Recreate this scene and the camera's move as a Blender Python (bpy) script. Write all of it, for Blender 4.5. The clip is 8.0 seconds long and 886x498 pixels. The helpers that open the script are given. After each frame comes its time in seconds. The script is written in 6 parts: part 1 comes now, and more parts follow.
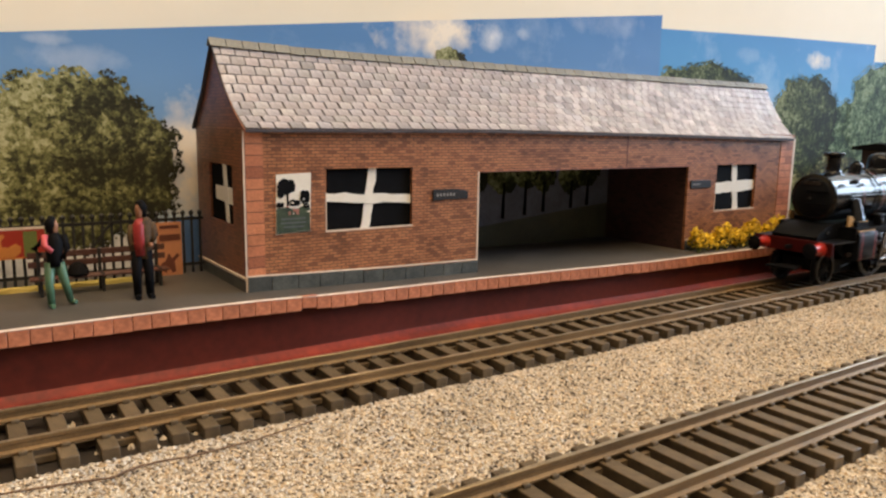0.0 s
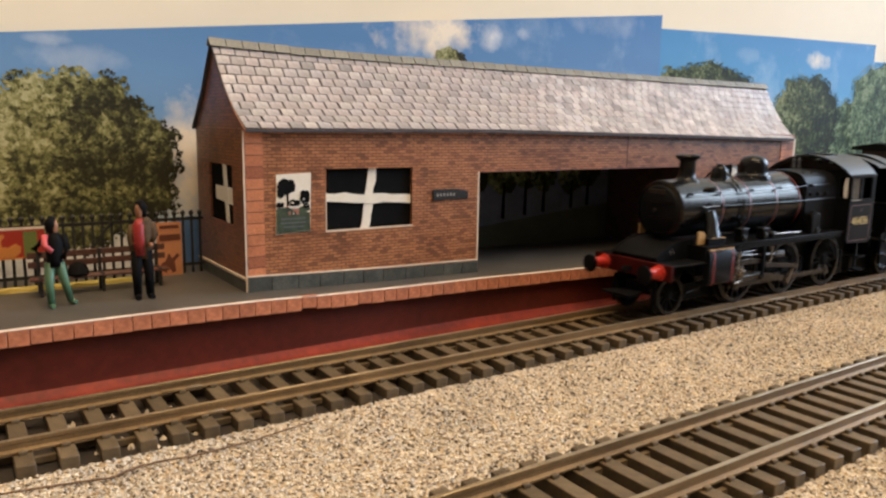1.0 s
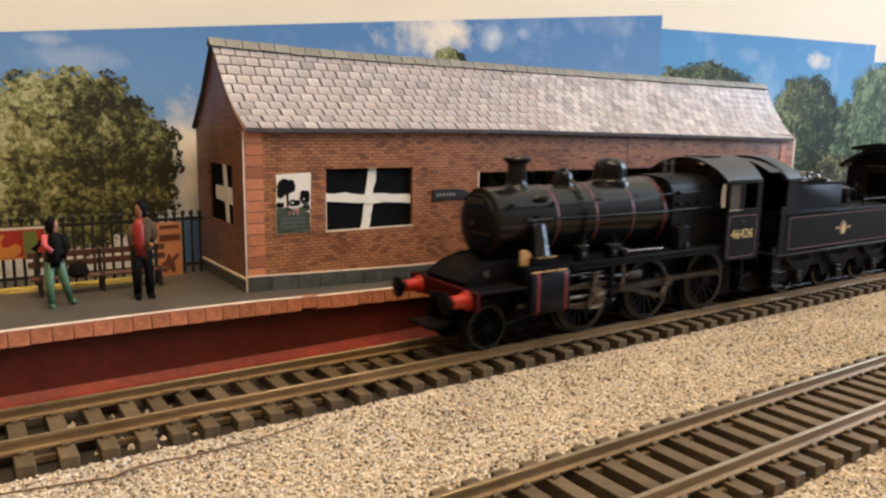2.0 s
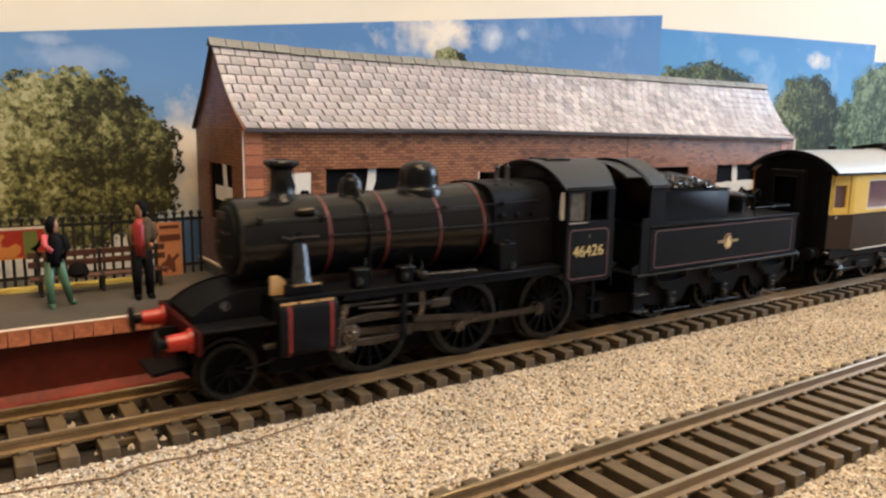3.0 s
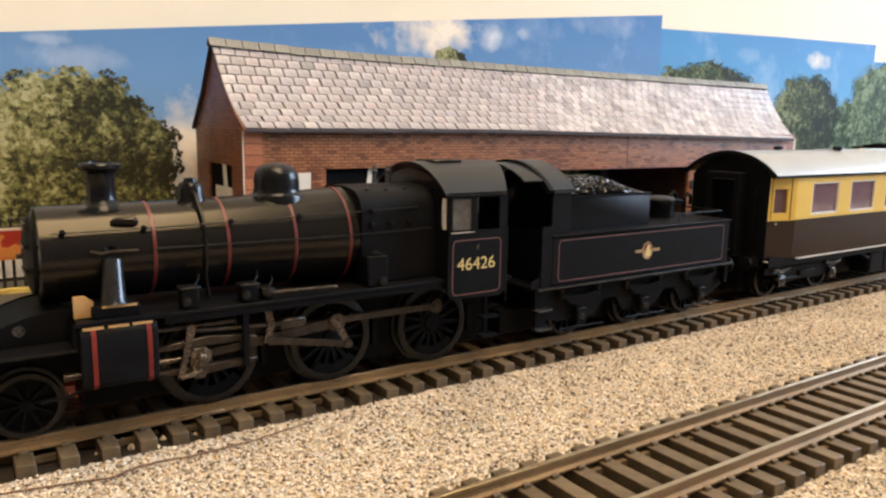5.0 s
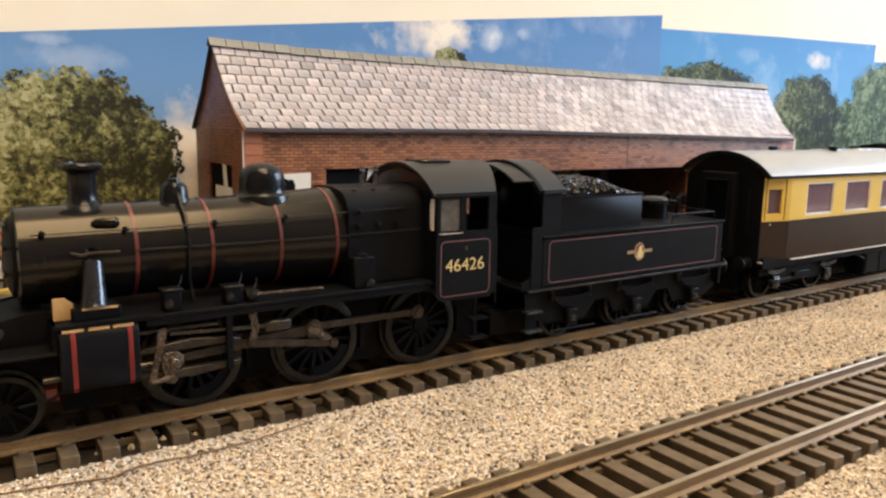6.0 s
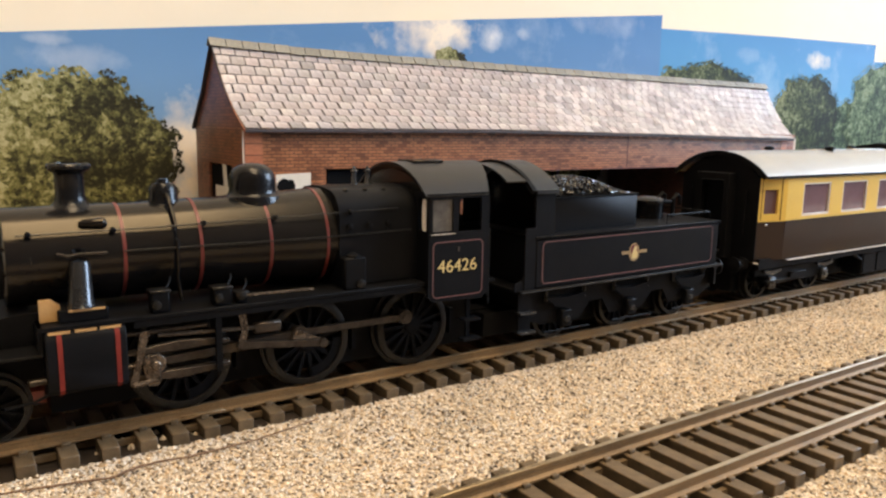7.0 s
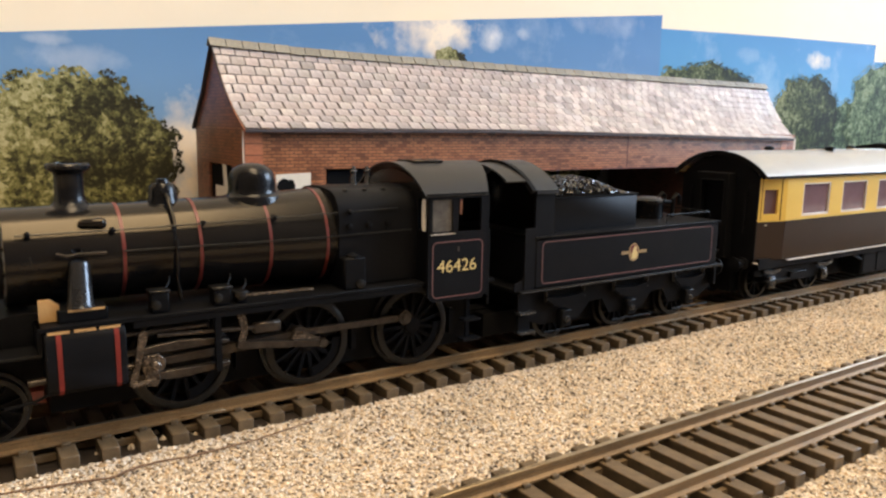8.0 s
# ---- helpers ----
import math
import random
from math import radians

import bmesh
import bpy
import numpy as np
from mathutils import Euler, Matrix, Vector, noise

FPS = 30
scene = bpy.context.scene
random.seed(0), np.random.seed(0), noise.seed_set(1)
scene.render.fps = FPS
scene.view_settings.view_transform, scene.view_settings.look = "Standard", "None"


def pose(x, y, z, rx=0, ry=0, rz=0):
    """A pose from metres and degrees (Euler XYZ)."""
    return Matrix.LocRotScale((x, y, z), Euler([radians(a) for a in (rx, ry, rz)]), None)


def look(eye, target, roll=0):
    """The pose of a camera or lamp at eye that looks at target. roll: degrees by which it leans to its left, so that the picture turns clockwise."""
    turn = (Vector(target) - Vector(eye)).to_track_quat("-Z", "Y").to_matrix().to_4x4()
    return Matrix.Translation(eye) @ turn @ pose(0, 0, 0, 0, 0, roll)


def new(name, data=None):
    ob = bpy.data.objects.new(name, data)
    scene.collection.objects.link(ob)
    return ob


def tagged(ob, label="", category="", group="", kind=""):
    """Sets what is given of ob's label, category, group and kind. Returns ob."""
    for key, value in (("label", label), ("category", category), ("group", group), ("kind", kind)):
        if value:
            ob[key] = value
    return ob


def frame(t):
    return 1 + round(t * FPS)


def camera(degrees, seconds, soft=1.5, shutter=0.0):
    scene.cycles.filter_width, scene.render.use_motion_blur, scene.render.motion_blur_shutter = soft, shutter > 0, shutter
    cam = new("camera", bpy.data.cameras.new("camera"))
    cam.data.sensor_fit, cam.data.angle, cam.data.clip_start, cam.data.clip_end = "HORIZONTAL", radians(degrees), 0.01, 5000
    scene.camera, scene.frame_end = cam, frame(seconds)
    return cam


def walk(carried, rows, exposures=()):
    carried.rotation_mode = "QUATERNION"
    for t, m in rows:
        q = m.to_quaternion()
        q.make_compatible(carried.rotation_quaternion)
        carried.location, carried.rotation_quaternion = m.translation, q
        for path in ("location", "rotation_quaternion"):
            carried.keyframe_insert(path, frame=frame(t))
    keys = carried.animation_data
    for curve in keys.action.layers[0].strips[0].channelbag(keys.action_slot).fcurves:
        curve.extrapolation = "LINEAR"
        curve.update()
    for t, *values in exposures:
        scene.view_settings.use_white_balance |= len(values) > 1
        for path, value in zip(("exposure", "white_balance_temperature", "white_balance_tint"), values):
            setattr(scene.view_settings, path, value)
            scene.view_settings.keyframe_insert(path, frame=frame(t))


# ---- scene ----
# ---- camera: it stands still on the baseboard edge ----
MM = 0.001
EYE = Vector((0.49, -161.04, 59.21)) * MM
cam = camera(61.92, 8.0, soft=2.4, shutter=0.5)
STILL = look(EYE, EYE + Vector((0.5491, 0.8191, -0.1659)), 0.9)
walk(cam, [(0.0, STILL), (8.0, STILL)], exposures=[(0.0, -0.16, 6350, 10), (1.6, -0.14, 6330, 10), (3.0, 0.04, 6230, 10), (4.5, 0.16, 6250, 10), (8.0, 0.18, 6250, 10)])

# ---- light: a warm room lamp under the ceiling and a window to one side ----
world = bpy.data.worlds.new("world")
scene.world = world
world.use_nodes = True
sky = world.node_tree.nodes.new("ShaderNodeTexSky")
sky.sky_type, sky.sun_disc = "NISHITA", False
sky.sun_elevation, sky.sun_rotation = radians(35), radians(90)
world.node_tree.nodes["Background"].inputs[1].default_value = 0.12
world.node_tree.links.new(sky.outputs[0], world.node_tree.nodes["Background"].inputs[0])


def area_lamp(name, eye, target, w, h, watts, colour):
    data = bpy.data.lights.new(name, "AREA")
    data.shape, data.size, data.size_y, data.energy, data.color = "RECTANGLE", w, h, watts, colour
    ob = new(name, data)
    ob.matrix_world = look(eye, target)
    return ob


area_lamp("ceiling_light", (0.10, -0.42, 1.12), (0.10, -0.4199, 0.0), 0.46, 1.04, 19.6, (1.0, 0.735, 0.43))
area_lamp("window_light", (1.78, -0.54, 0.665), (0.2, 0.0, 0.05), 0.86, 0.8, 46.0, (0.63, 0.79, 1.0))


# ---- materials ----
def nodes_of(name):
    m = bpy.data.materials.new(name)
    m.use_nodes = True
    nt = m.node_tree
    return m, nt, nt.nodes["Principled BSDF"]


def nd(nt, kind, **sets):
    n = nt.nodes.new(kind)
    for k, v in sets.items():
        if k in n.inputs:
            n.inputs[k].default_value = v
    return n


def ramp(nt, fac, stops):
    r = nt.nodes.new("ShaderNodeValToRGB")
    while len(r.color_ramp.elements) < len(stops):
        r.color_ramp.elements.new(0.5)
    for e, (at, c) in zip(r.color_ramp.elements, stops):
        e.position, e.color = at, (*c, 1) if len(c) == 3 else c
    nt.links.new(fac, r.inputs[0])
    return r.outputs[0]


def mix(nt, fac, a, b, kind="MIX"):
    m = nt.nodes.new("ShaderNodeMix")
    m.data_type, m.blend_type = "RGBA", kind
    for sock, v in ((m.inputs[0], fac), (m.inputs[6], a), (m.inputs[7], b)):
        if isinstance(v, bpy.types.NodeSocket):
            nt.links.new(v, sock)
        elif isinstance(v, tuple):
            sock.default_value = (*v[:3], 1)
        else:
            sock.default_value = v
    return m.outputs[2]


def math_node(nt, op, a, b=0.0):
    m = nt.nodes.new("ShaderNodeMath")
    m.operation = op
    for i, v in enumerate((a, b)):
        if isinstance(v, bpy.types.NodeSocket):
            nt.links.new(v, m.inputs[i])
        else:
            m.inputs[i].default_value = v
    return m.outputs[0]


def coords(nt):
    """Object coordinates in millimetres."""
    tc = nt.nodes.new("ShaderNodeTexCoord")
    mp = nt.nodes.new("ShaderNodeVectorMath")
    mp.operation = "SCALE"
    mp.inputs["Scale"].default_value = 1000.0
    nt.links.new(tc.outputs["Object"], mp.inputs[0])
    return mp.outputs[0]


def noise_of(nt, co, scale, detail=4.0, rough=0.6):
    n = nd(nt, "ShaderNodeTexNoise", Scale=scale, Detail=detail, Roughness=rough)
    nt.links.new(co, n.inputs["Vector"])
    return n.outputs[0]


def bump(nt, bsdf, height, strength=0.3, dist=0.0002):
    b = nd(nt, "ShaderNodeBump", Strength=strength, Distance=dist)
    nt.links.new(height, b.inputs["Height"])
    nt.links.new(b.outputs[0], bsdf.inputs["Normal"])


def paint(name, a, b=None, rough=0.5, metal=0.0, coarse=0.12, fine=1.6, relief=0.15, spread=0.08, island=0.0, piece=0.0, spec=0.5):
    """A surface that varies between two colours at two scales."""
    m, nt, bs = nodes_of(name)
    co = coords(nt)
    b = b or tuple(c * 0.72 for c in a)
    n1, n2 = noise_of(nt, co, coarse), noise_of(nt, co, fine)
    f = math_node(nt, "ADD", math_node(nt, "MULTIPLY", n1, 0.6), math_node(nt, "MULTIPLY", n2, 0.4))
    col = ramp(nt, f, ((0.36, b), (0.64, a)))
    if island or piece:
        if island:
            rnd = nt.nodes.new("ShaderNodeNewGeometry").outputs["Random Per Island"]
        else:
            rnd = nt.nodes.new("ShaderNodeObjectInfo").outputs["Random"]
        k = island or piece
        v = ramp(nt, rnd, ((0.0, (1 - k,) * 3), (1.0, (1 + k,) * 3)))
        col = mix(nt, 1.0, col, v, "MULTIPLY")
    nt.links.new(col, bs.inputs["Base Color"])
    r = math_node(nt, "ADD", math_node(nt, "MULTIPLY", n2, spread * 2), rough - spread)
    nt.links.new(r, bs.inputs["Roughness"])
    bs.inputs["Metallic"].default_value = metal
    bs.inputs["Specular IOR Level"].default_value = spec
    if relief:
        bump(nt, bs, n2, relief)
    return m


def brick_paper(name, a, b, mortar, width=2.6, row=0.92, gap=0.09, depth=0.74):
    """Printed brick paper: courses run along x or y and up z."""
    m, nt, bs = nodes_of(name)
    co = coords(nt)
    sp = nt.nodes.new("ShaderNodeSeparateXYZ")
    nt.links.new(co, sp.inputs[0])
    cb = nt.nodes.new("ShaderNodeCombineXYZ")
    nt.links.new(math_node(nt, "ADD", sp.outputs[0], sp.outputs[1]), cb.inputs[0])
    nt.links.new(sp.outputs[2], cb.inputs[1])
    bt = nt.nodes.new("ShaderNodeTexBrick")
    bt.inputs["Scale"].default_value = 1.0
    for k, v in (("Mortar Size", gap), ("Mortar Smooth", 0.3), ("Bias", 0.0), ("Brick Width", width), ("Row Height", row)):
        bt.inputs[k].default_value = v
    bt.inputs["Color1"].default_value, bt.inputs["Color2"].default_value = (0, 0, 0, 1), (1, 1, 1, 1)
    bt.inputs["Mortar"].default_value = (0.5, 0.5, 0.5, 1)
    nt.links.new(cb.outputs[0], bt.inputs["Vector"])
    dark = tuple(c * depth for c in b)
    each = ramp(nt, bt.outputs[0], ((0.0, dark), (0.10, tuple(c * (0.25 + 0.75 * depth) for c in b)), (0.2, tuple(0.5 * (p + q) for p, q in zip(a, b))), (0.55, a), (0.85, tuple(min(0.8, c * 1.1) for c in a)), (1.0, b)))
    each = mix(nt, bt.outputs["Fac"], each, mortar)
    n1, n2 = noise_of(nt, co, 0.09), noise_of(nt, co, 2.2)
    v1 = ramp(nt, n1, ((0.34, (0.62, 0.59, 0.58)), (0.48, (0.93, 0.92, 0.91)), (0.70, (1.10, 1.09, 1.07))))
    v2 = ramp(nt, n2, ((0.3, (0.75, 0.75, 0.75)), (0.7, (1.2, 1.2, 1.2))))
    col = mix(nt, 1.0, mix(nt, 1.0, each, v1, "MULTIPLY"), v2, "MULTIPLY")
    nt.links.new(col, bs.inputs["Base Color"])
    bs.inputs["Roughness"].default_value = 0.37
    bs.inputs["Specular IOR Level"].default_value = 0.5
    bump(nt, bs, bt.outputs["Fac"], -0.12, 0.0001)
    return m


M_BRICK = brick_paper("brick_paper", (0.415, 0.168, 0.072), (0.265, 0.096, 0.043), (0.12, 0.060, 0.038), gap=0.15)
# darker copy of the front brick: the end wall's shade is in the colour
M_BRICK_SHADED = brick_paper("brick_paper_shaded", (0.27, 0.096, 0.047), (0.17, 0.060, 0.032), (0.10, 0.045, 0.028), gap=0.12, depth=0.8)
# the shelter's inner brick, with the indoor shade put into its colour
M_INSIDE_SHADE = brick_paper("brick_paper_inside_shade", (0.085, 0.042, 0.034), (0.062, 0.032, 0.027), (0.045, 0.028, 0.024))
M_QUOIN = brick_paper("quoin_paper", (0.54, 0.21, 0.105), (0.40, 0.14, 0.075), (0.13, 0.05, 0.036), 12.0, 3.1, 0.16)
M_PLINTH = paint("plinth_paper", (0.085, 0.088, 0.075), (0.035, 0.038, 0.034), 0.5, coarse=0.2, piece=0.25)
M_CARD = paint("card_edge", (0.74, 0.62, 0.50), (0.60, 0.48, 0.38), 0.75)
M_WHITE = paint("white_card_strip", (0.80, 0.76, 0.68), (0.70, 0.65, 0.56), 0.7)
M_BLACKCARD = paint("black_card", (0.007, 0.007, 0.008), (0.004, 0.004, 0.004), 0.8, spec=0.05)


def slate_material(name, single):
    """Printed slates, each its own grey, pink or lavender, with sooty patches."""
    m, nt, bs = nodes_of(name)
    co = coords(nt)
    if single:
        rnd = nt.nodes.new("ShaderNodeObjectInfo").outputs["Random"]
    else:
        rnd = nt.nodes.new("ShaderNodeNewGeometry").outputs["Random Per Island"]
    col = ramp(nt, rnd, ((0.0, (0.27, 0.265, 0.28)), (0.16, (0.36, 0.335, 0.35)), (0.36, (0.44, 0.41, 0.425)),
                         (0.55, (0.39, 0.38, 0.415)), (0.72, (0.45, 0.40, 0.41)), (0.86, (0.36, 0.355, 0.36)), (1.0, (0.52, 0.49, 0.50))))
    stain = ramp(nt, noise_of(nt, co, 0.16, 4.0), ((0.36, (0.60, 0.57, 0.57)), (0.56, (1.0, 1.0, 1.0))))
    grain = ramp(nt, noise_of(nt, co, 1.3), ((0.3, (0.82, 0.82, 0.83)), (0.7, (1.12, 1.11, 1.10))))
    col = mix(nt, 1.0, mix(nt, 1.0, col, stain, "MULTIPLY"), grain, "MULTIPLY")
    nt.links.new(col, bs.inputs["Base Color"])
    bs.inputs["Roughness"].default_value = 0.38
    return m


M_SLATE = slate_material("printed_slate", True)
M_SLATE_S = slate_material("printed_slate_joined", False)
M_SLATE_GAP = paint("slate_joint", (0.080, 0.068, 0.076), (0.04, 0.036, 0.042), 0.7, spec=0.2)
M_RIDGE = paint("ridge_paper", (0.20, 0.195, 0.17), (0.10, 0.10, 0.088), 0.6, piece=0.16)
M_CAP = paint("platform_edge_brick", (0.68, 0.26, 0.135), (0.27, 0.082, 0.043), 0.42, coarse=0.13, fine=0.9, piece=0.14)
M_FACE = paint("painted_platform_face", (0.115, 0.021, 0.012), (0.065, 0.0135, 0.009), 0.45, coarse=0.03, fine=0.4, relief=0.10, spec=0.2)
# lighter copy of the face red: the glow at the foot is in the colour
M_FOOT_LIT = paint("lit_red_fold", (0.25, 0.032, 0.015), (0.11, 0.016, 0.009), 0.5, coarse=0.05, fine=0.5, relief=0.10, spec=0.2)
M_TARMAC = paint("platform_tarmac", (0.088, 0.076, 0.064), (0.050, 0.044, 0.037), 0.48, coarse=0.06, fine=3.0)
M_EDGE_WHITE = paint("white_edge_line", (0.80, 0.70, 0.62), (0.62, 0.46, 0.38), 0.55, fine=1.0)
M_SLEEPER = paint("plastic_sleeper", (0.136, 0.097, 0.056), (0.072, 0.052, 0.031), 0.5, coarse=0.4, fine=4.0, piece=0.2, spec=0.2)
M_RAIL = paint("weathered_rail", (0.31, 0.200, 0.095), (0.165, 0.104, 0.048), 0.40, 0.4, coarse=0.06, fine=2.0)
M_RAILTOP = paint("polished_rail_head", (0.42, 0.35, 0.25), (0.26, 0.20, 0.12), 0.30, 0.8, coarse=0.05, fine=2.0)
M_TWIG = paint("brown_strand", (0.16, 0.09, 0.045), (0.09, 0.05, 0.03), 0.7)
M_BED = paint("track_bed_dark", (0.026, 0.017, 0.012), (0.011, 0.008, 0.006), 0.9, coarse=0.1, fine=1.4, relief=0.4)
M_WALL = paint("cream_wall", (0.85, 0.76, 0.61), (0.80, 0.71, 0.555), 0.8, coarse=0.008, fine=0.03, relief=0.05)
M_ROOM = paint("room_wall", (0.16, 0.135, 0.115), (0.13, 0.11, 0.095), 0.85, coarse=0.004, fine=0.2)
M_CEIL = paint("ceiling_paint", (0.80, 0.74, 0.66), (0.76, 0.70, 0.62), 0.9, coarse=0.004, fine=0.2)
M_CARPET = paint("dark_floor", (0.10, 0.08, 0.07), (0.06, 0.05, 0.045), 0.95, coarse=0.01, fine=0.5)
M_IRON = paint("black_iron", (0.012, 0.011, 0.010), (0.006, 0.006, 0.006), 0.5, fine=3.0)
M_BENCH = paint("brown_bench_paint", (0.10, 0.035, 0.022), (0.055, 0.02, 0.014), 0.5, fine=3.0)
M_STRAW = paint("straw_flock", (0.48, 0.36, 0.10), (0.30, 0.26, 0.06), 0.95, fine=2.5, relief=0.6)


def gravel_material():
    m, nt, bs = nodes_of("gravel_grain")
    rnd = nt.nodes.new("ShaderNodeNewGeometry").outputs["Random Per Island"]
    col = ramp(nt, rnd, ((0.0, (0.07, 0.056, 0.045)), (0.15, (0.23, 0.185, 0.140)), (0.28, (0.47, 0.385, 0.285)),
                         (0.52, (0.61, 0.515, 0.39)), (0.70, (0.43, 0.395, 0.35)), (0.84, (0.72, 0.63, 0.49)), (1.0, (0.52, 0.37, 0.22))))
    n = noise_of(nt, coords(nt), 0.035, 3.0)
    col = mix(nt, 1.0, col, ramp(nt, n, ((0.3, (0.84, 0.86, 0.89)), (0.7, (1.13, 1.15, 1.19)))), "MULTIPLY")
    nt.links.new(col, bs.inputs["Base Color"])
    bs.inputs["Roughness"].default_value = 0.9
    bs.inputs["Specular IOR Level"].default_value = 0.15
    return m


M_GRAVEL = gravel_material()


def gravel_bed_material():
    """Fine grit between the loose stones."""
    m, nt, bs = nodes_of("gravel_bed")
    co = coords(nt)
    vo = nd(nt, "ShaderNodeTexVoronoi", Scale=1.5, Randomness=1.0)
    nt.links.new(co, vo.inputs["Vector"])
    sp = nt.nodes.new("ShaderNodeSeparateColor")
    nt.links.new(vo.outputs["Color"], sp.inputs[0])
    col = ramp(nt, sp.outputs[0], ((0.0, (0.13, 0.10, 0.075)), (0.14, (0.30, 0.22, 0.15)), (0.4, (0.47, 0.385, 0.285)), (0.65, (0.57, 0.495, 0.395)), (0.82, (0.38, 0.34, 0.30)), (1.0, (0.66, 0.56, 0.42))))
    col = mix(nt, 1.0, col, ramp(nt, noise_of(nt, co, 0.04), ((0.3, (0.86, 0.85, 0.84)), (0.7, (1.18, 1.17, 1.14)))), "MULTIPLY")
    nt.links.new(col, bs.inputs["Base Color"])
    bs.inputs["Roughness"].default_value = 0.95
    bs.inputs["Specular IOR Level"].default_value = 0.1
    bump(nt, bs, vo.outputs["Distance"], -0.8, 0.0006)
    return m


M_BOARD = gravel_bed_material()

# ---- building blocks: all in millimetres ----
ORG = {}


def root(name, x, y, z, label, category, group="", kind=""):
    ob = new(name)
    ob.empty_display_size = 0.005
    ob.location = Vector((x, y, z)) * MM
    ORG[ob] = Vector((x, y, z))
    return tagged(ob, label, category, group, kind)


def mesh_of(name, bm, mat, org, bevel=0.0):
    if bevel:
        bm.normal_update()
        es = [e for e in bm.edges if len(e.link_faces) == 2 and e.calc_face_angle(0) > 0.7]
        bmesh.ops.bevel(bm, geom=es, offset=bevel, segments=1, affect="EDGES", clamp_overlap=True)
    me = bpy.data.meshes.new(name)
    bmesh.ops.recalc_face_normals(bm, faces=bm.faces)
    bm.transform(Matrix.Scale(MM, 4) @ Matrix.Translation(-Vector(org)))
    bm.to_mesh(me)
    bm.free()
    me.set_sharp_from_angle(angle=radians(38))
    me.materials.append(mat)
    return me


def part(name, bm, mat, parent, label="", org=None, bevel=0.0):
    """One mesh under a thing or under a part. org: its own turning point in the thing's space."""
    base = ORG[parent]
    org = Vector(org) if org is not None else base.copy()
    ob = new(name, mesh_of(name, bm, mat, org, bevel))
    ob.parent = parent
    ob.location = (org - base) * MM
    ORG[ob] = org
    return tagged(ob, label)


def thing(name, bm, mat, label, category, org=(0, 0, 0), kind="", group="", bevel=0.0):
    ob = new(name, mesh_of(name, bm, mat, org, bevel))
    ob.location = Vector(org) * MM
    ORG[ob] = Vector(org)
    return tagged(ob, label, category, group, kind)


def piece(name, me, parent, x, y, z, turn=None):
    """A piece that shares its mesh with others."""
    ob = bpy.data.objects.new(name, me)
    scene.collection.objects.link(ob)
    ob.parent = parent
    ob.location = (Vector((x, y, z)) - ORG[parent]) * MM
    if turn is not None:
        ob.rotation_euler = turn
    return ob


def box(x0, x1, y0, y1, z0, z1, bm=None):
    bm = bm or bmesh.new()
    v = [bm.verts.new(c) for c in ((x0, y0, z0), (x1, y0, z0), (x1, y1, z0), (x0, y1, z0), (x0, y0, z1), (x1, y0, z1), (x1, y1, z1), (x0, y1, z1))]
    for f in ((0, 3, 2, 1), (4, 5, 6, 7), (0, 1, 5, 4), (1, 2, 6, 5), (2, 3, 7, 6), (3, 0, 4, 7)):
        bm.faces.new([v[i] for i in f])
    return bm


def tube(points, radii, seg=12, bm=None, caps=True):
    """A round bar along points, with a radius for each."""
    bm = bm or bmesh.new()
    pts = [Vector(p) for p in points]
    if not hasattr(radii, "__len__"):
        radii = [radii] * len(pts)
    rings = []
    for i, (p, r) in enumerate(zip(pts, radii)):
        d = (pts[min(i + 1, len(pts) - 1)] - pts[max(i - 1, 0)]).normalized()
        up = Vector((0, 0, 1)) if abs(d.z) < 0.9 else Vector((0, 1, 0))
        a = d.cross(up).normalized()
        b = a.cross(d)
        rings.append([bm.verts.new(p + r * (math.cos(k * math.tau / seg) * a + math.sin(k * math.tau / seg) * b)) for k in range(seg)])
    for q, w in zip(rings, rings[1:]):
        for k in range(seg):
            bm.faces.new((q[k], q[(k + 1) % seg], w[(k + 1) % seg], w[k])).smooth = True
    if caps:
        bm.faces.new(rings[0][::-1])
        bm.faces.new(rings[-1])
    return bm


def lathe(axis, centre, profile, seg=24, bm=None):
    """A turned shape: profile of (distance along the axis, radius)."""
    c = Vector(centre)
    d = {"x": Vector((1, 0, 0)), "y": Vector((0, 1, 0)), "z": Vector((0, 0, 1))}[axis]
    a = Vector((0, 0, 1)) if axis != "z" else Vector((1, 0, 0))
    b = d.cross(a)
    bm = bm or bmesh.new()
    rings = []
    for h, r in profile:
        rings.append([bm.verts.new(c + d * h + max(r, 0.001) * (math.cos(k * math.tau / seg) * a + math.sin(k * math.tau / seg) * b)) for k in range(seg)])
    for q, w in zip(rings, rings[1:]):
        for k in range(seg):
            bm.faces.new((q[k], q[(k + 1) % seg], w[(k + 1) % seg], w[k])).smooth = True
    bm.faces.new(rings[0][::-1])
    bm.faces.new(rings[-1])
    return bm


def prism(axis, outline, lo, hi, bm=None, smooth=False):
    """An outline drawn out along an axis: x takes (y, z), y takes (x, z), z takes (x, y)."""
    bm = bm or bmesh.new()
    put = {"x": lambda u, v, w: (w, u, v), "y": lambda u, v, w: (u, w, v), "z": lambda u, v, w: (u, v, w)}[axis]
    lo_v = [bm.verts.new(put(u, v, lo)) for u, v in outline]
    hi_v = [bm.verts.new(put(u, v, hi)) for u, v in outline]
    n = len(outline)
    bm.faces.new(lo_v[::-1])
    bm.faces.new(hi_v)
    for k in range(n):
        bm.faces.new((lo_v[k], lo_v[(k + 1) % n], hi_v[(k + 1) % n], hi_v[k])).smooth = smooth
    return bm


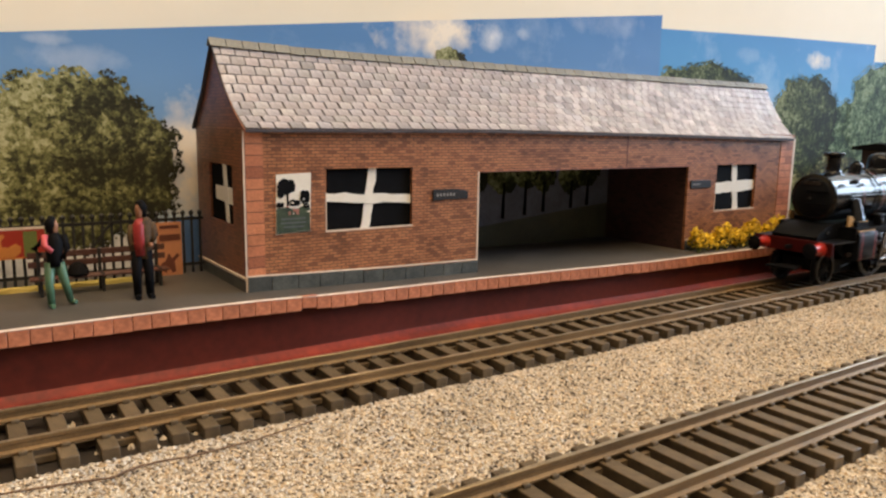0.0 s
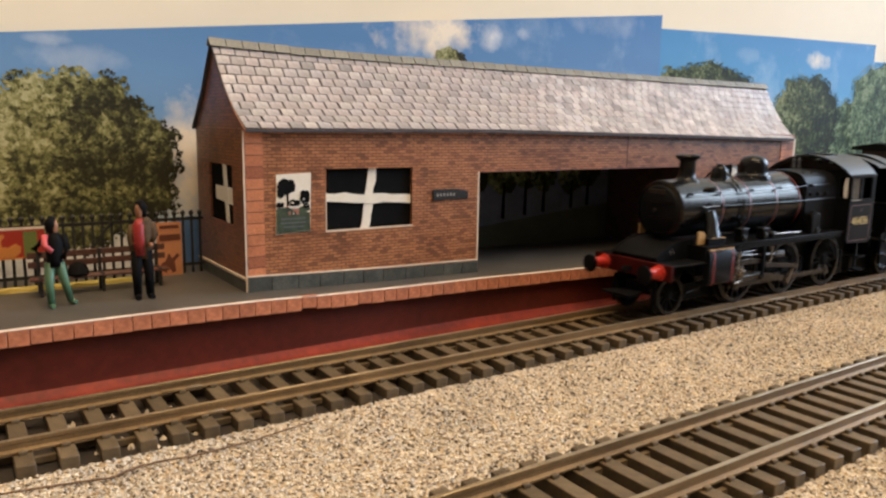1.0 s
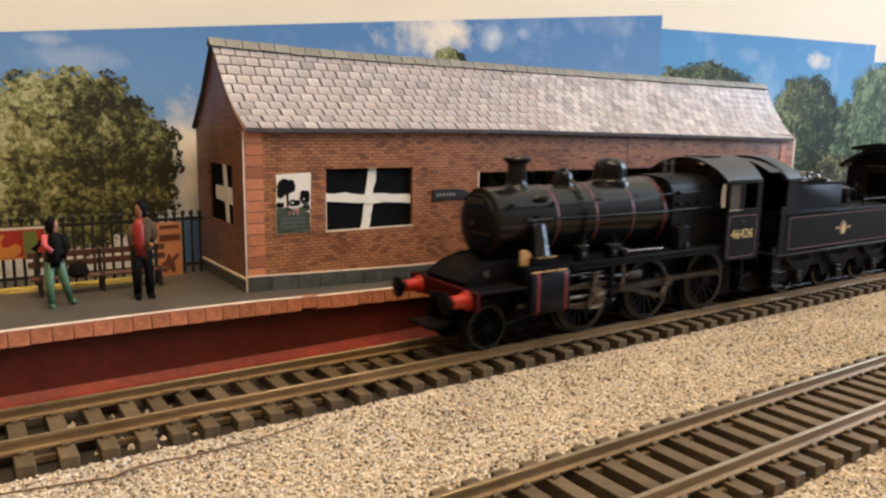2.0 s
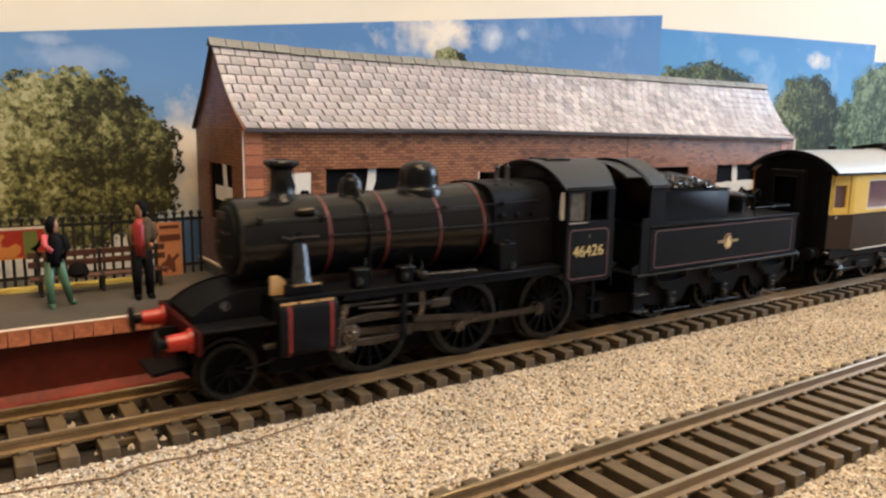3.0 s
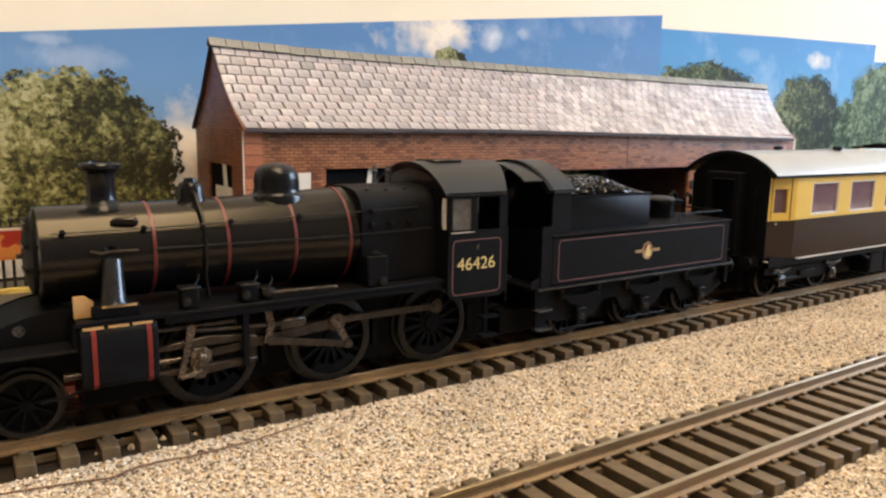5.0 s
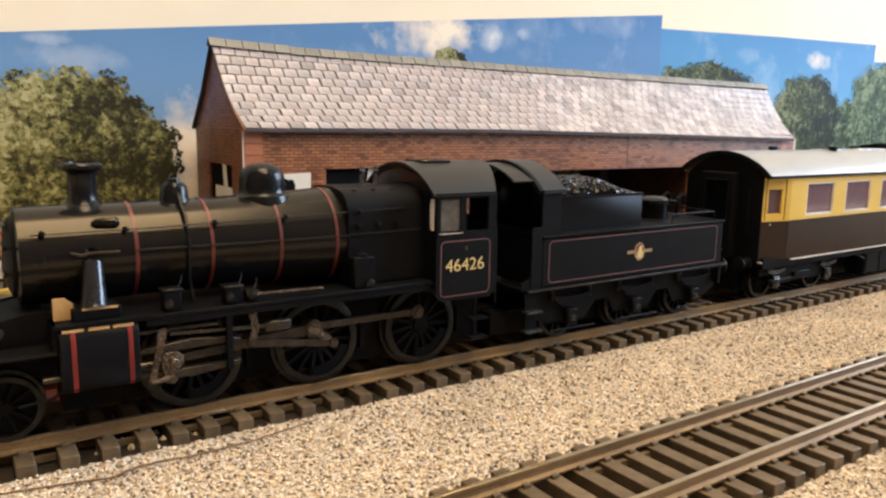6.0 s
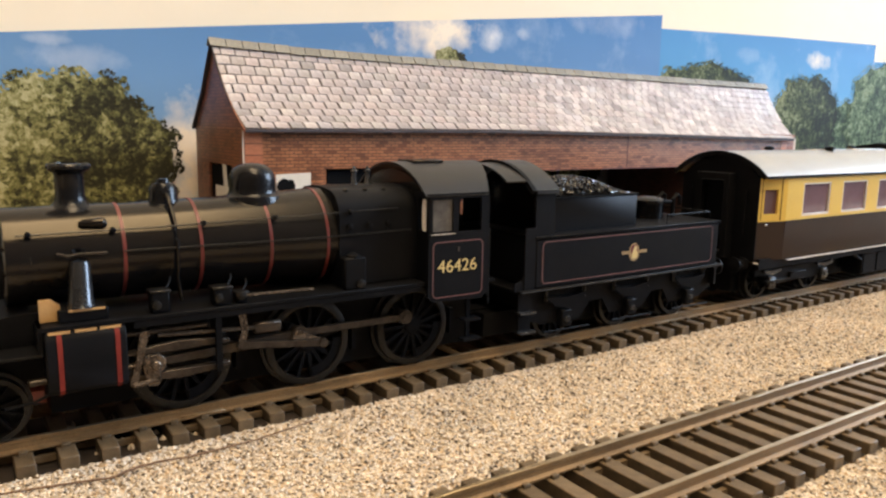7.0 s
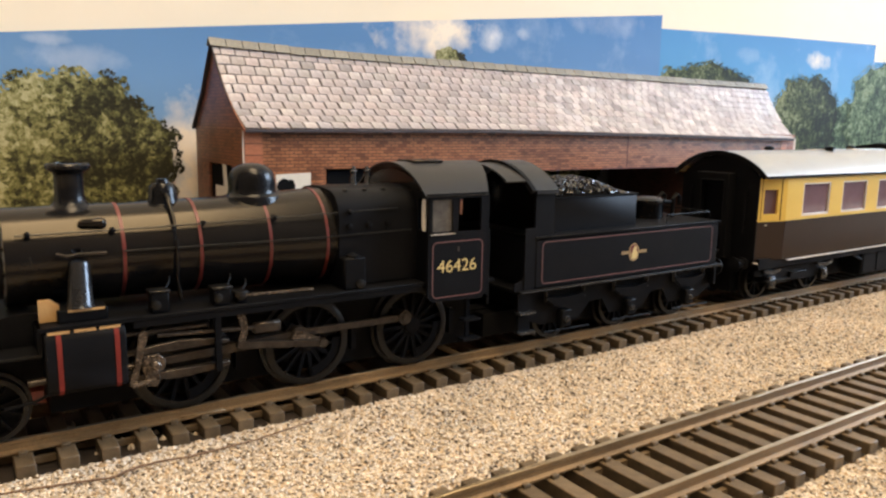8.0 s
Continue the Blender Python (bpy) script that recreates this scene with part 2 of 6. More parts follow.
def panel(axis, lo, hi, u, v, holes):
    """A flat wall with openings right through it; axis is its normal, u and v its extent."""
    us = sorted({*u, *(h[0] for h in holes), *(h[1] for h in holes)})
    vs = sorted({*v, *(h[2] for h in holes), *(h[3] for h in holes)})
    us, vs = [a for a in us if u[0] <= a <= u[1]], [a for a in vs if v[0] <= a <= v[1]]
    solid = {(i, j) for i in range(len(us) - 1) for j in range(len(vs) - 1)
             if not any(h[0] < (us[i] + us[i + 1]) / 2 < h[1] and h[2] < (vs[j] + vs[j + 1]) / 2 < h[3] for h in holes)}
    put = {"x": lambda a, b, w: (w, a, b), "y": lambda a, b, w: (a, w, b), "z": lambda a, b, w: (a, b, w)}[axis]
    bm, cache = bmesh.new(), {}

    def vert(i, j, w):
        if (i, j, w) not in cache:
            cache[i, j, w] = bm.verts.new(put(us[i], vs[j], w))
        return cache[i, j, w]

    for i, j in solid:
        for w in (lo, hi):
            bm.faces.new((vert(i, j, w), vert(i + 1, j, w), vert(i + 1, j + 1, w), vert(i, j + 1, w)))
        for (di, dj), (a, b) in (((-1, 0), ((0, 0), (0, 1))), ((1, 0), ((1, 0), (1, 1))), ((0, -1), ((0, 0), (1, 0))), ((0, 1), ((0, 1), (1, 1)))):
            if (i + di, j + dj) not in solid:
                bm.faces.new((vert(i + a[0], j + a[1], lo), vert(i + b[0], j + b[1], lo), vert(i + b[0], j + b[1], hi), vert(i + a[0], j + a[1], hi)))
    return bm


def lerp(table, x):
    return float(np.interp(x, [a for a, _ in table], [b for _, b in table]))


def arc(cy, cz, r, a0, a1, n):
    return [(cy + r * math.cos(radians(a0 + (a1 - a0) * i / n)), cz + r * math.sin(radians(a0 + (a1 - a0) * i / n))) for i in range(n + 1)]


# ---- the room that closes the place ----
def build_room():
    def wall(name, bm, mat, label):
        thing(name, bm, mat, label, "wall", kind="structure")
    wall("wall_north", box(-550, 1800, 90, 140, -900, 1150), M_WALL, "cream painted plaster wall behind the layout")
    wall("wall_south", box(-550, 1800, -1200, -1150, -900, 1150), M_ROOM, "plain painted wall of the room")
    wall("wall_west", box(-600, -550, -1200, 140, -900, 1150), M_ROOM, "plain painted wall of the room")
    wall("wall_east", panel("x", 1800, 1850, (-1200, 140), (-900, 1150), [(-980, 70, 250, 1080)]), M_ROOM, "plain painted wall with a daylight window opening")
    thing("ceiling", box(-600, 1850, -1200, 140, 1150, 1200), M_CEIL, "pale painted ceiling", "ceiling", kind="structure")
    thing("floor", box(-600, 1850, -1200, 140, -950, -900), M_CARPET, "dark carpeted floor", "floor", kind="structure")


build_room()

# ---- baseboard and loose gravel ----
thing("ground", box(-400, 900, -230, 89, -60, -5.6), M_BOARD, "sandy gravel bed of the layout baseboard", "ground", kind="structure")
thing("baseboard_support", box(-380, 880, -220, 80, -900, -60), M_CARPET, "dark box that carries the baseboard", "table", kind="structure", org=(0, 0, -900))


def build_gravel():
    rng = np.random.default_rng(4)
    tops = np.array([(0, 0, 1), (1, 0, 0), (0, 1, 0), (-1, 0, 0), (0, -1, 0), (0, 0, -0.6)], float)
    tri = np.array([(0, 1, 2), (0, 2, 3), (0, 3, 4), (0, 4, 1), (5, 2, 1), (5, 3, 2), (5, 4, 3), (5, 1, 4)])
    n = 215000
    x = rng.uniform(0, 1, n) ** 1.15 * 520 - 25
    y = rng.uniform(-128, 19.5, n)
    keep = (y > -30 - 0.64 * x) & (np.abs(y) > 15.2) & (np.abs(y + 77.2) > 15.2)
    x, y = x[keep], y[keep]
    n = len(x)
    r = rng.uniform(0.21, 0.50, n) * (1 + 0.4 * (rng.uniform(0, 1, n) > 0.93))
    turn = rng.uniform(0, math.tau, n)
    v = tops[None] * rng.uniform(0.7, 1.25, (n, 6, 1))
    tilt = rng.uniform(-0.7, 0.7, n)
    c, s = np.cos(tilt)[:, None], np.sin(tilt)[:, None]
    v = np.stack([v[..., 0], v[..., 1] * c - v[..., 2] * s, v[..., 1] * s + v[..., 2] * c], -1)
    c, s = np.cos(turn)[:, None], np.sin(turn)[:, None]
    v = np.stack([v[..., 0] * c - v[..., 1] * s, v[..., 0] * s + v[..., 1] * c, v[..., 2] * 0.8], -1)
    z = -5.6 + 0.22 + rng.uniform(-0.15, 0.2, n)
    v = v * r[:, None, None] + np.stack([x, y, z], -1)[:, None]
    me = bpy.data.meshes.new("loose_gravel")
    me.from_pydata((v.reshape(-1, 3) * MM).tolist(), [], (tri[None] + 6 * np.arange(n)[:, None, None]).reshape(-1, 3).tolist())
    me.materials.append(M_GRAVEL)
    tagged(new("loose_gravel", me), "pale tan and grey loose gravel round the tracks", "gravel", kind="stuff")


build_gravel()


# ---- the two tracks ----
def build_track(y0, x0, x1, first, pitch, label, odd=()):
    tr = root("railway_track", x0, y0, -5.5, label, "track", "parallel model tracks", kind="structure")
    part("track_bed", box(x0, x1, y0 - 14.9, y0 + 14.9, -5.59, -5.35), M_BED, tr, "dark bare bed between the sleepers")
    for side in (-1, 1):
        yc = y0 + side * 8.72
        out = [(yc - 1.1, -2.55), (yc + 1.1, -2.55), (yc + 1.1, -2.2), (yc + 0.28, -1.9), (yc + 0.28, -0.95), (yc + 0.5, -0.75),
               (yc + 0.5, -0.12), (yc - 0.5, -0.12), (yc - 0.5, -0.75), (yc - 0.28, -0.95), (yc - 0.28, -1.9), (yc - 1.1, -2.2)]
        rail = part("rail", prism("x", out, x0, x1), M_RAIL, tr)
        part("rail_head", box(x0, x1, yc - 0.47, yc + 0.47, -0.121, 0.0), M_RAILTOP, rail, "rail top polished by wheels", bevel=0.08)
        for xj in (41.5, 249.5):
            part("rail_joiner", box(xj - 4.5, xj + 4.5, yc - 1.25, yc + 1.25, -2.5, -1.75), M_RAIL, rail, "folded metal rail joiner", bevel=0.15)
    sl = mesh_of("sleeper", box(-1.65, 1.65, -15.5, 15.5, -2.6, 0), M_SLEEPER, (0, 0, 0), 0.15)
    ch = bmesh.new()
    for side in (-1, 1):
        for k in (-1, 1):
            yy = side * 8.72 + k * 1.35
            box(-0.75, 0.75, yy - 0.5, yy + 0.5, -0.02, 0.75, ch)
    ch = mesh_of("rail_chair", ch, M_SLEEPER, (0, 0, 0), 0.12)
    webs = bmesh.new()
    x = first
    rng = random.Random(int(-y0) + 3)
    while x < x1 - 2:
        if x > x0 + 2:
            # the sleepers sit closer on either side of the rail joint
            jog = rng.uniform(-0.12, 0.12) + (0.0 if y0 < -1 or x > 38 else 1.0 if x > 30 else 2.1)
            ob = piece("sleeper", sl, tr, x + jog, y0, -2.85, (0, 0, rng.uniform(-0.006, 0.006)))
            ORG[ob] = Vector((x + jog, y0, -2.85))
            piece("rail_chair", ch, ob, x + jog, y0, -2.85)
            for side in (-1, 1):
                if rng.random() < 0.8:
                    yw = y0 + side * 8.72 + rng.choice((-1.5, 1.5))
                    box(x + jog + 1.6, x + jog + pitch - 1.6, yw - 0.55, yw + 0.55, -4.9, -3.7, webs)
        x += pitch
    tagged(part("sleeper_web", webs, M_SLEEPER, tr, "thin plastic webs between the sleepers"), kind="stuff")
    return tr


def build_wire():
    bm = bmesh.new()
    pts = [(1, -19.7, -5.0), (8.6, -21.6, -4.7), (20.9, -24.4, -4.7), (24.5, -23.3, -4.4), (29.2, -22.6, -4.5), (34.3, -23.0, -4.7), (47.9, -22.6, -4.6), (64.0, -18.5, -4.9)]
    tube(pts, [0.16, 0.2, 0.22, 0.25, 0.22, 0.2, 0.18, 0.1], 6, bm)
    thing("twig", bm, M_TWIG, "thin brown strand lying on the gravel", "twig", org=(30, -23, -5.1))


build_track(0.0, -60, 560, 43.1 - 1.65 - 7.14 * 14, 7.14, "brown plastic-sleepered model railway track beside the platform")
build_track(-77.2, -60, 560, 0.6, 6.6, "bare brown model railway track in the loose gravel")

build_wire()


def build_crumbs():
    """Broken bits of web and ballast lying round the rail joint."""
    rng = random.Random(41)
    bm = bmesh.new()
    for k in range(46):
        x = rng.uniform(16, 44)
        y = rng.choice((rng.uniform(3.0, 7.2), rng.uniform(-6.8, -1.0), rng.uniform(-15.0, -10.2)))
        r = rng.uniform(0.35, 1.0)
        ring_v = [bm.verts.new((x + r * rng.uniform(0.6, 1.2) * math.cos(q), y + r * rng.uniform(0.6, 1.2) * math.sin(q), -5.4)) for q in (0, 1.25, 2.5, 3.75, 5.0)]
        top = bm.verts.new((x + rng.uniform(-0.2, 0.2), y + rng.uniform(-0.2, 0.2), -5.4 + r * rng.uniform(0.6, 1.3)))
        bm.faces.new(ring_v[::-1])
        for i in range(5):
            bm.faces.new((ring_v[i], ring_v[(i + 1) % 5], top))
    thing("track_crumbs", bm, M_GRAVEL, "loose tan crumbs lying between the rails", "gravel", org=(30, 0, -5.4), kind="stuff")


build_crumbs()


# ---- printed backdrop on the wall ----
def print_material(name, kind):
    m, nt, bs = nodes_of(name)
    co = coords(nt)
    sp = nt.nodes.new("ShaderNodeSeparateXYZ")
    nt.links.new(co, sp.inputs[0])
    x, z = sp.outputs[0], sp.outputs[2]
    up = math_node(nt, "DIVIDE", z, 115.0)
    sky_c = ramp(nt, up, ((0.25, (0.46, 0.58, 0.70)), (0.55, (0.175, 0.33, 0.57)), (0.95, (0.068, 0.185, 0.42))))
    n = noise_of(nt, co, 0.07, 5.0, 0.6)
    sky_c = mix(nt, 1.0, sky_c, kind["tint"], "MULTIPLY")
    wisps = ramp(nt, noise_of(nt, co, 0.022, 7.0, 0.65), ((0.52, (0, 0, 0)), (0.78, (0.5, 0.5, 0.5))))
    sky_c = mix(nt, wisps, sky_c, (0.62, 0.70, 0.80))
    for cx, cz, rx, rz, k, col in kind["clouds"]:
        dx = math_node(nt, "POWER", math_node(nt, "ABSOLUTE", math_node(nt, "DIVIDE", math_node(nt, "SUBTRACT", x, cx), rx)), 2.0)
        dz = math_node(nt, "POWER", math_node(nt, "ABSOLUTE", math_node(nt, "DIVIDE", math_node(nt, "SUBTRACT", z, cz), rz)), 2.0)
        v = math_node(nt, "SUBTRACT", math_node(nt, "MULTIPLY", n, 5.0), math_node(nt, "ADD", dx, dz))
        f = ramp(nt, math_node(nt, "MULTIPLY", v, 0.25), ((0.30, (0, 0, 0)), (0.70, (k, k, k))))
        sky_c = mix(nt, f, sky_c, col)
    edge = math_node(nt, "ADD", z, math_node(nt, "MULTIPLY", n, 6.0))
    ground = ramp(nt, noise_of(nt, co, 0.3), ((0.35, kind["ground"][0]), (0.65, kind["ground"][1])))
    low = ramp(nt, math_node(nt, "DIVIDE", edge, 60.0), ((kind["level"] / 60.0, (1, 1, 1)), (kind["level"] / 60.0 + 0.05, (0, 0, 0))))
    col = mix(nt, low, sky_c, ground)
    nt.links.new(col, bs.inputs["Base Color"])
    bs.inputs["Roughness"].default_value = 0.55
    bs.inputs["Specular IOR Level"].default_value = 0.15
    bump(nt, bs, noise_of(nt, co, 0.03, 2.0), 0.3, 0.002)
    return m


WARM_LEAF = ((0.030, 0.029, 0.018), (0.060, 0.060, 0.030), (0.135, 0.135, 0.052), (0.27, 0.265, 0.115), (0.48, 0.46, 0.27))
COOL_LEAF = ((0.016, 0.026, 0.014), (0.030, 0.048, 0.025), (0.055, 0.088, 0.040), (0.115, 0.165, 0.078), (0.24, 0.29, 0.17))
DEEP_LEAF = ((0.016, 0.020, 0.010), (0.028, 0.036, 0.016), (0.055, 0.070, 0.026), (0.115, 0.135, 0.055), (0.25, 0.27, 0.14))


def leaf_print(name, cx, cz, rx, rz, tones):
    """A photograph of foliage: leaf-sized flecks on clumps, brighter towards the sun's side of the crown."""
    m, nt, bs = nodes_of(name)
    co = coords(nt)
    sp = nt.nodes.new("ShaderNodeSeparateXYZ")
    nt.links.new(co, sp.inputs[0])
    side = math_node(nt, "MULTIPLY", math_node(nt, "SUBTRACT", sp.outputs[0], cx), -0.20 / rx)
    rise = math_node(nt, "MULTIPLY", math_node(nt, "SUBTRACT", sp.outputs[2], cz), 0.05 / rz)
    clump = math_node(nt, "MULTIPLY", noise_of(nt, co, 0.10, 2.0, 0.5), 0.9)
    tuft = math_node(nt, "MULTIPLY", noise_of(nt, co, 0.36, 3.0, 0.6), 0.9)
    vo = nd(nt, "ShaderNodeTexVoronoi", Scale=0.95, Randomness=1.0)
    nt.links.new(co, vo.inputs["Vector"])
    spot = nt.nodes.new("ShaderNodeSeparateColor")
    nt.links.new(vo.outputs["Color"], spot.inputs[0])
    fleck = math_node(nt, "ADD", math_node(nt, "MULTIPLY", spot.outputs[0], 0.26), math_node(nt, "MULTIPLY", noise_of(nt, co, 1.5, 2.0, 0.7), 0.30))
    f = math_node(nt, "ADD", math_node(nt, "ADD", clump, tuft), math_node(nt, "ADD", fleck, math_node(nt, "ADD", side, rise)))
    f = math_node(nt, "SUBTRACT", f, 0.70)
    nt.links.new(ramp(nt, f, ((0.30, tones[0]), (0.42, tones[1]), (0.53, tones[2]), (0.65, tones[3]), (0.82, tones[4]))), bs.inputs["Base Color"])
    bs.inputs["Roughness"].default_value = 0.6
    bs.inputs["Specular IOR Level"].default_value = 0.1
    return m


def printed_tree(parent, cx, cz, rx, rz, y, count, seed, tones=WARM_LEAF, size=1.0, lowest=0.0, flat=1.0):
    """A tree printed on paper: a crown with an uneven edge of small flat leaf sprays."""
    rng = np.random.default_rng(seed)
    verts, faces = [], []

    def reach(a):
        return 1 + 0.05 * math.sin(3 * a + seed) + 0.04 * math.sin(7 * a + 2 * seed) + 0.03 * math.sin(15 * a + seed) + 0.02 * math.sin(31 * a)

    k0 = 120
    for k in range(k0):
        a = k * math.tau / k0
        q = reach(a) * 0.95
        verts.append((cx + rx * q * math.cos(a), y, max(lowest, cz + rz * q * math.sin(a) * (flat if math.sin(a) < 0 else 1))))
    faces.append(list(range(k0)))
    for i in range(count):
        a = rng.uniform(0, math.tau)
        r = reach(a) * rng.uniform(0.90, 1.04)
        px, pz = cx + rx * r * math.cos(a), cz + rz * r * math.sin(a) * (flat if math.sin(a) < 0 else 1)
        if pz < lowest:
            continue
        s = size * rng.uniform(0.35, 1.0)
        t0 = rng.uniform(0, math.tau)
        b0 = len(verts)
        yy = y - rng.uniform(0.01, 0.08)
        for k in range(6):
            q = s * (rng.uniform(0.8, 1.2) if k % 2 else rng.uniform(0.3, 0.7))
            verts.append((px + q * math.cos(t0 + k * math.tau / 6), yy, pz + q * math.sin(t0 + k * math.tau / 6)))
        faces.append(list(range(b0, b0 + 6)))
    me = bpy.data.meshes.new("printed_tree")
    me.from_pydata([(Vector(v) - ORG[parent]) * MM for v in verts], [], faces)
    base = ORG[parent]
    me.materials.append(leaf_print("foliage_print", cx - base.x, cz - base.z, rx, rz, tones))
    ob = new("printed_tree", me)
    ob.parent = parent
    return tagged(ob, "leafy green tree printed on the paper", kind="stuff")


WHITE_C, CREAM_C = (0.85, 0.84, 0.82), (0.88, 0.78, 0.64)
P_LEFT = print_material("sky_print_west", {"clouds": [(160, 94, 24, 9, 0.97, CREAM_C), (186, 94, 8, 5, 0.6, WHITE_C), (205, 96.8, 4, 2.6, 0.5, WHITE_C), (36, 77, 13, 4, 0.22, WHITE_C),
                       (28, 82, 6, 1.6, 0.3, WHITE_C), (68, 47, 13, 20, 1.0, CREAM_C), (255, 105, 22, 5, 0.18, WHITE_C)], "ground": ((0.55, 0.55, 0.58), (0.85, 0.84, 0.82)), "level": 26, "tint": (1.0, 1.0, 1.0)})
P_RIGHT = print_material("sky_print_east", {"clouds": [(428, 99.5, 12, 5.0, 0.85, CREAM_C), (494, 90, 9, 11, 0.8, WHITE_C), (360, 98, 12, 4, 0.15, WHITE_C), (400, 38, 14, 8, 0.7, WHITE_C)],
                        "ground": ((0.10, 0.15, 0.05), (0.16, 0.20, 0.07)), "level": 30, "tint": (0.80, 1.18, 1.14)})
# field and distance behind the shelter, darkened by the shade inside it
M_FIELD_SHADE = paint("printed_field", (0.075, 0.080, 0.045), (0.045, 0.050, 0.032), 0.55, coarse=0.12, fine=0.9)
M_DISTANCE_SHADE = paint("printed_haze", (0.14, 0.155, 0.21), (0.08, 0.092, 0.125), 0.55, coarse=0.12, fine=0.9)


def build_backdrop():
    def sheet(name, outline, y, mat, label):
        return thing(name, prism("y", outline, y, y + 0.25), mat, label, "backdrop", org=(0, y, 0), kind="structure")
    a = sheet("backdrop_west", [(-70, -5.5), (290, -5.5), (290.2, 112.4), (150, 97.6), (15.7, 82.9), (-70, 73.5)], 86.0, P_LEFT, "printed paper backdrop of sky, clouds and summer trees")
    b = sheet("backdrop_east", [(282, -5.5), (490, -5.5), (491.3, 112.7), (390, 109.8), (282, 106.0)], 86.6, P_RIGHT, "second printed paper backdrop sheet of blue sky and trees")
    c = sheet("backdrop_far", [(484, -5.5), (640, -5.5), (640, 108), (484, 102)], 87.2, P_RIGHT, "third printed paper backdrop sheet with pale sky")
    printed_tree(a, 32.5, 48, 30, 24.5, 85.9, 900, 3, size=1.1, lowest=19, flat=1.2)
    printed_tree(a, -32, 46, 30, 23, 85.9, 500, 9, size=1.0, lowest=24)
    part("printed_water", prism("y", [(59.5, 8), (70, 8), (70, 27), (66, 28.5), (59.5, 27.5)], 85.86, 85.96), paint("printed_blue", (0.12, 0.23, 0.46), (0.08, 0.16, 0.34), 0.55, coarse=0.1), a, "blue water printed on the paper")
    printed_tree(a, 168, 84.5, 7, 4, 85.75, 160, 33, lowest=80)
    printed_tree(b, 326, 74, 44, 18.5, 86.5, 600, 5, tones=DEEP_LEAF, lowest=40)
    printed_tree(b, 421, 63, 34, 28.5, 86.5, 700, 6, tones=DEEP_LEAF, size=1.1, lowest=26)
    printed_tree(b, 512, 68, 50, 34, 86.4, 700, 8, tones=COOL_LEAF, size=0.85, lowest=20)
    printed_tree(b, 466, 50, 28, 27, 86.56, 500, 14, tones=COOL_LEAF, size=0.9, lowest=20)
    printed_tree(b, 430, 33, 66, 13, 86.55, 400, 11, size=0.9, lowest=20)


build_backdrop()

# ---- platform ----
Z_P = [(-90, 13.1), (44, 13.1), (67, 12.8), (84, 12.2), (110, 11.4), (146, 10.8), (220, 9.8), (285, 9.4), (440, 9.2)]
Y_P = [(-90, 21.8), (7, 22.0), (44, 22.3), (84, 22.6), (112, 24.0), (140, 24.6), (180, 23.0), (218, 21.6), (281, 22.0), (440, 22.0)]


def ground_z(x):
    return lerp(Z_P, x)


def strip(xs, section, bm=None, smooth=False):
    """A long body whose section (a list of y, z) is given at each x."""
    bm = bm or bmesh.new()
    rows = [[bm.verts.new((x, y, z)) for y, z in section(x)] for x in xs]
    for a, b in zip(rows, rows[1:]):
        n = len(a)
        for k in range(n):
            bm.faces.new((a[k], a[(k + 1) % n], b[(k + 1) % n], b[k])).smooth = smooth
    bm.faces.new(rows[0][::-1])
    bm.faces.new(rows[-1])
    return bm


def build_platform():
    xs = [-90 + 5 * i for i in range(107)]
    pf = root("platform", -90, 22, -5.6, "card station platform with red painted face and brick edge", "platform", kind="structure")
    part("platform_top", strip(xs, lambda x: [(lerp(Y_P, x) + 0.4, ground_z(x) - 1.2), (lerp(Y_P, x) + 0.4, ground_z(x)), (84, ground_z(x) - 0.6), (84, ground_z(x) - 1.2)]), M_TARMAC, pf, "grey tarmac platform surface")
    def face(x):
        y, top = lerp(Y_P, x), ground_z(x) - 1.2
        return [(y + 0.6, -5.5), (y + 1.3, -4.6), (y + 1.7, -3.4), (y + 1.9, -1.0), (y + 2.1, 2.2), (y + 2.2, 4.8), (y + 2.3, top), (y + 3.4, top), (y + 3.4, -5.5)]
    part("platform_face", strip(xs, face, smooth=True), M_FACE, pf, "dark red painted platform face")
    part("base_strip", strip(xs, lambda x: [(lerp(Y_P, x) - 3.9, -5.6), (lerp(Y_P, x) - 3.8, -5.35), (lerp(Y_P, x) - 2.2, -4.8), (lerp(Y_P, x) - 0.6, -4.2), (lerp(Y_P, x) + 0.7, -3.5), (lerp(Y_P, x) + 1.75, -2.3), (lerp(Y_P, x) + 1.75, -5.6)], smooth=True), M_FOOT_LIT, pf, "red paper fold along the foot, coloured lighter as if lit")
    part("edge_line", strip(xs, lambda x: [(lerp(Y_P, x) - 0.36, ground_z(x) - 0.10), (lerp(Y_P, x) - 0.36, ground_z(x) + 0.10), (lerp(Y_P, x) + 0.95, ground_z(x) + 0.12), (lerp(Y_P, x) + 0.95, ground_z(x) - 0.10)]), M_EDGE_WHITE, pf, "worn white line along the platform edge")
    rng = random.Random(5)
    meshes = []
    for k in range(6):
        w, h = rng.uniform(3.95, 4.3), rng.uniform(3.55, 3.85)
        meshes.append((w, mesh_of("edge_brick", box(0, w, -0.25, 0.3, -h, 0), M_CAP, (0, 0, 0), 0.12)))
    x = -60.0
    while x < 330:
        w, me = rng.choice(meshes)
        slope = math.atan2(ground_z(x + w) - ground_z(x), w)
        yaw = math.atan2(lerp(Y_P, x + w) - lerp(Y_P, x), w)
        piece("edge_brick", me, pf, x, lerp(Y_P, x), ground_z(x) - 0.03 + (0.5 if 76 < x < 82 else 0), (0, -slope, yaw))
        x += w + 0.12


build_platform()

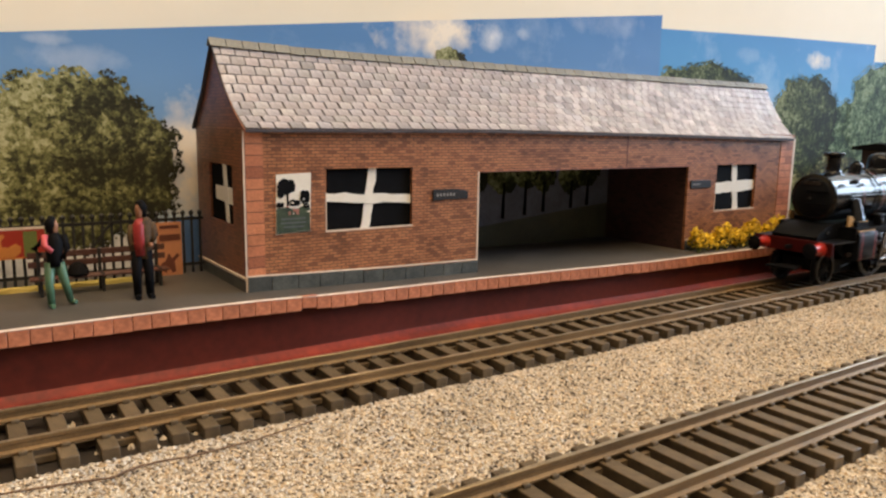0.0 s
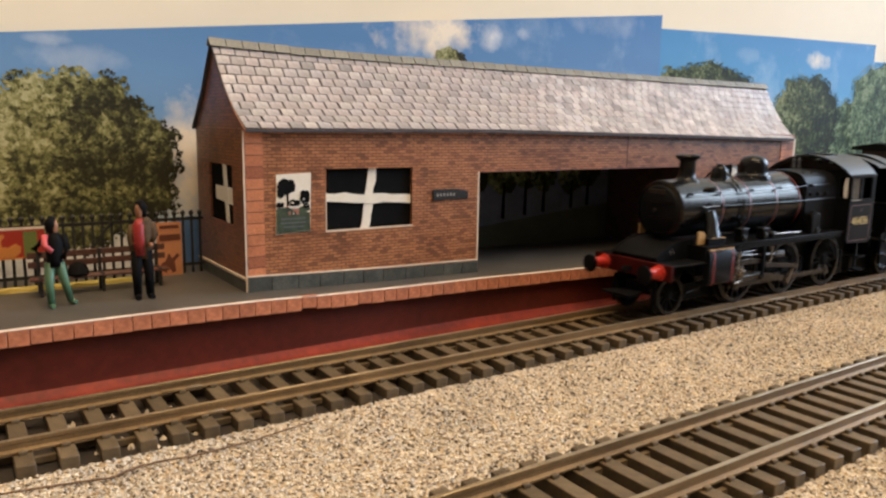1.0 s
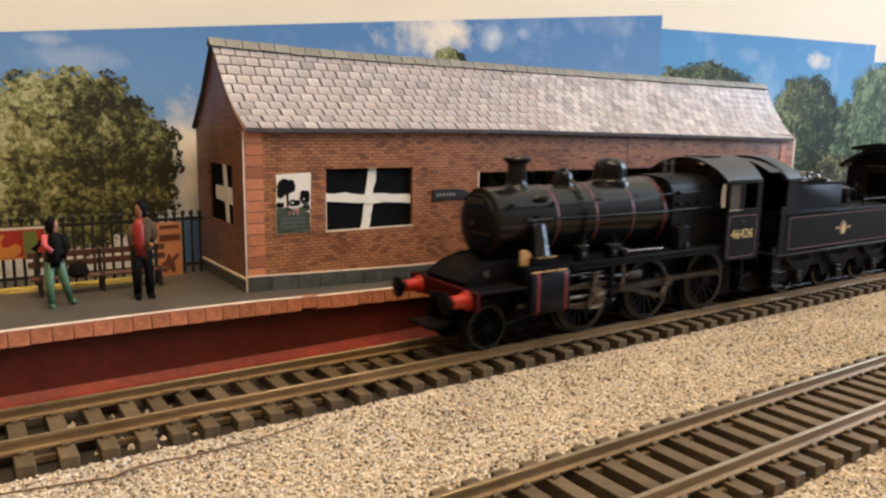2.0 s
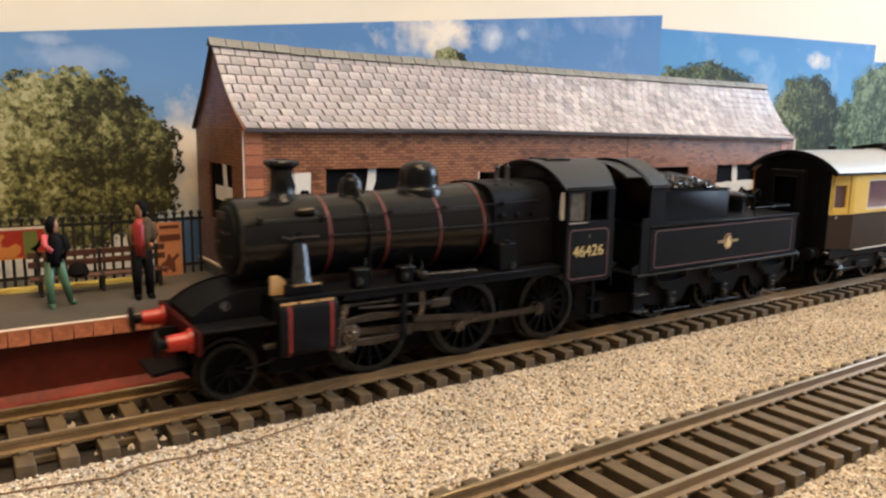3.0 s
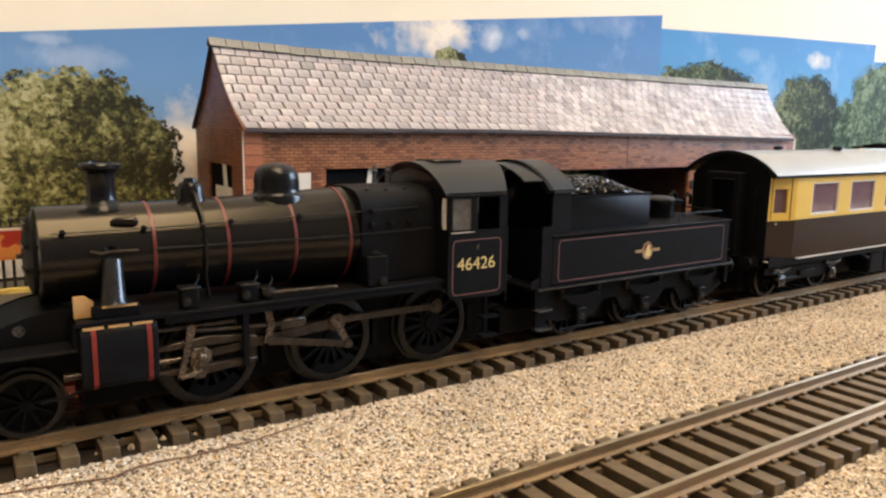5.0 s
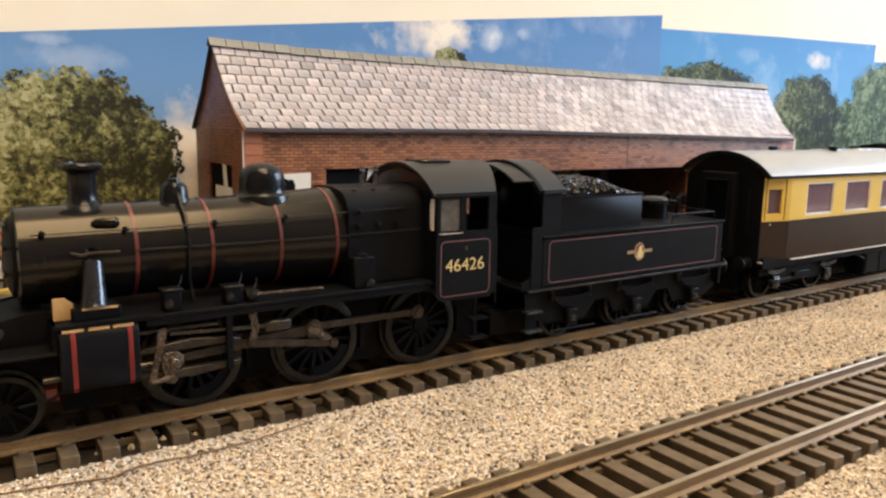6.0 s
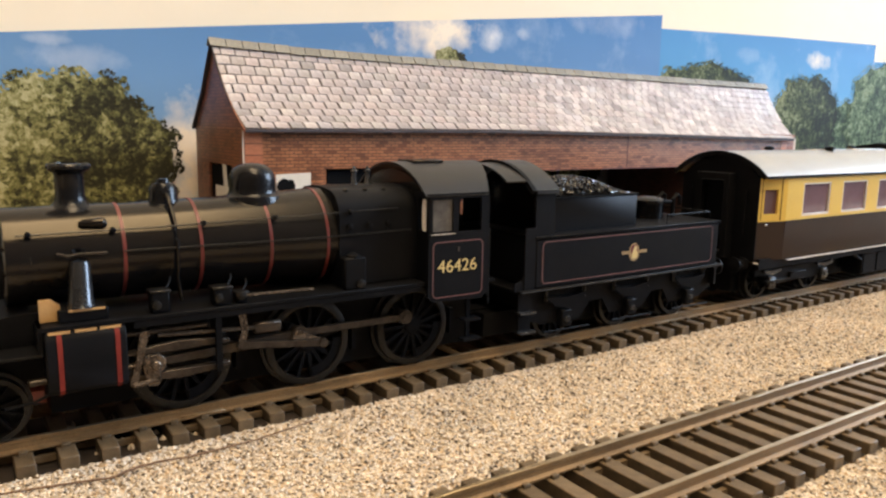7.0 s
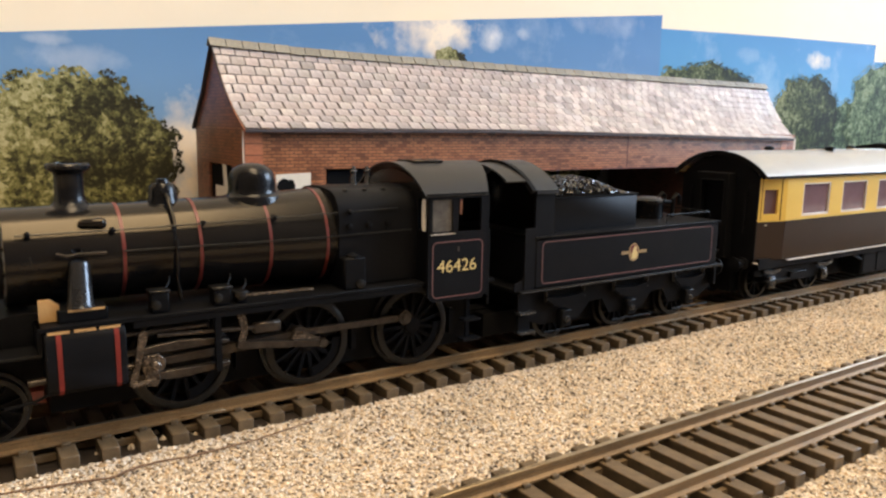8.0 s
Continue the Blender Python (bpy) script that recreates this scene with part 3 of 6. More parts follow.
# ---- station building of printed card ----
EAVE = [(60, 57.3), (150, 57.7), (240, 56.6), (335, 55.0)]
RIDGE = [(60, 82.5), (80, 81.6), (100, 81.0), (130, 80.7), (200, 80.5), (340, 80.2)]


def roof_point(x, u):
    """On the front slope at x; u runs from eave to ridge. The card sags a little."""
    y = 32.6 + 25.4 * u
    sag = 1.7 + 1.2 * max(0.0, (x - 250) / 80) + 1.9 * max(0.0, 1 - (x - 66) / 70) ** 1.5
    return y, lerp(EAVE, x) + (lerp(RIDGE, x) - lerp(EAVE, x)) * u - sag * math.sin(math.pi * u)


def build_station():
    st = root("station_building", 66.8, 34.5, 10, "small brick-paper station building with a grey slate roof", "building")
    x0, x1, y0, y1 = 67.0, 325.0, 34.5, 79.5

    def gable_top(x, base):
        return [(y0 + 0.05, base), (y1, base), (72.4, 0.5 * (base + lerp(RIDGE, x)) - 4.6), (64.4, 0.28 * base + 0.72 * lerp(RIDGE, x) - 2.9), (58, lerp(RIDGE, x) - 1.3)] + [(q, z - 1.2) for q, z in (roof_point(x, k / 8) for k in range(7, 1, -1))]

    holes = [(90.7, 119.8, 28.2, 46.2), (145.5, 251.5, 0, 43.9), (269.8, 297.6, 25.0, 44.3)]
    front = part("front_wall", panel("y", y0, y0 + 1.2, (x0, x1), (9.0, 57.2), holes), M_BRICK, st, "orange-brown brick paper front wall")
    gable_hole = [(45.0, 66.5, 30.0, 47.0)]
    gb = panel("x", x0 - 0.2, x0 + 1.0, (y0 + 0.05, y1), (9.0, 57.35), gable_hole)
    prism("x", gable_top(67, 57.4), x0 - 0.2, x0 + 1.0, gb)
    gable = part("gable_wall", gb, M_BRICK_SHADED, st, "brick paper end wall with its shade put into the colour")
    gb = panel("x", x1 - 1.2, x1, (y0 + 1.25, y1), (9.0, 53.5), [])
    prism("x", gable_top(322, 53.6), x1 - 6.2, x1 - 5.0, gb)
    part("gable_wall", gb, M_BRICK_SHADED, st)
    part("back_wall", box(x0 + 1, 146, y1 - 1, y1, 9, 57), M_BRICK_SHADED, st)
    part("back_wall", box(256, x1 - 1.2, y1 - 1, y1, 9, 55.4), M_BRICK_SHADED, st)
    part("partition", box(144.3, 145.4, y0 + 1.25, y1 - 1, 9, 57), M_INSIDE_SHADE, st, "brick paper wall inside the open shelter, shade put into its colour")
    part("partition", box(251.6, 252.8, y0 + 1.25, y1 - 1, 9, 56), M_INSIDE_SHADE, st, "brick paper wall inside the open shelter, shade put into its colour")
    # unseen card, added so that no light falls in from the roof
    part("loft_card", box(x0 + 1.1, x1 - 1.3, y0 + 1.3, y1 - 0.2, 50.0, 50.8), M_BLACKCARD, st, "unseen dark card under the roof, added to keep light out")
    # printed brick details
    part("quoin", box(67.05, 72.0, y0 - 0.18, y0 - 0.02, 16.5, 57.0), M_QUOIN, front, "red brick quoin strip")
    part("quoin", box(314.5, 324.0, y0 - 0.18, y0 - 0.02, 13.5, 55.0), M_QUOIN, front, "red brick quoin strip")
    part("corner_fold", box(66.4, 66.85, y0 - 0.2, y0 + 0.02, 12.6, 57.0), M_CARD, st, "pale worn fold of the card corner")
    part("corner_fold", box(324.05, 325.6, y0 - 0.22, y0 + 0.05, 11.0, 55.2), M_CARD, st, "pale worn fold of the card corner")
    part("seam", box(214.6, 215.2, y0 - 0.08, y0 - 0.01, 44.5, 56.2), M_BENCH, front, "dark seam where two sheets meet")
    part("opening_trim", box(144.9, 145.5, y0 - 0.1, y0 - 0.01, 14.8, 44.2), M_CARD, front, "pale cut edge of the card")
    part("opening_trim", box(145.5, 251.6, y0 - 0.1, y0 - 0.01, 43.9, 44.4), M_BRICK_SHADED, front, "dark cut edge of the card")
    # plinth stones
    rng = random.Random(8)
    for a, b in ((66.9, 145.4), (252, 324)):
        x = a
        while x < b - 1:
            w = min(rng.uniform(6.5, 8.0), b - x)
            z = ground_z(x + w / 2)
            z_off = -0.4 if x > 100 else 0.0
            part("plinth_stone", box(x, x + w - 0.15, y0 - 0.5, y0 - 0.01, z - 0.3, z + 4.1 + z_off), M_PLINTH, st, bevel=0.08)
            x += w
        part("plinth_line", strip([a + (b - a) * i / 12 for i in range(13)], lambda q: [(y0 - 0.55, ground_z(q) + 4.1), (y0 - 0.55, ground_z(q) + 4.45), (y0 - 0.02, ground_z(q) + 4.45), (y0 - 0.02, ground_z(q) + 4.1)]), M_CARD, st, "pale card line above the plinth")
    part("gable_plinth", box(66.2, 66.78, y0, y1, 10.5, 15.4), M_PLINTH, st, "dark plinth strip")
    part("plinth_line", prism("x", [(y0, 16.0), (y0, 16.6), (y1, 16.2), (y1, 15.6)], 66.1, 66.8), M_CARD, st)

    def window(hx0, hx1, hz0, hz1, up, across, label):
        w = part("window", box(hx0 - 1, hx1 + 1, y0 + 1.25, y0 + 1.6, hz0 - 1, hz1 + 1), M_BLACKCARD, st, label)
        rr = random.Random(int(hx0))
        for nm, pts, horiz in (("upright_bar", up, False), ("cross_bar", across, True)):
            bm = bmesh.new()
            n = 9
            lo, hi = (hx0, hx1) if horiz else (hz0, hz1)
            edges = []
            for i in range(n + 1):
                t = lo + (hi - lo) * i / n
                c = pts[0] + (pts[1] - pts[0]) * i / n
                hw = pts[2] / 2
                edges.append((t, c - hw + rr.uniform(-0.32, 0.32), c + hw + rr.uniform(-0.32, 0.32)))
            yy = y0 + 0.75 if horiz else y0 + 0.95
            outline = [((t, a) if horiz else (a, t)) for t, a, b in edges] + [((t, b) if horiz else (b, t)) for t, a, b in reversed(edges)]
            prism("y", outline, yy, yy + 0.18, bm)
            part(nm, bm, M_WHITE, w, "hand-cut white card glazing bar")
        part("cut_edge", box(hx0 - 0.2, hx0 + 0.08, y0 - 0.04, y0 + 0.2, hz0 + 0.12, hz0 + 0.62 * (hz1 - hz0)), M_CARD, w, "pale cut edge of the card")
        part("sill", box(hx0 - 0.2, hx1 + 0.2, y0 - 0.06, y0 + 0.3, hz0 - 0.35, hz0 + 0.12), M_CARD, w)
        return w

    window(90.7, 119.8, 28.2, 46.2, (103.9, 106.3, 2.9), (37.9, 36.3, 2.7), "window opening with dark card and a white cross bar")
    window(269.8, 297.6, 25.0, 44.3, (285.5, 283.0, 3.6), (34.4, 35.2, 4.6), "window opening with dark card and a white cross bar")
    gw = part("window", box(67.5, 67.7, 45.02, 66.48, 30.02, 46.98), M_BLACKCARD, gable, "end window with dark card and white cross bar")
    part("upright_bar", prism("x", [(48.8, 30.2), (51.8, 30.2), (54.0, 46.9), (50.8, 46.9)], 66.95, 67.1), M_WHITE, gw)
    part("cross_bar", prism("x", [(46.4, 35.6), (61.6, 36.4), (61.9, 40.4), (46.4, 40.6)], 67.15, 67.3), M_WHITE, gw)

    # roof: card base, slates, ridge
    n = 9
    us = [i / n for i in range(n + 1)]

    def span(u):
        return 66.9 - 1.2 * u, 321.5 + 13.0 * u ** 0.85

    bm = bmesh.new()
    grid = []
    for k in range(25):
        col = []
        for u in us:
            a, b = span(u)
            x = a + (b - a) * k / 24
            y, z = roof_point(x, u)
            col.append((x, y, z - 0.3))
        a, b = span(1.0)
        x = a + (b - a) * k / 24
        half = 0.5 * (lerp(EAVE, x) + lerp(RIDGE, x))
        col += [(x, 69.0, half - 1.7), (x, 80.2, lerp(EAVE, x)), (x, 79.8, lerp(EAVE, x) - 0.6), (x, 68.8, half - 2.4), (x, 58, lerp(RIDGE, x) - 1.0)] + [(q, y, z - 0.6) for q, y, z in reversed(col[:-1])]
        grid.append([bm.verts.new(c) for c in col])
    for a, b in zip(grid, grid[1:]):
        for k in range(len(a)):
            bm.faces.new((a[k], a[(k + 1) % len(a)], b[(k + 1) % len(a)], b[k]))
    bm.faces.new(grid[0])
    bm.faces.new(grid[-1])
    roof = part("roof", bm, M_SLATE_GAP, st, "grey printed slate roof card")
    w, rows = 4.3, 11
    rest = bmesh.new()
    rng = random.Random(12)
    course = [1 - (1 - r / rows) ** 1.22 for r in range(rows + 1)]
    for r in range(rows):
        ua, ub = course[r], course[r + 1]
        (ya, za), (yb, zb) = roof_point(150, ua), roof_point(150, ub)
        h = math.hypot(yb - ya, zb - za)
        meshes = [mesh_of("slate", box(0.17 + d, w - 0.18 - e, 0.24, h + 0.3, -0.10, 0.10), M_SLATE, (0, 0, 0), 0.05) for d, e in ((0.0, 0.0), (0.12, 0.0), (0.0, 0.14))]
        half = mesh_of("slate", box(0.17, w / 2 - 0.18, 0.24, h + 0.3, -0.10, 0.10), M_SLATE, (0, 0, 0), 0.05)
        x0r, x1r = span(ua + 0.05)
        x = x0r
        cut = r % 2
        while x < x1r - 0.8:
            wide = w / 2 if cut else min(w, x1r - x)
            (ya, za), (yb, zb) = roof_point(x, ua), roof_point(x, ub)
            pitch = math.atan2(zb - za, yb - ya)
            tip = rng.uniform(-0.010, 0.012)
            if x < 178:
                piece("slate", half if cut else rng.choice(meshes), roof, x, ya, za + 0.12 + rng.uniform(0, 0.04), (pitch - 0.02 + tip, 0, rng.uniform(-0.02, 0.02)))
            else:
                b2 = box(0.17, wide - 0.18, 0.24, h + 0.3, -0.10, 0.10)
                b2.transform(Matrix.Translation((x, ya, za + 0.12)) @ Matrix.Rotation(pitch - 0.02 + tip, 4, "X"))
                me = bpy.data.meshes.new("tmp")
                b2.to_mesh(me)
                b2.free()
                rest.from_mesh(me)
                bpy.data.meshes.remove(me)
            x += wide
            cut = 0
    tagged(part("slate_rest", rest, M_SLATE_S, roof, "grey printed slates"), kind="stuff")
    cap = mesh_of("ridge_tile", prism("x", [(-2.1, -1.8), (0, 0.7), (2.1, -1.8), (1.6, -1.8), (0, 0.1), (-1.6, -1.8)], 0.05, 4.75), M_RIDGE, (0, 0, 0), 0.05)
    x = 65.2
    while x < 330:
        piece("ridge_tile", cap, roof, x, 57.8, lerp(RIDGE, x + 3) + 0.25 + rng.uniform(-0.1, 0.1), (0, math.atan2(lerp(RIDGE, x) - lerp(RIDGE, x + 4.9), 4.9), rng.uniform(-0.012, 0.012)))
        x += 4.9
    part("rake_fold", strip([66.4, 66.75], lambda x: [(y, z + 0.02) for y, z in [roof_point(x, u) for u in us]] + [(y, z - 1.0) for y, z in [roof_point(x, u) for u in reversed(us)]]), M_BRICK_SHADED, roof, "dark folded card edge of the roof")

    # poster and name boards
    yp = y0 - 0.22
    po = part("poster", prism("y", [(75.3, 28.2), (85.5, 28.6), (86.0, 45.3), (75.6, 44.9)], yp, y0 - 0.03), M_WHITE, st, "landscape poster with dark trees and flowers")
    green = paint("poster_green", (0.055, 0.085, 0.045), (0.012, 0.02, 0.014), 0.5, coarse=0.35, fine=1.6)
    part("poster_ground", prism("y", [(75.35, 28.3), (85.45, 28.7), (85.55, 35.4), (83.6, 36.0), (81.0, 35.0), (78.6, 35.8), (75.5, 35.4)], yp - 0.05, yp - 0.01), green, po)
    for cx, cz, rx, rz, n in ((78.7, 41.6, 2.9, 2.3, 6), (76.8, 39.8, 1.2, 1.6, 5), (84.0, 38.4, 1.7, 2.2, 4), (80.9, 36.9, 2.2, 1.0, 4), (76.6, 36.4, 1.3, 0.9, 3), (84.4, 35.9, 1.0, 0.8, 3)):
        q = random.Random(int(cx * 10))
        out = [(cx + rx * q.uniform(0.78, 1.08) * math.cos(k * math.tau / 22), cz + rz * q.uniform(0.78, 1.08) * math.sin(k * math.tau / 22)) for k in range(22)]
        part("poster_tree", prism("y", out, yp - 0.12 - 0.01 * n, yp - 0.06), M_BLACKCARD, po)
    part("poster_trunk", box(78.5, 79.1, yp - 0.1, yp - 0.06, 36, 40), M_BLACKCARD, po)
    pink = paint("poster_pink", (0.42, 0.19, 0.15), (0.28, 0.12, 0.09), 0.5)
    q = random.Random(77)
    for k in range(9):
        px, pz, pr = q.uniform(78.6, 82.4), q.uniform(33.6, 36.0), q.uniform(0.35, 0.75)
        part("poster_flower", prism("y", [(px + pr * math.cos(u), pz + 0.7 * pr * math.sin(u)) for u in (0, 1, 2, 3, 4, 5)], yp - 0.17 - 0.004 * k, yp - 0.16), pink, po)
    for k in range(14):
        px, pz, pr = q.uniform(76.0, 85.0), q.uniform(33.8, 38.0), q.uniform(0.15, 0.4)
        part("poster_fleck", prism("y", [(px + pr * math.cos(u), pz + 0.8 * pr * math.sin(u)) for u in (0, 1.2, 2.5, 3.7, 5)], yp - 0.225 - 0.004 * k, yp - 0.215), M_WHITE, po)
    slate_grey = paint("poster_grey", (0.09, 0.11, 0.115), (0.05, 0.06, 0.065), 0.5)
    for k, w in enumerate((6.2, 7.6, 7.2)):
        part("writing_bar", box(80.5 - w / 2, 80.5 + w / 2, yp - 0.1, yp - 0.06, 29.9 + k * 1.15, 30.35 + k * 1.15), slate_grey, po)
    board = paint("board_black", (0.020, 0.018, 0.018), (0.011, 0.010, 0.010), 0.5, spec=0.3)
    for a, b, za, zb, n in ((127.2, 140.8, 35.5, 39.0, 6), (252.9, 266.0, 35.0, 38.2, 4)):
        sg = part("name_board", prism("y", [(a, za), (b, za + 0.1), (b, zb - 0.9), (b - 4.5, zb), (a, zb)] if n == 6 else [(a, za), (b, za), (b, zb), (a, zb)], y0 - 0.5, y0 - 0.05), board, st, "dark name board with small pale lettering", bevel=0.12)
        for k in range(n):
            part("writing_bar", box(a + 1.3 + k * 1.25, a + 2.1 + k * 1.25, y0 - 0.56, y0 - 0.51, za + 1.3, zb - 1.3), paint("letter_grey", (0.22, 0.21, 0.20), None, 0.5), sg)
    # printed landscape on an added card that shuts light out of the shelter
    yb = y1 - 1.0
    part("back_wall", box(146, 256, yb, y1, 9, 56), M_BLACKCARD, st, "added dark card that keeps light out of the shelter")
    part("printed_field", prism("y", [(146.2, 9.4), (251.4, 9.4), (251.4, 25), (236, 24), (180, 18.6), (146.2, 16.2)], yb - 0.12, yb - 0.02), M_FIELD_SHADE, st, "grass printed on the shelter card, shade put into its colour")
    part("printed_haze", prism("y", [(146.2, 16.2), (180, 18.6), (236, 24), (251.4, 25), (251.4, 49), (146.2, 49)], yb - 0.1, yb - 0.02), M_DISTANCE_SHADE, st, "blue-grey distance printed on the shelter card, shade put into its colour")
    # the deep leaf tones carry the shelter's shade too
    for k in range(8):
        cx = 152 + k * 12.4 + 2.0 * math.sin(k * 2.3)
        printed_tree(st, cx, 41 + 1.5 * math.sin(k * 1.9), 7.4, 8.5, yb - 0.2 - 0.02 * k, 260, 20 + k, tones=DEEP_LEAF, lowest=20, size=1.1)
        part("printed_trunk", tube([(cx, yb - 0.3, 18.5 + k * 0.9), (cx + 0.4, yb - 0.3, 36)], [0.8, 0.5], 6), M_BLACKCARD, st, "tree trunk printed on the shelter card")
    return st


build_station()

# ---- platform furniture ----
def build_fence():
    fe = root("fence", -12, 72, 11.6, "black iron railing fence with ball-topped posts behind the platform", "fence")
    z0 = 12.2
    post = tube([(0, 0, 0), (0, 0, 19.6)], 0.38, 8)
    post = mesh_of("post", lathe("z", (0, 0, 0), [(0, 0.42), (18.8, 0.40), (19.0, 0.25), (19.3, 0.62), (19.8, 0.78), (20.3, 0.62), (20.7, 0.1)], 8, post), M_IRON, (0, 0, 0))
    x = -12.0
    while x < 65.5:
        piece("post", post, fe, x, 72, z0 - 0.4 - (x * 0.008))
        x += 2.56
    for z in (28.9, 14.6):
        part("rail", prism("x", [(71.6, z), (72.4, z), (72.4, z + 0.9), (71.6, z + 0.9)], -13, 65.8), M_IRON, fe)
    part("strut", tube([(32, 71.3, 20), (39, 71.3, 29.5)], 0.4, 8), M_IRON, fe, "diagonal stay")


build_fence()


def build_bench():
    be = root("bench", 33, 57, 12.7, "long brown slatted station bench in front of the fence", "bench")
    for z, y in ((22.3, 59.6), (19.8, 59.3)):
        part("back_slat", box(16, 51, y, y + 0.5, z, z + 1.7), M_BENCH, be, bevel=0.12)
    for k in range(3):
        part("seat_slat", box(16, 51, 54.2 + k * 1.6, 55.5 + k * 1.6, 17.1, 17.6), M_BENCH, be, bevel=0.1)
    for x in (18.5, 33.5, 48.5):
        part("leg", prism("x", [(54.4, 12.7), (55.2, 12.7), (55.6, 17.1), (58.8, 17.1), (59.4, 12.7), (60.2, 12.7), (59.8, 24.2), (59.1, 24.2), (59.0, 17.9), (54.6, 17.9)], x - 0.4, x + 0.4), M_IRON, be, "dark cast leg")


build_bench()
M_BAG = paint("dark_bag", (0.007, 0.006, 0.006), (0.004, 0.0035, 0.0035), 0.8, fine=2.0, spec=0.1)
bag = tube([(27.6, 55.8, 17.6), (27.5, 55.8, 18.2), (27.7, 55.9, 19.8), (28.0, 56.0, 20.9), (28.1, 56.1, 21.3)], [2.0, 2.7, 2.4, 1.4, 0.4], 14)
thing("bag", bag, M_BAG, "dark soft bag lying on the brown bench", "bag", org=(27.6, 55.8, 17.6))
thing("grass_strip", strip([-60 + 4 * i for i in range(27)], lambda x: [(63.6 + 0.5 * math.sin(x), 12.3), (63.9 + 0.5 * math.sin(x * 1.3), 13.6 + 0.4 * math.sin(x * 0.7)), (66.5, 13.8), (67.5, 12.3)]), M_STRAW, "straw-coloured flocked strip at the foot of the fence", "grass", org=(0, 65, 12.4), kind="stuff")

M_POSTER_RED = paint("poster_red", (0.40, 0.03, 0.015), (0.28, 0.02, 0.01), 0.5)
M_POSTER_ORANGE = paint("poster_orange", (0.62, 0.25, 0.06), (0.5, 0.18, 0.04), 0.5)
M_POSTER_PEACH = paint("poster_peach", (0.60, 0.27, 0.13), (0.50, 0.20, 0.09), 0.5)
M_POSTER_BROWN = paint("poster_brown", (0.16, 0.045, 0.025), None, 0.5)
M_POSTER_GREEN = paint("poster_leaf_green", (0.16, 0.20, 0.05), None, 0.5)


def build_posters():
    red = root("advert_board", 14.5, 71, 20.8, "red advertising board with orange bird shape on the fence", "poster")
    part("board", box(6.5, 21.5, 70.6, 71.0, 20.8, 29.6), M_POSTER_RED, red)
    part("header", box(6.5, 21.5, 70.5, 70.58, 28.9, 29.65), M_EDGE_WHITE, red)
    part("bird_body", prism("y", [(9, 22), (10, 21.4), (14, 21.4), (15.4, 22.6), (15.6, 24.2), (14.2, 25.2), (12.6, 24.2), (11, 24.4), (10.9, 26.2), (11.8, 27.2), (11.4, 28.0), (10.0, 27.4), (9.9, 25.2), (9.4, 23.8)], 70.48, 70.58), M_POSTER_ORANGE, red)
    part("side_panel", box(16.2, 19.6, 70.49, 70.58, 21.2, 28.4), M_POSTER_GREEN, red)
    part("stripe", box(6.5, 16.0, 70.48, 70.58, 20.8, 21.25), M_POSTER_ORANGE, red)
    pe = root("advert_board", 54.4, 70, 12.2, "peach advertising board with brown lettering beside the fence", "poster")
    part("board", box(51.2, 58.4, 69.4, 69.9, 12.2, 28.8), M_POSTER_PEACH, pe)
    for z, h, a, b in ((26.9, 1.0, 52, 57.6), (23.2, 1.9, 51.8, 58.0)):
        part("writing_bar", box(a, b, 69.28, 69.38, z, z + h), M_POSTER_BROWN, pe)
    part("picture", prism("y", [(52.2, 14), (53.6, 13.4), (54.2, 15.2), (55.4, 13.2), (56.4, 13.6), (56.0, 16.8), (57.6, 18.6), (56.8, 19.2), (55.4, 17.6), (54.4, 19.4), (53.4, 17.0), (52.0, 16.2)], 69.28, 69.38), M_POSTER_BROWN, pe)


build_posters()


def figure(name, label, x, y, z, s, limbs, turn=0):
    """A painted toy figure, one plain mesh: limbs are (material, points, radii)."""
    bm = bmesh.new()
    used = []
    for mat, pts, rad in limbs:
        if mat not in used:
            used.append(mat)
        n0 = len(bm.faces)
        tube([(x + a * s, y + b * s, z + c * s) for a, b, c in pts], [r * s * 0.86 for r in rad], 12, bm)
        bm.faces.ensure_lookup_table()
        for f in bm.faces[n0:]:
            f.material_index = used.index(mat)
    me = bpy.data.meshes.new(name)
    bm.transform(Matrix.Scale(MM, 4) @ Matrix.Translation((-x, -y, -z)))
    bm.to_mesh(me)
    bm.free()
    for m in used:
        me.materials.append(m)
    ob = new(name, me)
    ob.location = Vector((x, y, z)) * MM
    return tagged(ob, label, "figurine", "toy figures on the platform")


F_GREEN = paint("figure_green", (0.075, 0.16, 0.085), (0.05, 0.11, 0.06), 0.5)
F_DARK = paint("figure_dark", (0.007, 0.0065, 0.0075), (0.004, 0.004, 0.0045), 0.7, spec=0.08)
F_RED = paint("figure_red", (0.30, 0.016, 0.014), (0.19, 0.011, 0.009), 0.5)
F_FLESH = paint("figure_tan", (0.27, 0.12, 0.06), (0.19, 0.08, 0.04), 0.5)
F_COAT = paint("figure_coat", (0.115, 0.070, 0.038), (0.05, 0.033, 0.020), 0.7, coarse=0.5, spec=0.15)
F_PINK = paint("figure_pink", (0.52, 0.08, 0.09), (0.40, 0.05, 0.06), 0.5)
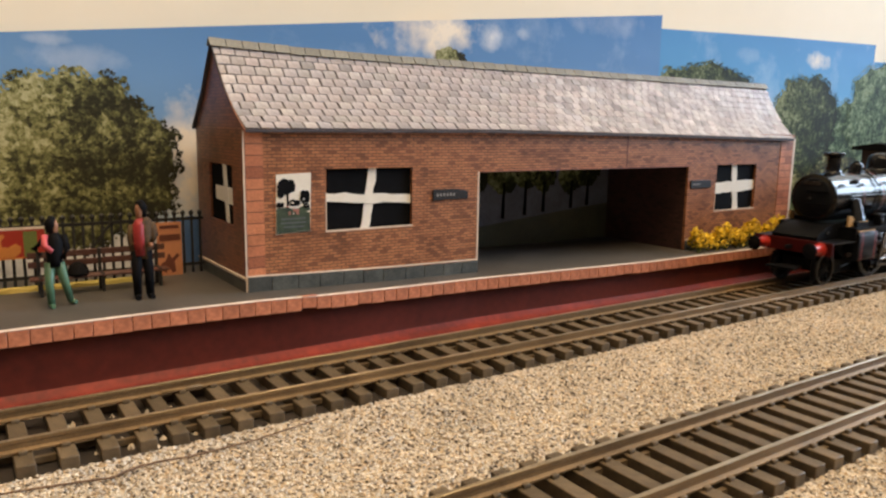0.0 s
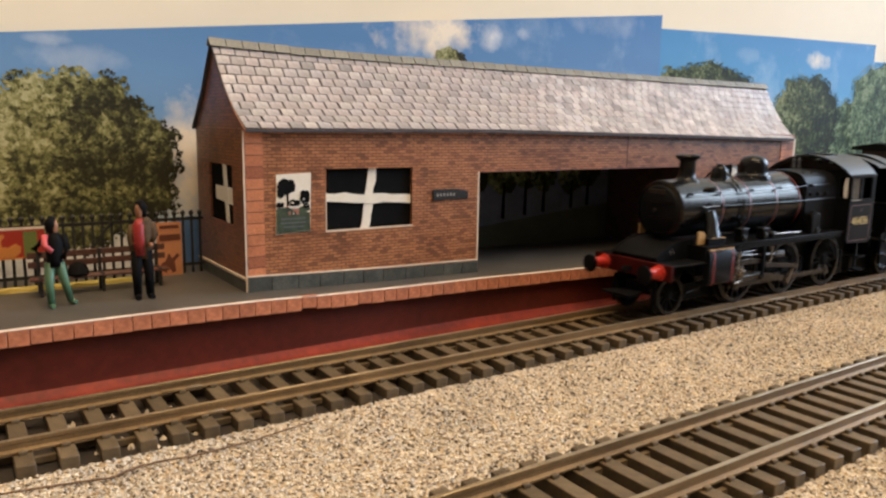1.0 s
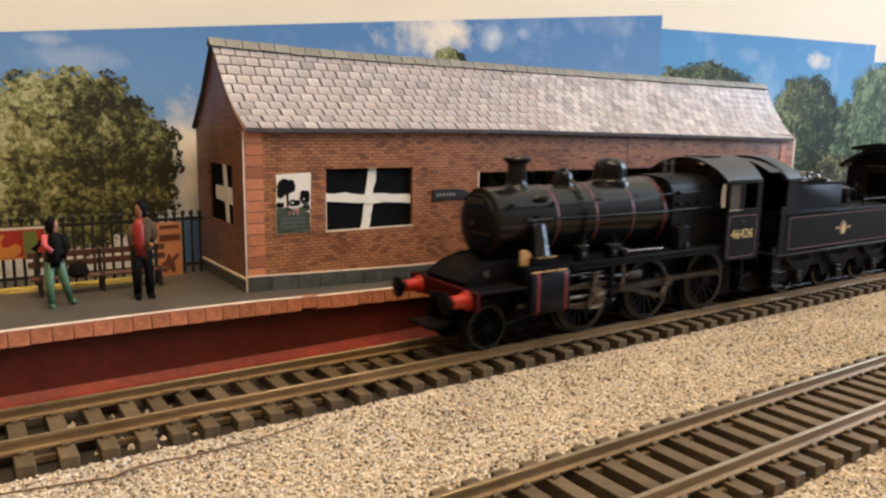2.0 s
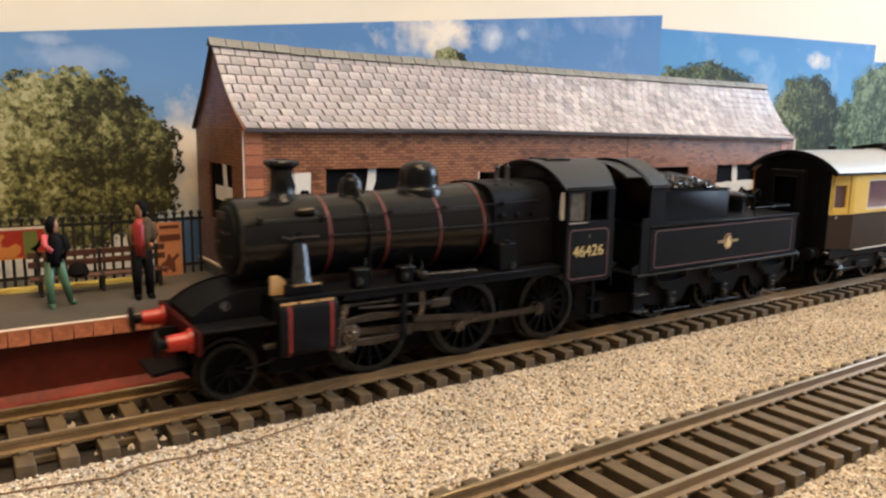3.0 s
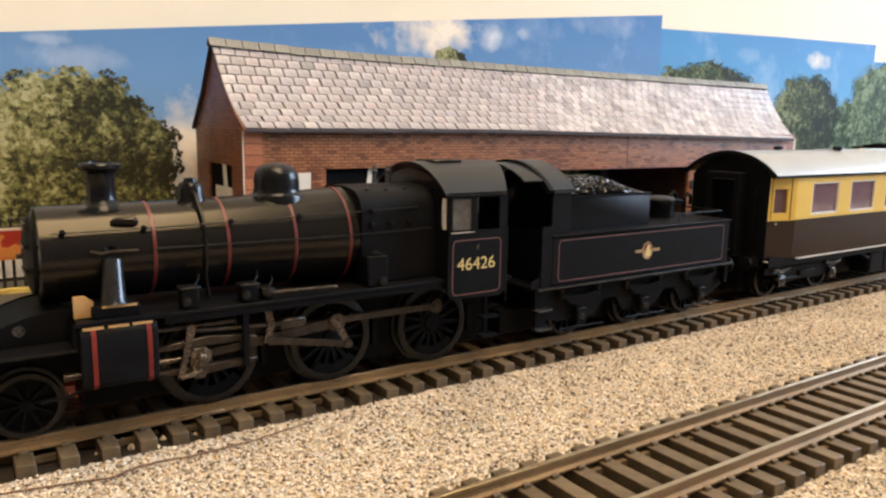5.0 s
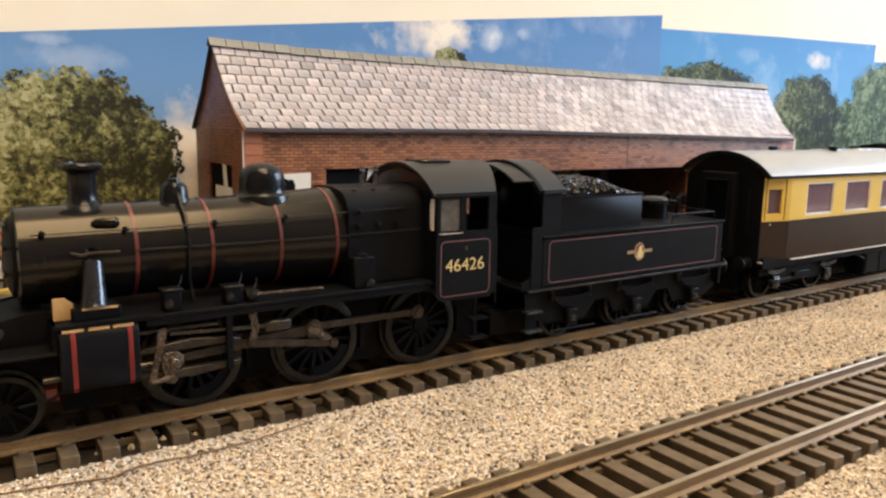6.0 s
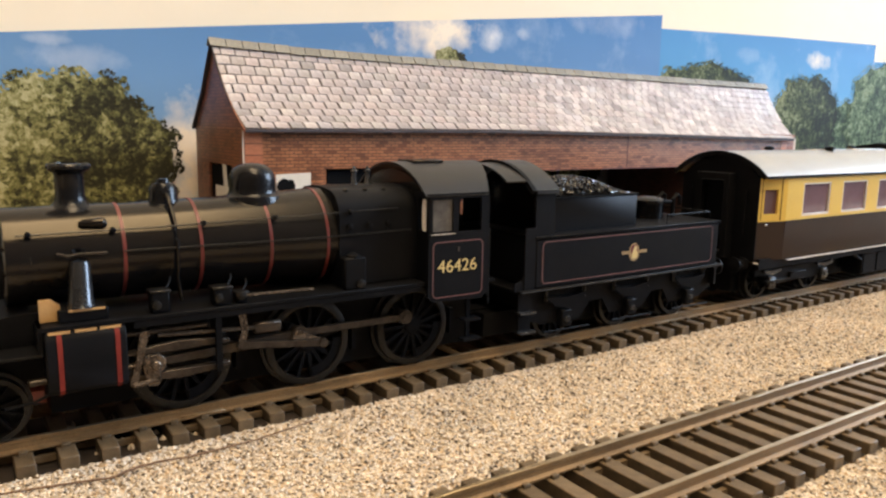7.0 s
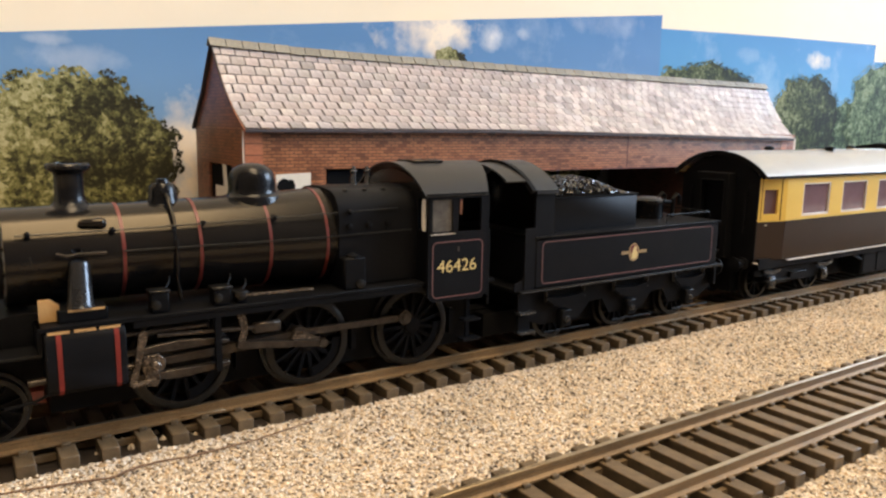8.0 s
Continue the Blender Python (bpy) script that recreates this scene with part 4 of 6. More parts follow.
figure("toy_figure", "painted toy figure in green trousers and dark jacket", 20.6, 41, ground_z(20), 1.0, [
    (F_GREEN, [(-1.4, -1, 0.8), (-1.6, -0.6, 5.5), (-1.1, 0, 11.2)], [0.95, 1.15, 1.5]),
    (F_GREEN, [(3.2, 1.5, 0.8), (2.1, 0.8, 5.5), (0.9, 0, 11.2)], [0.9, 1.15, 1.5]),
    (F_GREEN, [(-1.4, -0.6, 0.5), (-1.1, -2.4, 0.45)], [0.85, 0.6]), (F_GREEN, [(3.2, 1.9, 0.6), (4.3, 0.4, 0.5)], [0.85, 0.6]),
    (F_DARK, [(-0.1, 0, 10.2), (0, 0, 12), (0.2, 0, 16.2), (0.3, 0, 18.6)], [2.0, 2.1, 2.35, 1.3]),
    (F_DARK, [(2.2, 0, 17.8), (3.0, 0.2, 14.4), (1.8, -1.6, 12.4)], [1.0, 0.95, 0.7]),
    (F_PINK, [(-1.8, -0.4, 18.0), (-2.2, -1.6, 15.6), (-0.6, -2.4, 14.2)], [0.95, 0.9, 0.7]),
    (F_DARK, [(-2.0, -0.2, 17.0), (-4.4, -0.6, 14.8), (-3.0, -1.6, 13.4)], [1.0, 0.9, 0.7]),
    (F_FLESH, [(0.3, -0.2, 17.8), (0.35, -0.3, 19.2), (0.4, -0.35, 20.5), (0.4, -0.3, 21.6)], [0.7, 1.0, 1.1, 0.7]),
    (F_DARK, [(-0.3, 0.1, 18.6), (-0.4, -0.1, 20.8), (0.1, -0.2, 22.5)], [1.3, 1.65, 0.9])])
figure("toy_figure", "painted toy figure in red shirt and brown coat", 40.8, 40, ground_z(40), 1.1, [
    (F_DARK, [(-1.3, 0, 0.8), (-1.35, 0, 6), (-1.0, 0, 11.5)], [1.1, 1.3, 1.6]), (F_DARK, [(1.5, 0, 0.8), (1.4, 0, 6), (1.0, 0, 11.5)], [1.1, 1.3, 1.6]),
    (F_DARK, [(-1.3, 0, 0.5), (-1.5, -2, 0.45)], [0.95, 0.7]), (F_DARK, [(1.5, 0, 0.5), (1.7, -2, 0.45)], [0.95, 0.7]),
    (F_RED, [(-0.5, -0.5, 10.4), (-0.6, -0.6, 14), (-0.5, -0.5, 17.6), (-0.1, -0.2, 19.2)], [1.5, 1.55, 1.6, 0.9]),
    (F_COAT, [(0.7, 0.4, 9.6), (0.8, 0.4, 14), (0.8, 0.3, 18.4), (0.5, 0.2, 19.4)], [2.0, 2.1, 2.2, 1.0]),
    (F_COAT, [(2.4, 0, 18.0), (3.1, -0.2, 15.0), (2.0, -1.8, 13.2)], [1.05, 1.0, 0.8]), (F_FLESH, [(1.9, -1.9, 13.2), (1.3, -2.2, 12.8)], [0.7, 0.6]),
    (F_COAT, [(-1.9, 0.2, 17.6), (-2.4, 0.1, 14.5), (-2.1, -0.4, 11.6)], [0.9, 0.85, 0.7]),
    (F_FLESH, [(-0.2, -0.2, 18.8), (-0.2, -0.3, 20.2), (-0.2, -0.3, 21.4), (-0.2, -0.2, 22.4)], [0.8, 1.0, 1.1, 0.8]),
    (F_DARK, [(0.5, 0.2, 19.6), (0.4, 0.0, 21.8), (0.0, -0.1, 23.3)], [1.2, 1.6, 0.9])])


def build_flowers():
    ye = paint("yellow_flock", (0.80, 0.54, 0.025), (0.55, 0.36, 0.015), 0.9, fine=2.0, island=0.35)
    gr = paint("green_flock", (0.08, 0.09, 0.02), (0.04, 0.05, 0.012), 0.95, fine=2.0, island=0.3)
    rng = random.Random(31)
    fl = root("flower_bush", 281, 29.5, ground_z(281) - 0.1, "bright yellow flowering bushes along the station wall", "bush")
    for name, mat, n, lo, hi in (("foliage", gr, 700, 0.0, 0.6), ("blossom", ye, 2300, 0.18, 1.0)):
        vs, fs = [], []
        for i in range(n):
            x = rng.uniform(251, 313)
            top = 6.5 + 3.0 * (x - 251) / 62 + 1.6 * math.sin(x * 0.33) + 0.9 * math.sin(x * 0.95)
            wid = 3.0 + 0.6 * math.sin(x * 0.5)
            h = rng.uniform(lo, hi)
            a = rng.uniform(0, math.tau)
            rr = wid * math.sqrt(max(0.0, 1 - h * h * 0.85)) * rng.uniform(0.75, 1.05)
            c = Vector((x, 29.6 + rr * math.cos(a), ground_z(x) + 0.3 + top * h + rng.uniform(-0.4, 0.6)))
            s = rng.uniform(0.55, 1.15)
            b0 = len(vs)
            for k in range(4):
                vs.append(c + Vector((rng.uniform(-1, 1), rng.uniform(-1, 1), rng.uniform(-1, 1))).normalized() * s)
            fs += [(b0, b0 + 1, b0 + 2), (b0, b0 + 3, b0 + 1), (b0 + 1, b0 + 3, b0 + 2), (b0, b0 + 2, b0 + 3)]
        me = bpy.data.meshes.new(name)
        me.from_pydata([(v - ORG[fl]) * MM for v in vs], [], fs)
        me.materials.append(mat)
        ob = new(name, me)
        ob.parent = fl
        tagged(ob, kind="stuff")


build_flowers()


def build_hut():
    hu = root("lineside_hut", 462, 52, ground_z(420), "dark-roofed brown timber hut beyond the station", "hut")
    part("wall", box(440, 491, 42, 62, 9.1, 48.6), paint("hut_timber", (0.11, 0.05, 0.025), (0.06, 0.03, 0.016), 0.6, fine=1.0), hu, "brown timber walls")
    part("roof", prism("x", [(38, 48.6), (66, 48.6), (66, 50.6), (52, 52.8), (38, 50.6)], 436, 497), M_BLACKCARD, hu, "dark flat-pitched roof")


build_hut()

# ---- the train; x runs from the middle driving axle, z from the rail top ----
T_BLACK = paint("loco_black", (0.0068, 0.0067, 0.0073), (0.0048, 0.0047, 0.0052), 0.19, coarse=0.15, fine=2.5, relief=0.03, spread=0.04, spec=0.28)
# warm tint puts the lamp's golden tone into the boiler highlight
T_BLACK.node_tree.nodes["Principled BSDF"].inputs["Specular Tint"].default_value = (1.0, 0.88, 0.68, 1.0)
T_ROOF = paint("cab_roof_black", (0.0120, 0.0120, 0.0128), (0.0080, 0.0080, 0.0088), 0.38, coarse=0.12, fine=2.0, relief=0.04, spread=0.05, spec=0.28)
T_GLOSS = paint("loco_gloss_black", (0.0062, 0.0064, 0.0075), (0.0045, 0.0046, 0.0055), 0.22, coarse=0.15, fine=2.5, relief=0.03, spread=0.05, spec=0.20)
T_SATIN = paint("loco_satin_black", (0.0072, 0.0075, 0.0090), (0.0050, 0.0053, 0.0064), 0.42, coarse=0.15, fine=2.5, relief=0.04, spread=0.06, spec=0.06)
T_FRAME = paint("loco_frame_black", (0.0066, 0.0069, 0.0081), (0.0042, 0.0044, 0.0052), 0.42, coarse=0.2, fine=2.5, spec=0.05)
# opaque pale tone that paints the reflection on the cab glazing
T_PANE = paint("pane_reflection", (0.10, 0.092, 0.082), (0.045, 0.042, 0.038), 0.2, coarse=0.2, fine=0.6, relief=0.0)
T_PIPE = paint("pipe_satin", (0.036, 0.038, 0.042), (0.024, 0.025, 0.028), 0.22, 0.6, relief=0.0)
T_TYRE = paint("tyre_steel", (0.016, 0.0155, 0.015), (0.008, 0.008, 0.0078), 0.3, 0.5)
T_LINE = paint("lining_red", (0.165, 0.021, 0.015), (0.105, 0.014, 0.011), 0.5, spec=0.2)
T_LINE_PALE = paint("lining_pale", (0.135, 0.058, 0.054), (0.09, 0.038, 0.036), 0.45)
T_BEAM = paint("buffer_beam_red", (0.42, 0.022, 0.010), (0.30, 0.016, 0.008), 0.38)
# shaded copy of the buffer red, for the beam's face
T_BEAM_SHADE = paint("buffer_beam_shaded_red", (0.055, 0.005, 0.0042), (0.034, 0.004, 0.0035), 0.55, spec=0.08)
T_STEEL = paint("rod_steel", (0.072, 0.058, 0.046), (0.018, 0.0145, 0.012), 0.32, 0.6, coarse=0.25, fine=1.2)
T_BRASS = paint("gear_brass", (0.18, 0.145, 0.115), (0.030, 0.024, 0.019), 0.26, 0.7, coarse=0.4, fine=1.4, relief=0.4)
# lighter grey steel; also paints glints on edges, steps, caps and springs
T_STEEL_GLINT = paint("grey_steel_glint", (0.13, 0.137, 0.148), (0.025, 0.025, 0.028), 0.25, 0.7, coarse=0.25, fine=1.2)
T_SHINY = paint("oily_black", (0.012, 0.012, 0.013), (0.008, 0.008, 0.008), 0.14, 0.0, coarse=0.3, fine=1.0, relief=0.4, spec=0.6)
T_BAND = paint("boiler_band_red", (0.125, 0.017, 0.012), (0.085, 0.012, 0.009), 0.42)
# white paint that stands in for glare on the cab front window
T_GLARE = paint("white_glare", (0.72, 0.71, 0.70), (0.62, 0.61, 0.60), 0.25)
T_CREST = paint("crest_gold", (0.33, 0.225, 0.10), (0.22, 0.15, 0.065), 0.5)
T_BRIGHT = paint("bright_steel", (0.62, 0.60, 0.56), (0.45, 0.43, 0.40), 0.28, 0.9)
T_GOLD = paint("number_gold", (0.60, 0.47, 0.20), (0.50, 0.38, 0.15), 0.45)
# for the cream block, and for lamp glints painted on foot and cylinder edges
T_CREAM = paint("cream_plate", (0.46, 0.29, 0.12), (0.36, 0.21, 0.085), 0.45)
T_COAL = paint("coal", (0.016, 0.016, 0.018), (0.004, 0.004, 0.005), 0.16, fine=1.5, island=0.6)
C_YELLOW = paint("coach_cream", (0.66, 0.445, 0.070), (0.58, 0.38, 0.055), 0.36, coarse=0.05)
C_BROWN = paint("coach_brown", (0.030, 0.017, 0.009), (0.022, 0.0125, 0.0068), 0.34, coarse=0.05, spec=0.16)
C_ROOF = paint("coach_roof_white", (0.25, 0.245, 0.232), (0.20, 0.197, 0.188), 0.30, coarse=0.04)
C_INNER = paint("coach_interior", (0.12, 0.05, 0.05), (0.07, 0.03, 0.03), 0.6)
C_BACKING = paint("coach_window_backing", (0.26, 0.14, 0.15), (0.17, 0.085, 0.09), 0.6, coarse=0.1)
# pale window frames, and the glints painted under the coach
C_FRAME = paint("frame_and_glint_pale", (0.62, 0.58, 0.55), (0.5, 0.46, 0.43), 0.4)


def glass_material():
    m, nt, bs = nodes_of("coach_glass")
    co = coords(nt)
    # the purple-grey reflection of the panes is put into their colour
    col = ramp(nt, noise_of(nt, co, 0.06), ((0.3, (0.16, 0.095, 0.115)), (0.7, (0.26, 0.17, 0.20))))
    nt.links.new(col, bs.inputs["Base Color"])
    bs.inputs["Transmission Weight"].default_value = 0.3
    bs.inputs["Roughness"].default_value = 0.08
    bs.inputs["IOR"].default_value = 1.45
    return m


C_GLASS = glass_material()
DRIVE_R, CRANK = 10.0, 5.0
AX = (-27.7, 0.0, 27.8)
ROD_L = 31.0
KEYED = []


def ring(axis, centre, profile, seg=32, bm=None):
    """A turned ring with a hole: profile of (along, radius), closed on itself."""
    c = Vector(centre)
    bm = bm or bmesh.new()
    d = {"x": Vector((1, 0, 0)), "y": Vector((0, 1, 0)), "z": Vector((0, 0, 1))}[axis]
    a = Vector((0, 0, 1)) if axis != "z" else Vector((1, 0, 0))
    b = d.cross(a)
    rings = [[bm.verts.new(c + d * h + r * (math.cos(k * math.tau / seg) * a + math.sin(k * math.tau / seg) * b)) for k in range(seg)] for h, r in profile]
    for q, w in zip(rings, rings[1:] + rings[:1]):
        for k in range(seg):
            bm.faces.new((q[k], q[(k + 1) % seg], w[(k + 1) % seg], w[k]))
    return bm


def wheel(name, parent, x, z, r, side, spokes, label, roll, pin=0.0):
    """A spoked wheel that turns on its axle; side is -1 towards the viewer."""
    yc = side * 8.7
    w = part(name, lathe("y", (x, yc, z), [(-1.0, r * 0.17), (-0.9, r * 0.2), (0.9, r * 0.2), (1.0, r * 0.17)], 16), T_FRAME, parent, label, org=(x, yc, z))
    o = side
    part("tyre", ring("y", (x, yc, z), [(o * 1.1, r * 0.84), (o * 1.1, r * 0.975), (o * 0.95, r), (-o * 0.9, r), (-o * 1.0, r + 0.7), (-o * 1.3, r + 0.7), (-o * 1.3, r * 0.84)], 40), T_TYRE, w, "dull steel tyre")
    sp = mesh_of("spoke", prism("y", [(-r * 0.052, r * 0.1), (r * 0.052, r * 0.1), (r * 0.036, r * 0.87), (-r * 0.036, r * 0.87)], -0.55, 0.55), T_FRAME, (0, 0, 0))
    for k in range(spokes):
        piece("spoke", sp, w, x, yc, z, (0, k * math.tau / spokes, 0))
    if not pin:
        part("web", lathe("y", (x, yc + 0.7 * -o, z), [(-0.15, r * 0.85), (0.15, r * 0.85)], 28), T_FRAME, w, "dark web behind the spokes")
    if pin:
        part("balance_weight", prism("y", [(q * math.cos(a) + x, q * math.sin(a) + z) for q, a in [(r * 0.86, math.pi + u * 0.18) for u in range(-4, 5)] + [(r * 0.62, math.pi + u * 0.18) for u in range(4, -5, -1)]], yc - 0.75, yc + 0.75), T_FRAME, w)
        part("crank_pin", lathe("y", (x + pin, yc, z), [(0, 1.5), (o * 1.4, 1.5), (o * 1.5, 0.8), (o * 4.2, 0.8)], 12), T_STEEL, w)
    KEYED.append((w, Vector((x, yc, z)) - ORG[parent], roll))
    return w


def lining(parent, x0, x1, z0, z1, y, w, mat, corner=1.4):
    """A thin painted line round a panel with rounded corners."""
    def loop(a0, a1, c0, c1, r):
        pts = []
        for cx, cz, s in ((a1 - r, c1 - r, 0), (a0 + r, c1 - r, 90), (a0 + r, c0 + r, 180), (a1 - r, c0 + r, 270)):
            pts += arc(cx, cz, r, s, s + 90, 5)
        return pts
    out, inn = loop(x0, x1, z0, z1, corner), loop(x0 + w, x1 - w, z0 + w, z1 - w, corner - w)
    bm = bmesh.new()
    o, i = [bm.verts.new((u, y, v)) for u, v in out], [bm.verts.new((u, y, v)) for u, v in inn]
    ob, ib = [bm.verts.new((u, y + 0.05, v)) for u, v in out], [bm.verts.new((u, y + 0.05, v)) for u, v in inn]
    n = len(o)
    for k in range(n):
        j = (k + 1) % n
        bm.faces.new((o[k], o[j], i[j], i[k]))
        bm.faces.new((o[k], o[j], ob[j], ob[k]))
        bm.faces.new((i[k], i[j], ib[j], ib[k]))
    return part("lining", bm, mat, parent, "thin red lining round the panel")


def lettering(parent, text, x, y, z, size, mat, label):
    cu = bpy.data.curves.new("lettering", "FONT")
    cu.body, cu.size, cu.extrude, cu.align_x, cu.align_y, cu.offset = text, size, 0.03, "CENTER", "CENTER", 0.0
    tmp = bpy.data.objects.new("lettering", cu)
    scene.collection.objects.link(tmp)
    me = bpy.data.meshes.new_from_object(tmp.evaluated_get(bpy.context.evaluated_depsgraph_get()))
    bpy.data.objects.remove(tmp)
    me.transform(Matrix.Scale(MM, 4) @ Matrix.Translation(Vector((x, y, z)) - ORG[parent]) @ Matrix.Rotation(math.pi / 2, 4, "X") @ Matrix.Diagonal((1.07, 1, 1, 1)))
    me.materials.clear()
    me.materials.append(mat)
    ob = new("lettering", me)
    ob.parent = parent
    ORG[ob] = ORG[parent].copy()
    return tagged(ob, label)


def shell_roof(x0, x1, eave_y, eave_z, top_z, thick, n=18, back_cut=0.0):
    """An arched roof sheet along x; back_cut: how far its crown runs on past its eaves."""
    rise = top_z - eave_z
    rad = (eave_y ** 2 + rise ** 2) / (2 * rise)
    a = math.degrees(math.asin(eave_y / rad))
    outer = arc(0, top_z - rad, rad, 90 - a, 90 + a, n)
    inner = arc(0, top_z - rad, rad - thick, 90 - a, 90 + a, n)
    bm = bmesh.new()
    rows = []
    for x, cut in ((x0, 0.0), (x1, back_cut)):
        rows.append(tuple([bm.verts.new((x + cut * (1 - min(1.0, abs(u) / eave_y) ** 1.3), u, v)) for u, v in line] for line in (outer, inner)))
    (oa, ia), (ob, ib) = rows
    for k in range(n):
        bm.faces.new((oa[k], oa[k + 1], ob[k + 1], ob[k])).smooth = True
        bm.faces.new((ia[k], ib[k], ib[k + 1], ia[k + 1])).smooth = True
        bm.faces.new((oa[k], ia[k], ia[k + 1], oa[k + 1]))
        bm.faces.new((ob[k], ob[k + 1], ib[k + 1], ib[k]))
    for k in (0, n):
        bm.faces.new((oa[k], ob[k], ib[k], ia[k]))
    return bm


def build_loco():
    lo = root("steam_locomotive", 0, 0, 0, "black model steam locomotive with red lining and red buffer beam", "locomotive")
    # boiler, smokebox, firebox
    boiler = part("boiler", lathe("x", (0, 0, 33.0), [(-38.0, 9.55), (-20, 9.95), (-6, 10.5), (7.0, 11.3)], 48), T_BLACK, lo, "satin black tapered boiler")
    smoke = part("smokebox", lathe("x", (0, 0, 33.0), [(-58.2, 8.6), (-57.8, 9.5), (-38.1, 9.75), (-38.0, 9.4)], 48), T_BLACK, lo)
    door = part("smokebox_door", lathe("x", (0, 0, 33.0), [(-58.2, 7.9), (-58.9, 7.6), (-59.7, 5.5), (-60.1, 2.5), (-60.2, 0.4)], 36), T_SATIN, smoke, "domed round smokebox door")
    part("number_plate", box(-59.9, -59.4, -3.2, 3.2, 38.2, 39.6), T_STEEL, smoke, "small plate with worn marks")
    part("door_handle", tube([(-60.2, 0, 33), (-61.2, 0, 33)], 0.5, 8), T_STEEL, smoke)
    part("hinge_strap", box(-60.3, -59.5, -6.6, 2, 35.2, 35.9), T_BLACK, smoke)
    part("hinge_strap", box(-60.3, -59.5, -6.6, 2, 30.2, 30.9), T_BLACK, smoke)
    for x, r in ((-37.7, 9.62), (-23.0, 9.92), (-8.3, 10.4), (4.6, 11.2)):
        part("boiler_band", ring("x", (x, 0, 33.0), [(-0.33, r - 0.1), (-0.33, r + 0.07), (0.33, r + 0.07), (0.33, r - 0.1)], 48), T_BAND, boiler, "thin red boiler band")
    fb = [(-11.6, 22.6), (-11.8, 36.0)] + [(-11.8 + 6.0 - 6.0 * math.cos(radians(a)), 38.4 + 5.8 * math.sin(radians(a))) for a in range(0, 91, 15)] + [(-3, 44.55), (3, 44.55)] \
        + [(11.8 - 6.0 + 6.0 * math.cos(radians(a)), 38.4 + 5.8 * math.sin(radians(a))) for a in range(90, -1, -15)] + [(11.8, 36.0), (11.6, 22.6)]
    fire = part("firebox", prism("x", fb, 7.0, 27.6, smooth=True), T_SATIN, lo, "square-shouldered firebox")
    for x in (9.5, 14.5, 19.5):
        part("washout_plug", lathe("y", (x, -11.95, 36.2), [(0.3, 0.75), (-0.35, 0.75), (-0.5, 0.4)], 10), T_FRAME, fire)
        part("mud_door", lathe("z", (x + 1.0, -7.6, 43.2), [(0, 0.6), (0.9, 0.6), (1.1, 0.3)], 8), T_BLACK, fire)
    for x in (16.6, 20.3):
        part("safety_valve", lathe("z", (x, 0, 44.4), [(0, 1.0), (0.6, 0.7), (3.0, 0.62), (3.2, 0.8), (3.6, 0.8), (3.8, 0.5), (4.4, 0.45), (4.6, 0.2)], 12), T_STEEL_GLINT, fire, "slim steel safety valve")
    # chimney, dome, top feed
    part("chimney", lathe("z", (-45.5, 0, 0), [(41.2, 4.7), (42.0, 4.3), (42.6, 3.5), (43.2, 2.95), (44.2, 2.7), (48.4, 2.65), (48.9, 2.9), (49.3, 3.6), (49.7, 4.0), (50.3, 4.05), (50.7, 3.7), (50.8, 2.8), (49.6, 2.4)], 36), T_GLOSS, smoke)
    part("dome", lathe("z", (-8.7, 0, 0), [(41.0, 6.5), (42.5, 6.3), (43.0, 6.1), (43.3, 5.5), (43.8, 5.2), (44.6, 5.1), (46.6, 5.05), (47.8, 4.8), (48.8, 4.2), (49.6, 3.1), (50.05, 1.7), (50.2, 0.2)], 40), T_GLOSS, boiler)
    tf = part("top_feed", lathe("z", (-28.0, 0, 0), [(42.0, 3.4), (43.4, 2.9), (45.4, 2.7), (46.3, 2.0), (46.4, 1.4), (47.2, 1.2), (47.3, 0.3)], 20), T_GLOSS, boiler)
    for s in (-1, 1):
        pts = [(-28.0, s * 2.6, 44.2), (-28.0, s * 4.4, 43.6)] + [(-28.0, s * 10.6 * math.sin(radians(a)), 33.0 + 10.6 * math.cos(radians(a))) for a in range(30, 121, 15)] + [(-27.4, s * 9.6, 23.0)]
        part("feed_pipe", tube(pts, 0.42, 10), T_BLACK, boiler, "feed pipe down the boiler side")
        part("handrail", tube([(-56, s * 9.2, 38.2), (-36, s * 9.3, 38.3), (-20, s * 9.7, 38.6), (6, s * 11.4, 39.4), (22, s * 12.0, 39.8)], 0.16, 6), T_TYRE, boiler)
        for x, y, z in ((-54.0, 8.6, 38.3), (-39.6, 8.7, 38.3), (-22.4, 9.0, 38.6), (-7.4, 9.9, 39.0), (9.6, 11.6, 39.5)):
            part("handrail_knob", lathe("y", (x, s * y, z), [(-s * 1.0, 0.4), (0, 0.55), (s * 0.6, 0.6), (s * 1.0, 0.3)], 8), T_FRAME, boiler)
        part("ejector_pipe", tube([(-38, s * 10.0, 34.2), (-20, s * 10.5, 34.1), (4, s * 12.0, 34.2), (25.5, s * 12.6, 34.7)], 0.2, 8), T_TYRE, boiler)
        part("lubricator_boss", lathe("x", (-42.8, s * 7.6, 39.6), [(-2.6, 0.3), (-1.8, 0.8), (1.6, 1.1), (2.4, 0.5)], 10), T_BLACK, smoke)
        part("valve_rod", tube([(-49.6, s * 10.1, 34.6), (-47.8, s * 10.3, 34.0), (-46, s * 10.2, 34.3), (-41, s * 10.3, 34.2)], 0.26, 8), T_STEEL, smoke, "small steel rod on the smokebox")
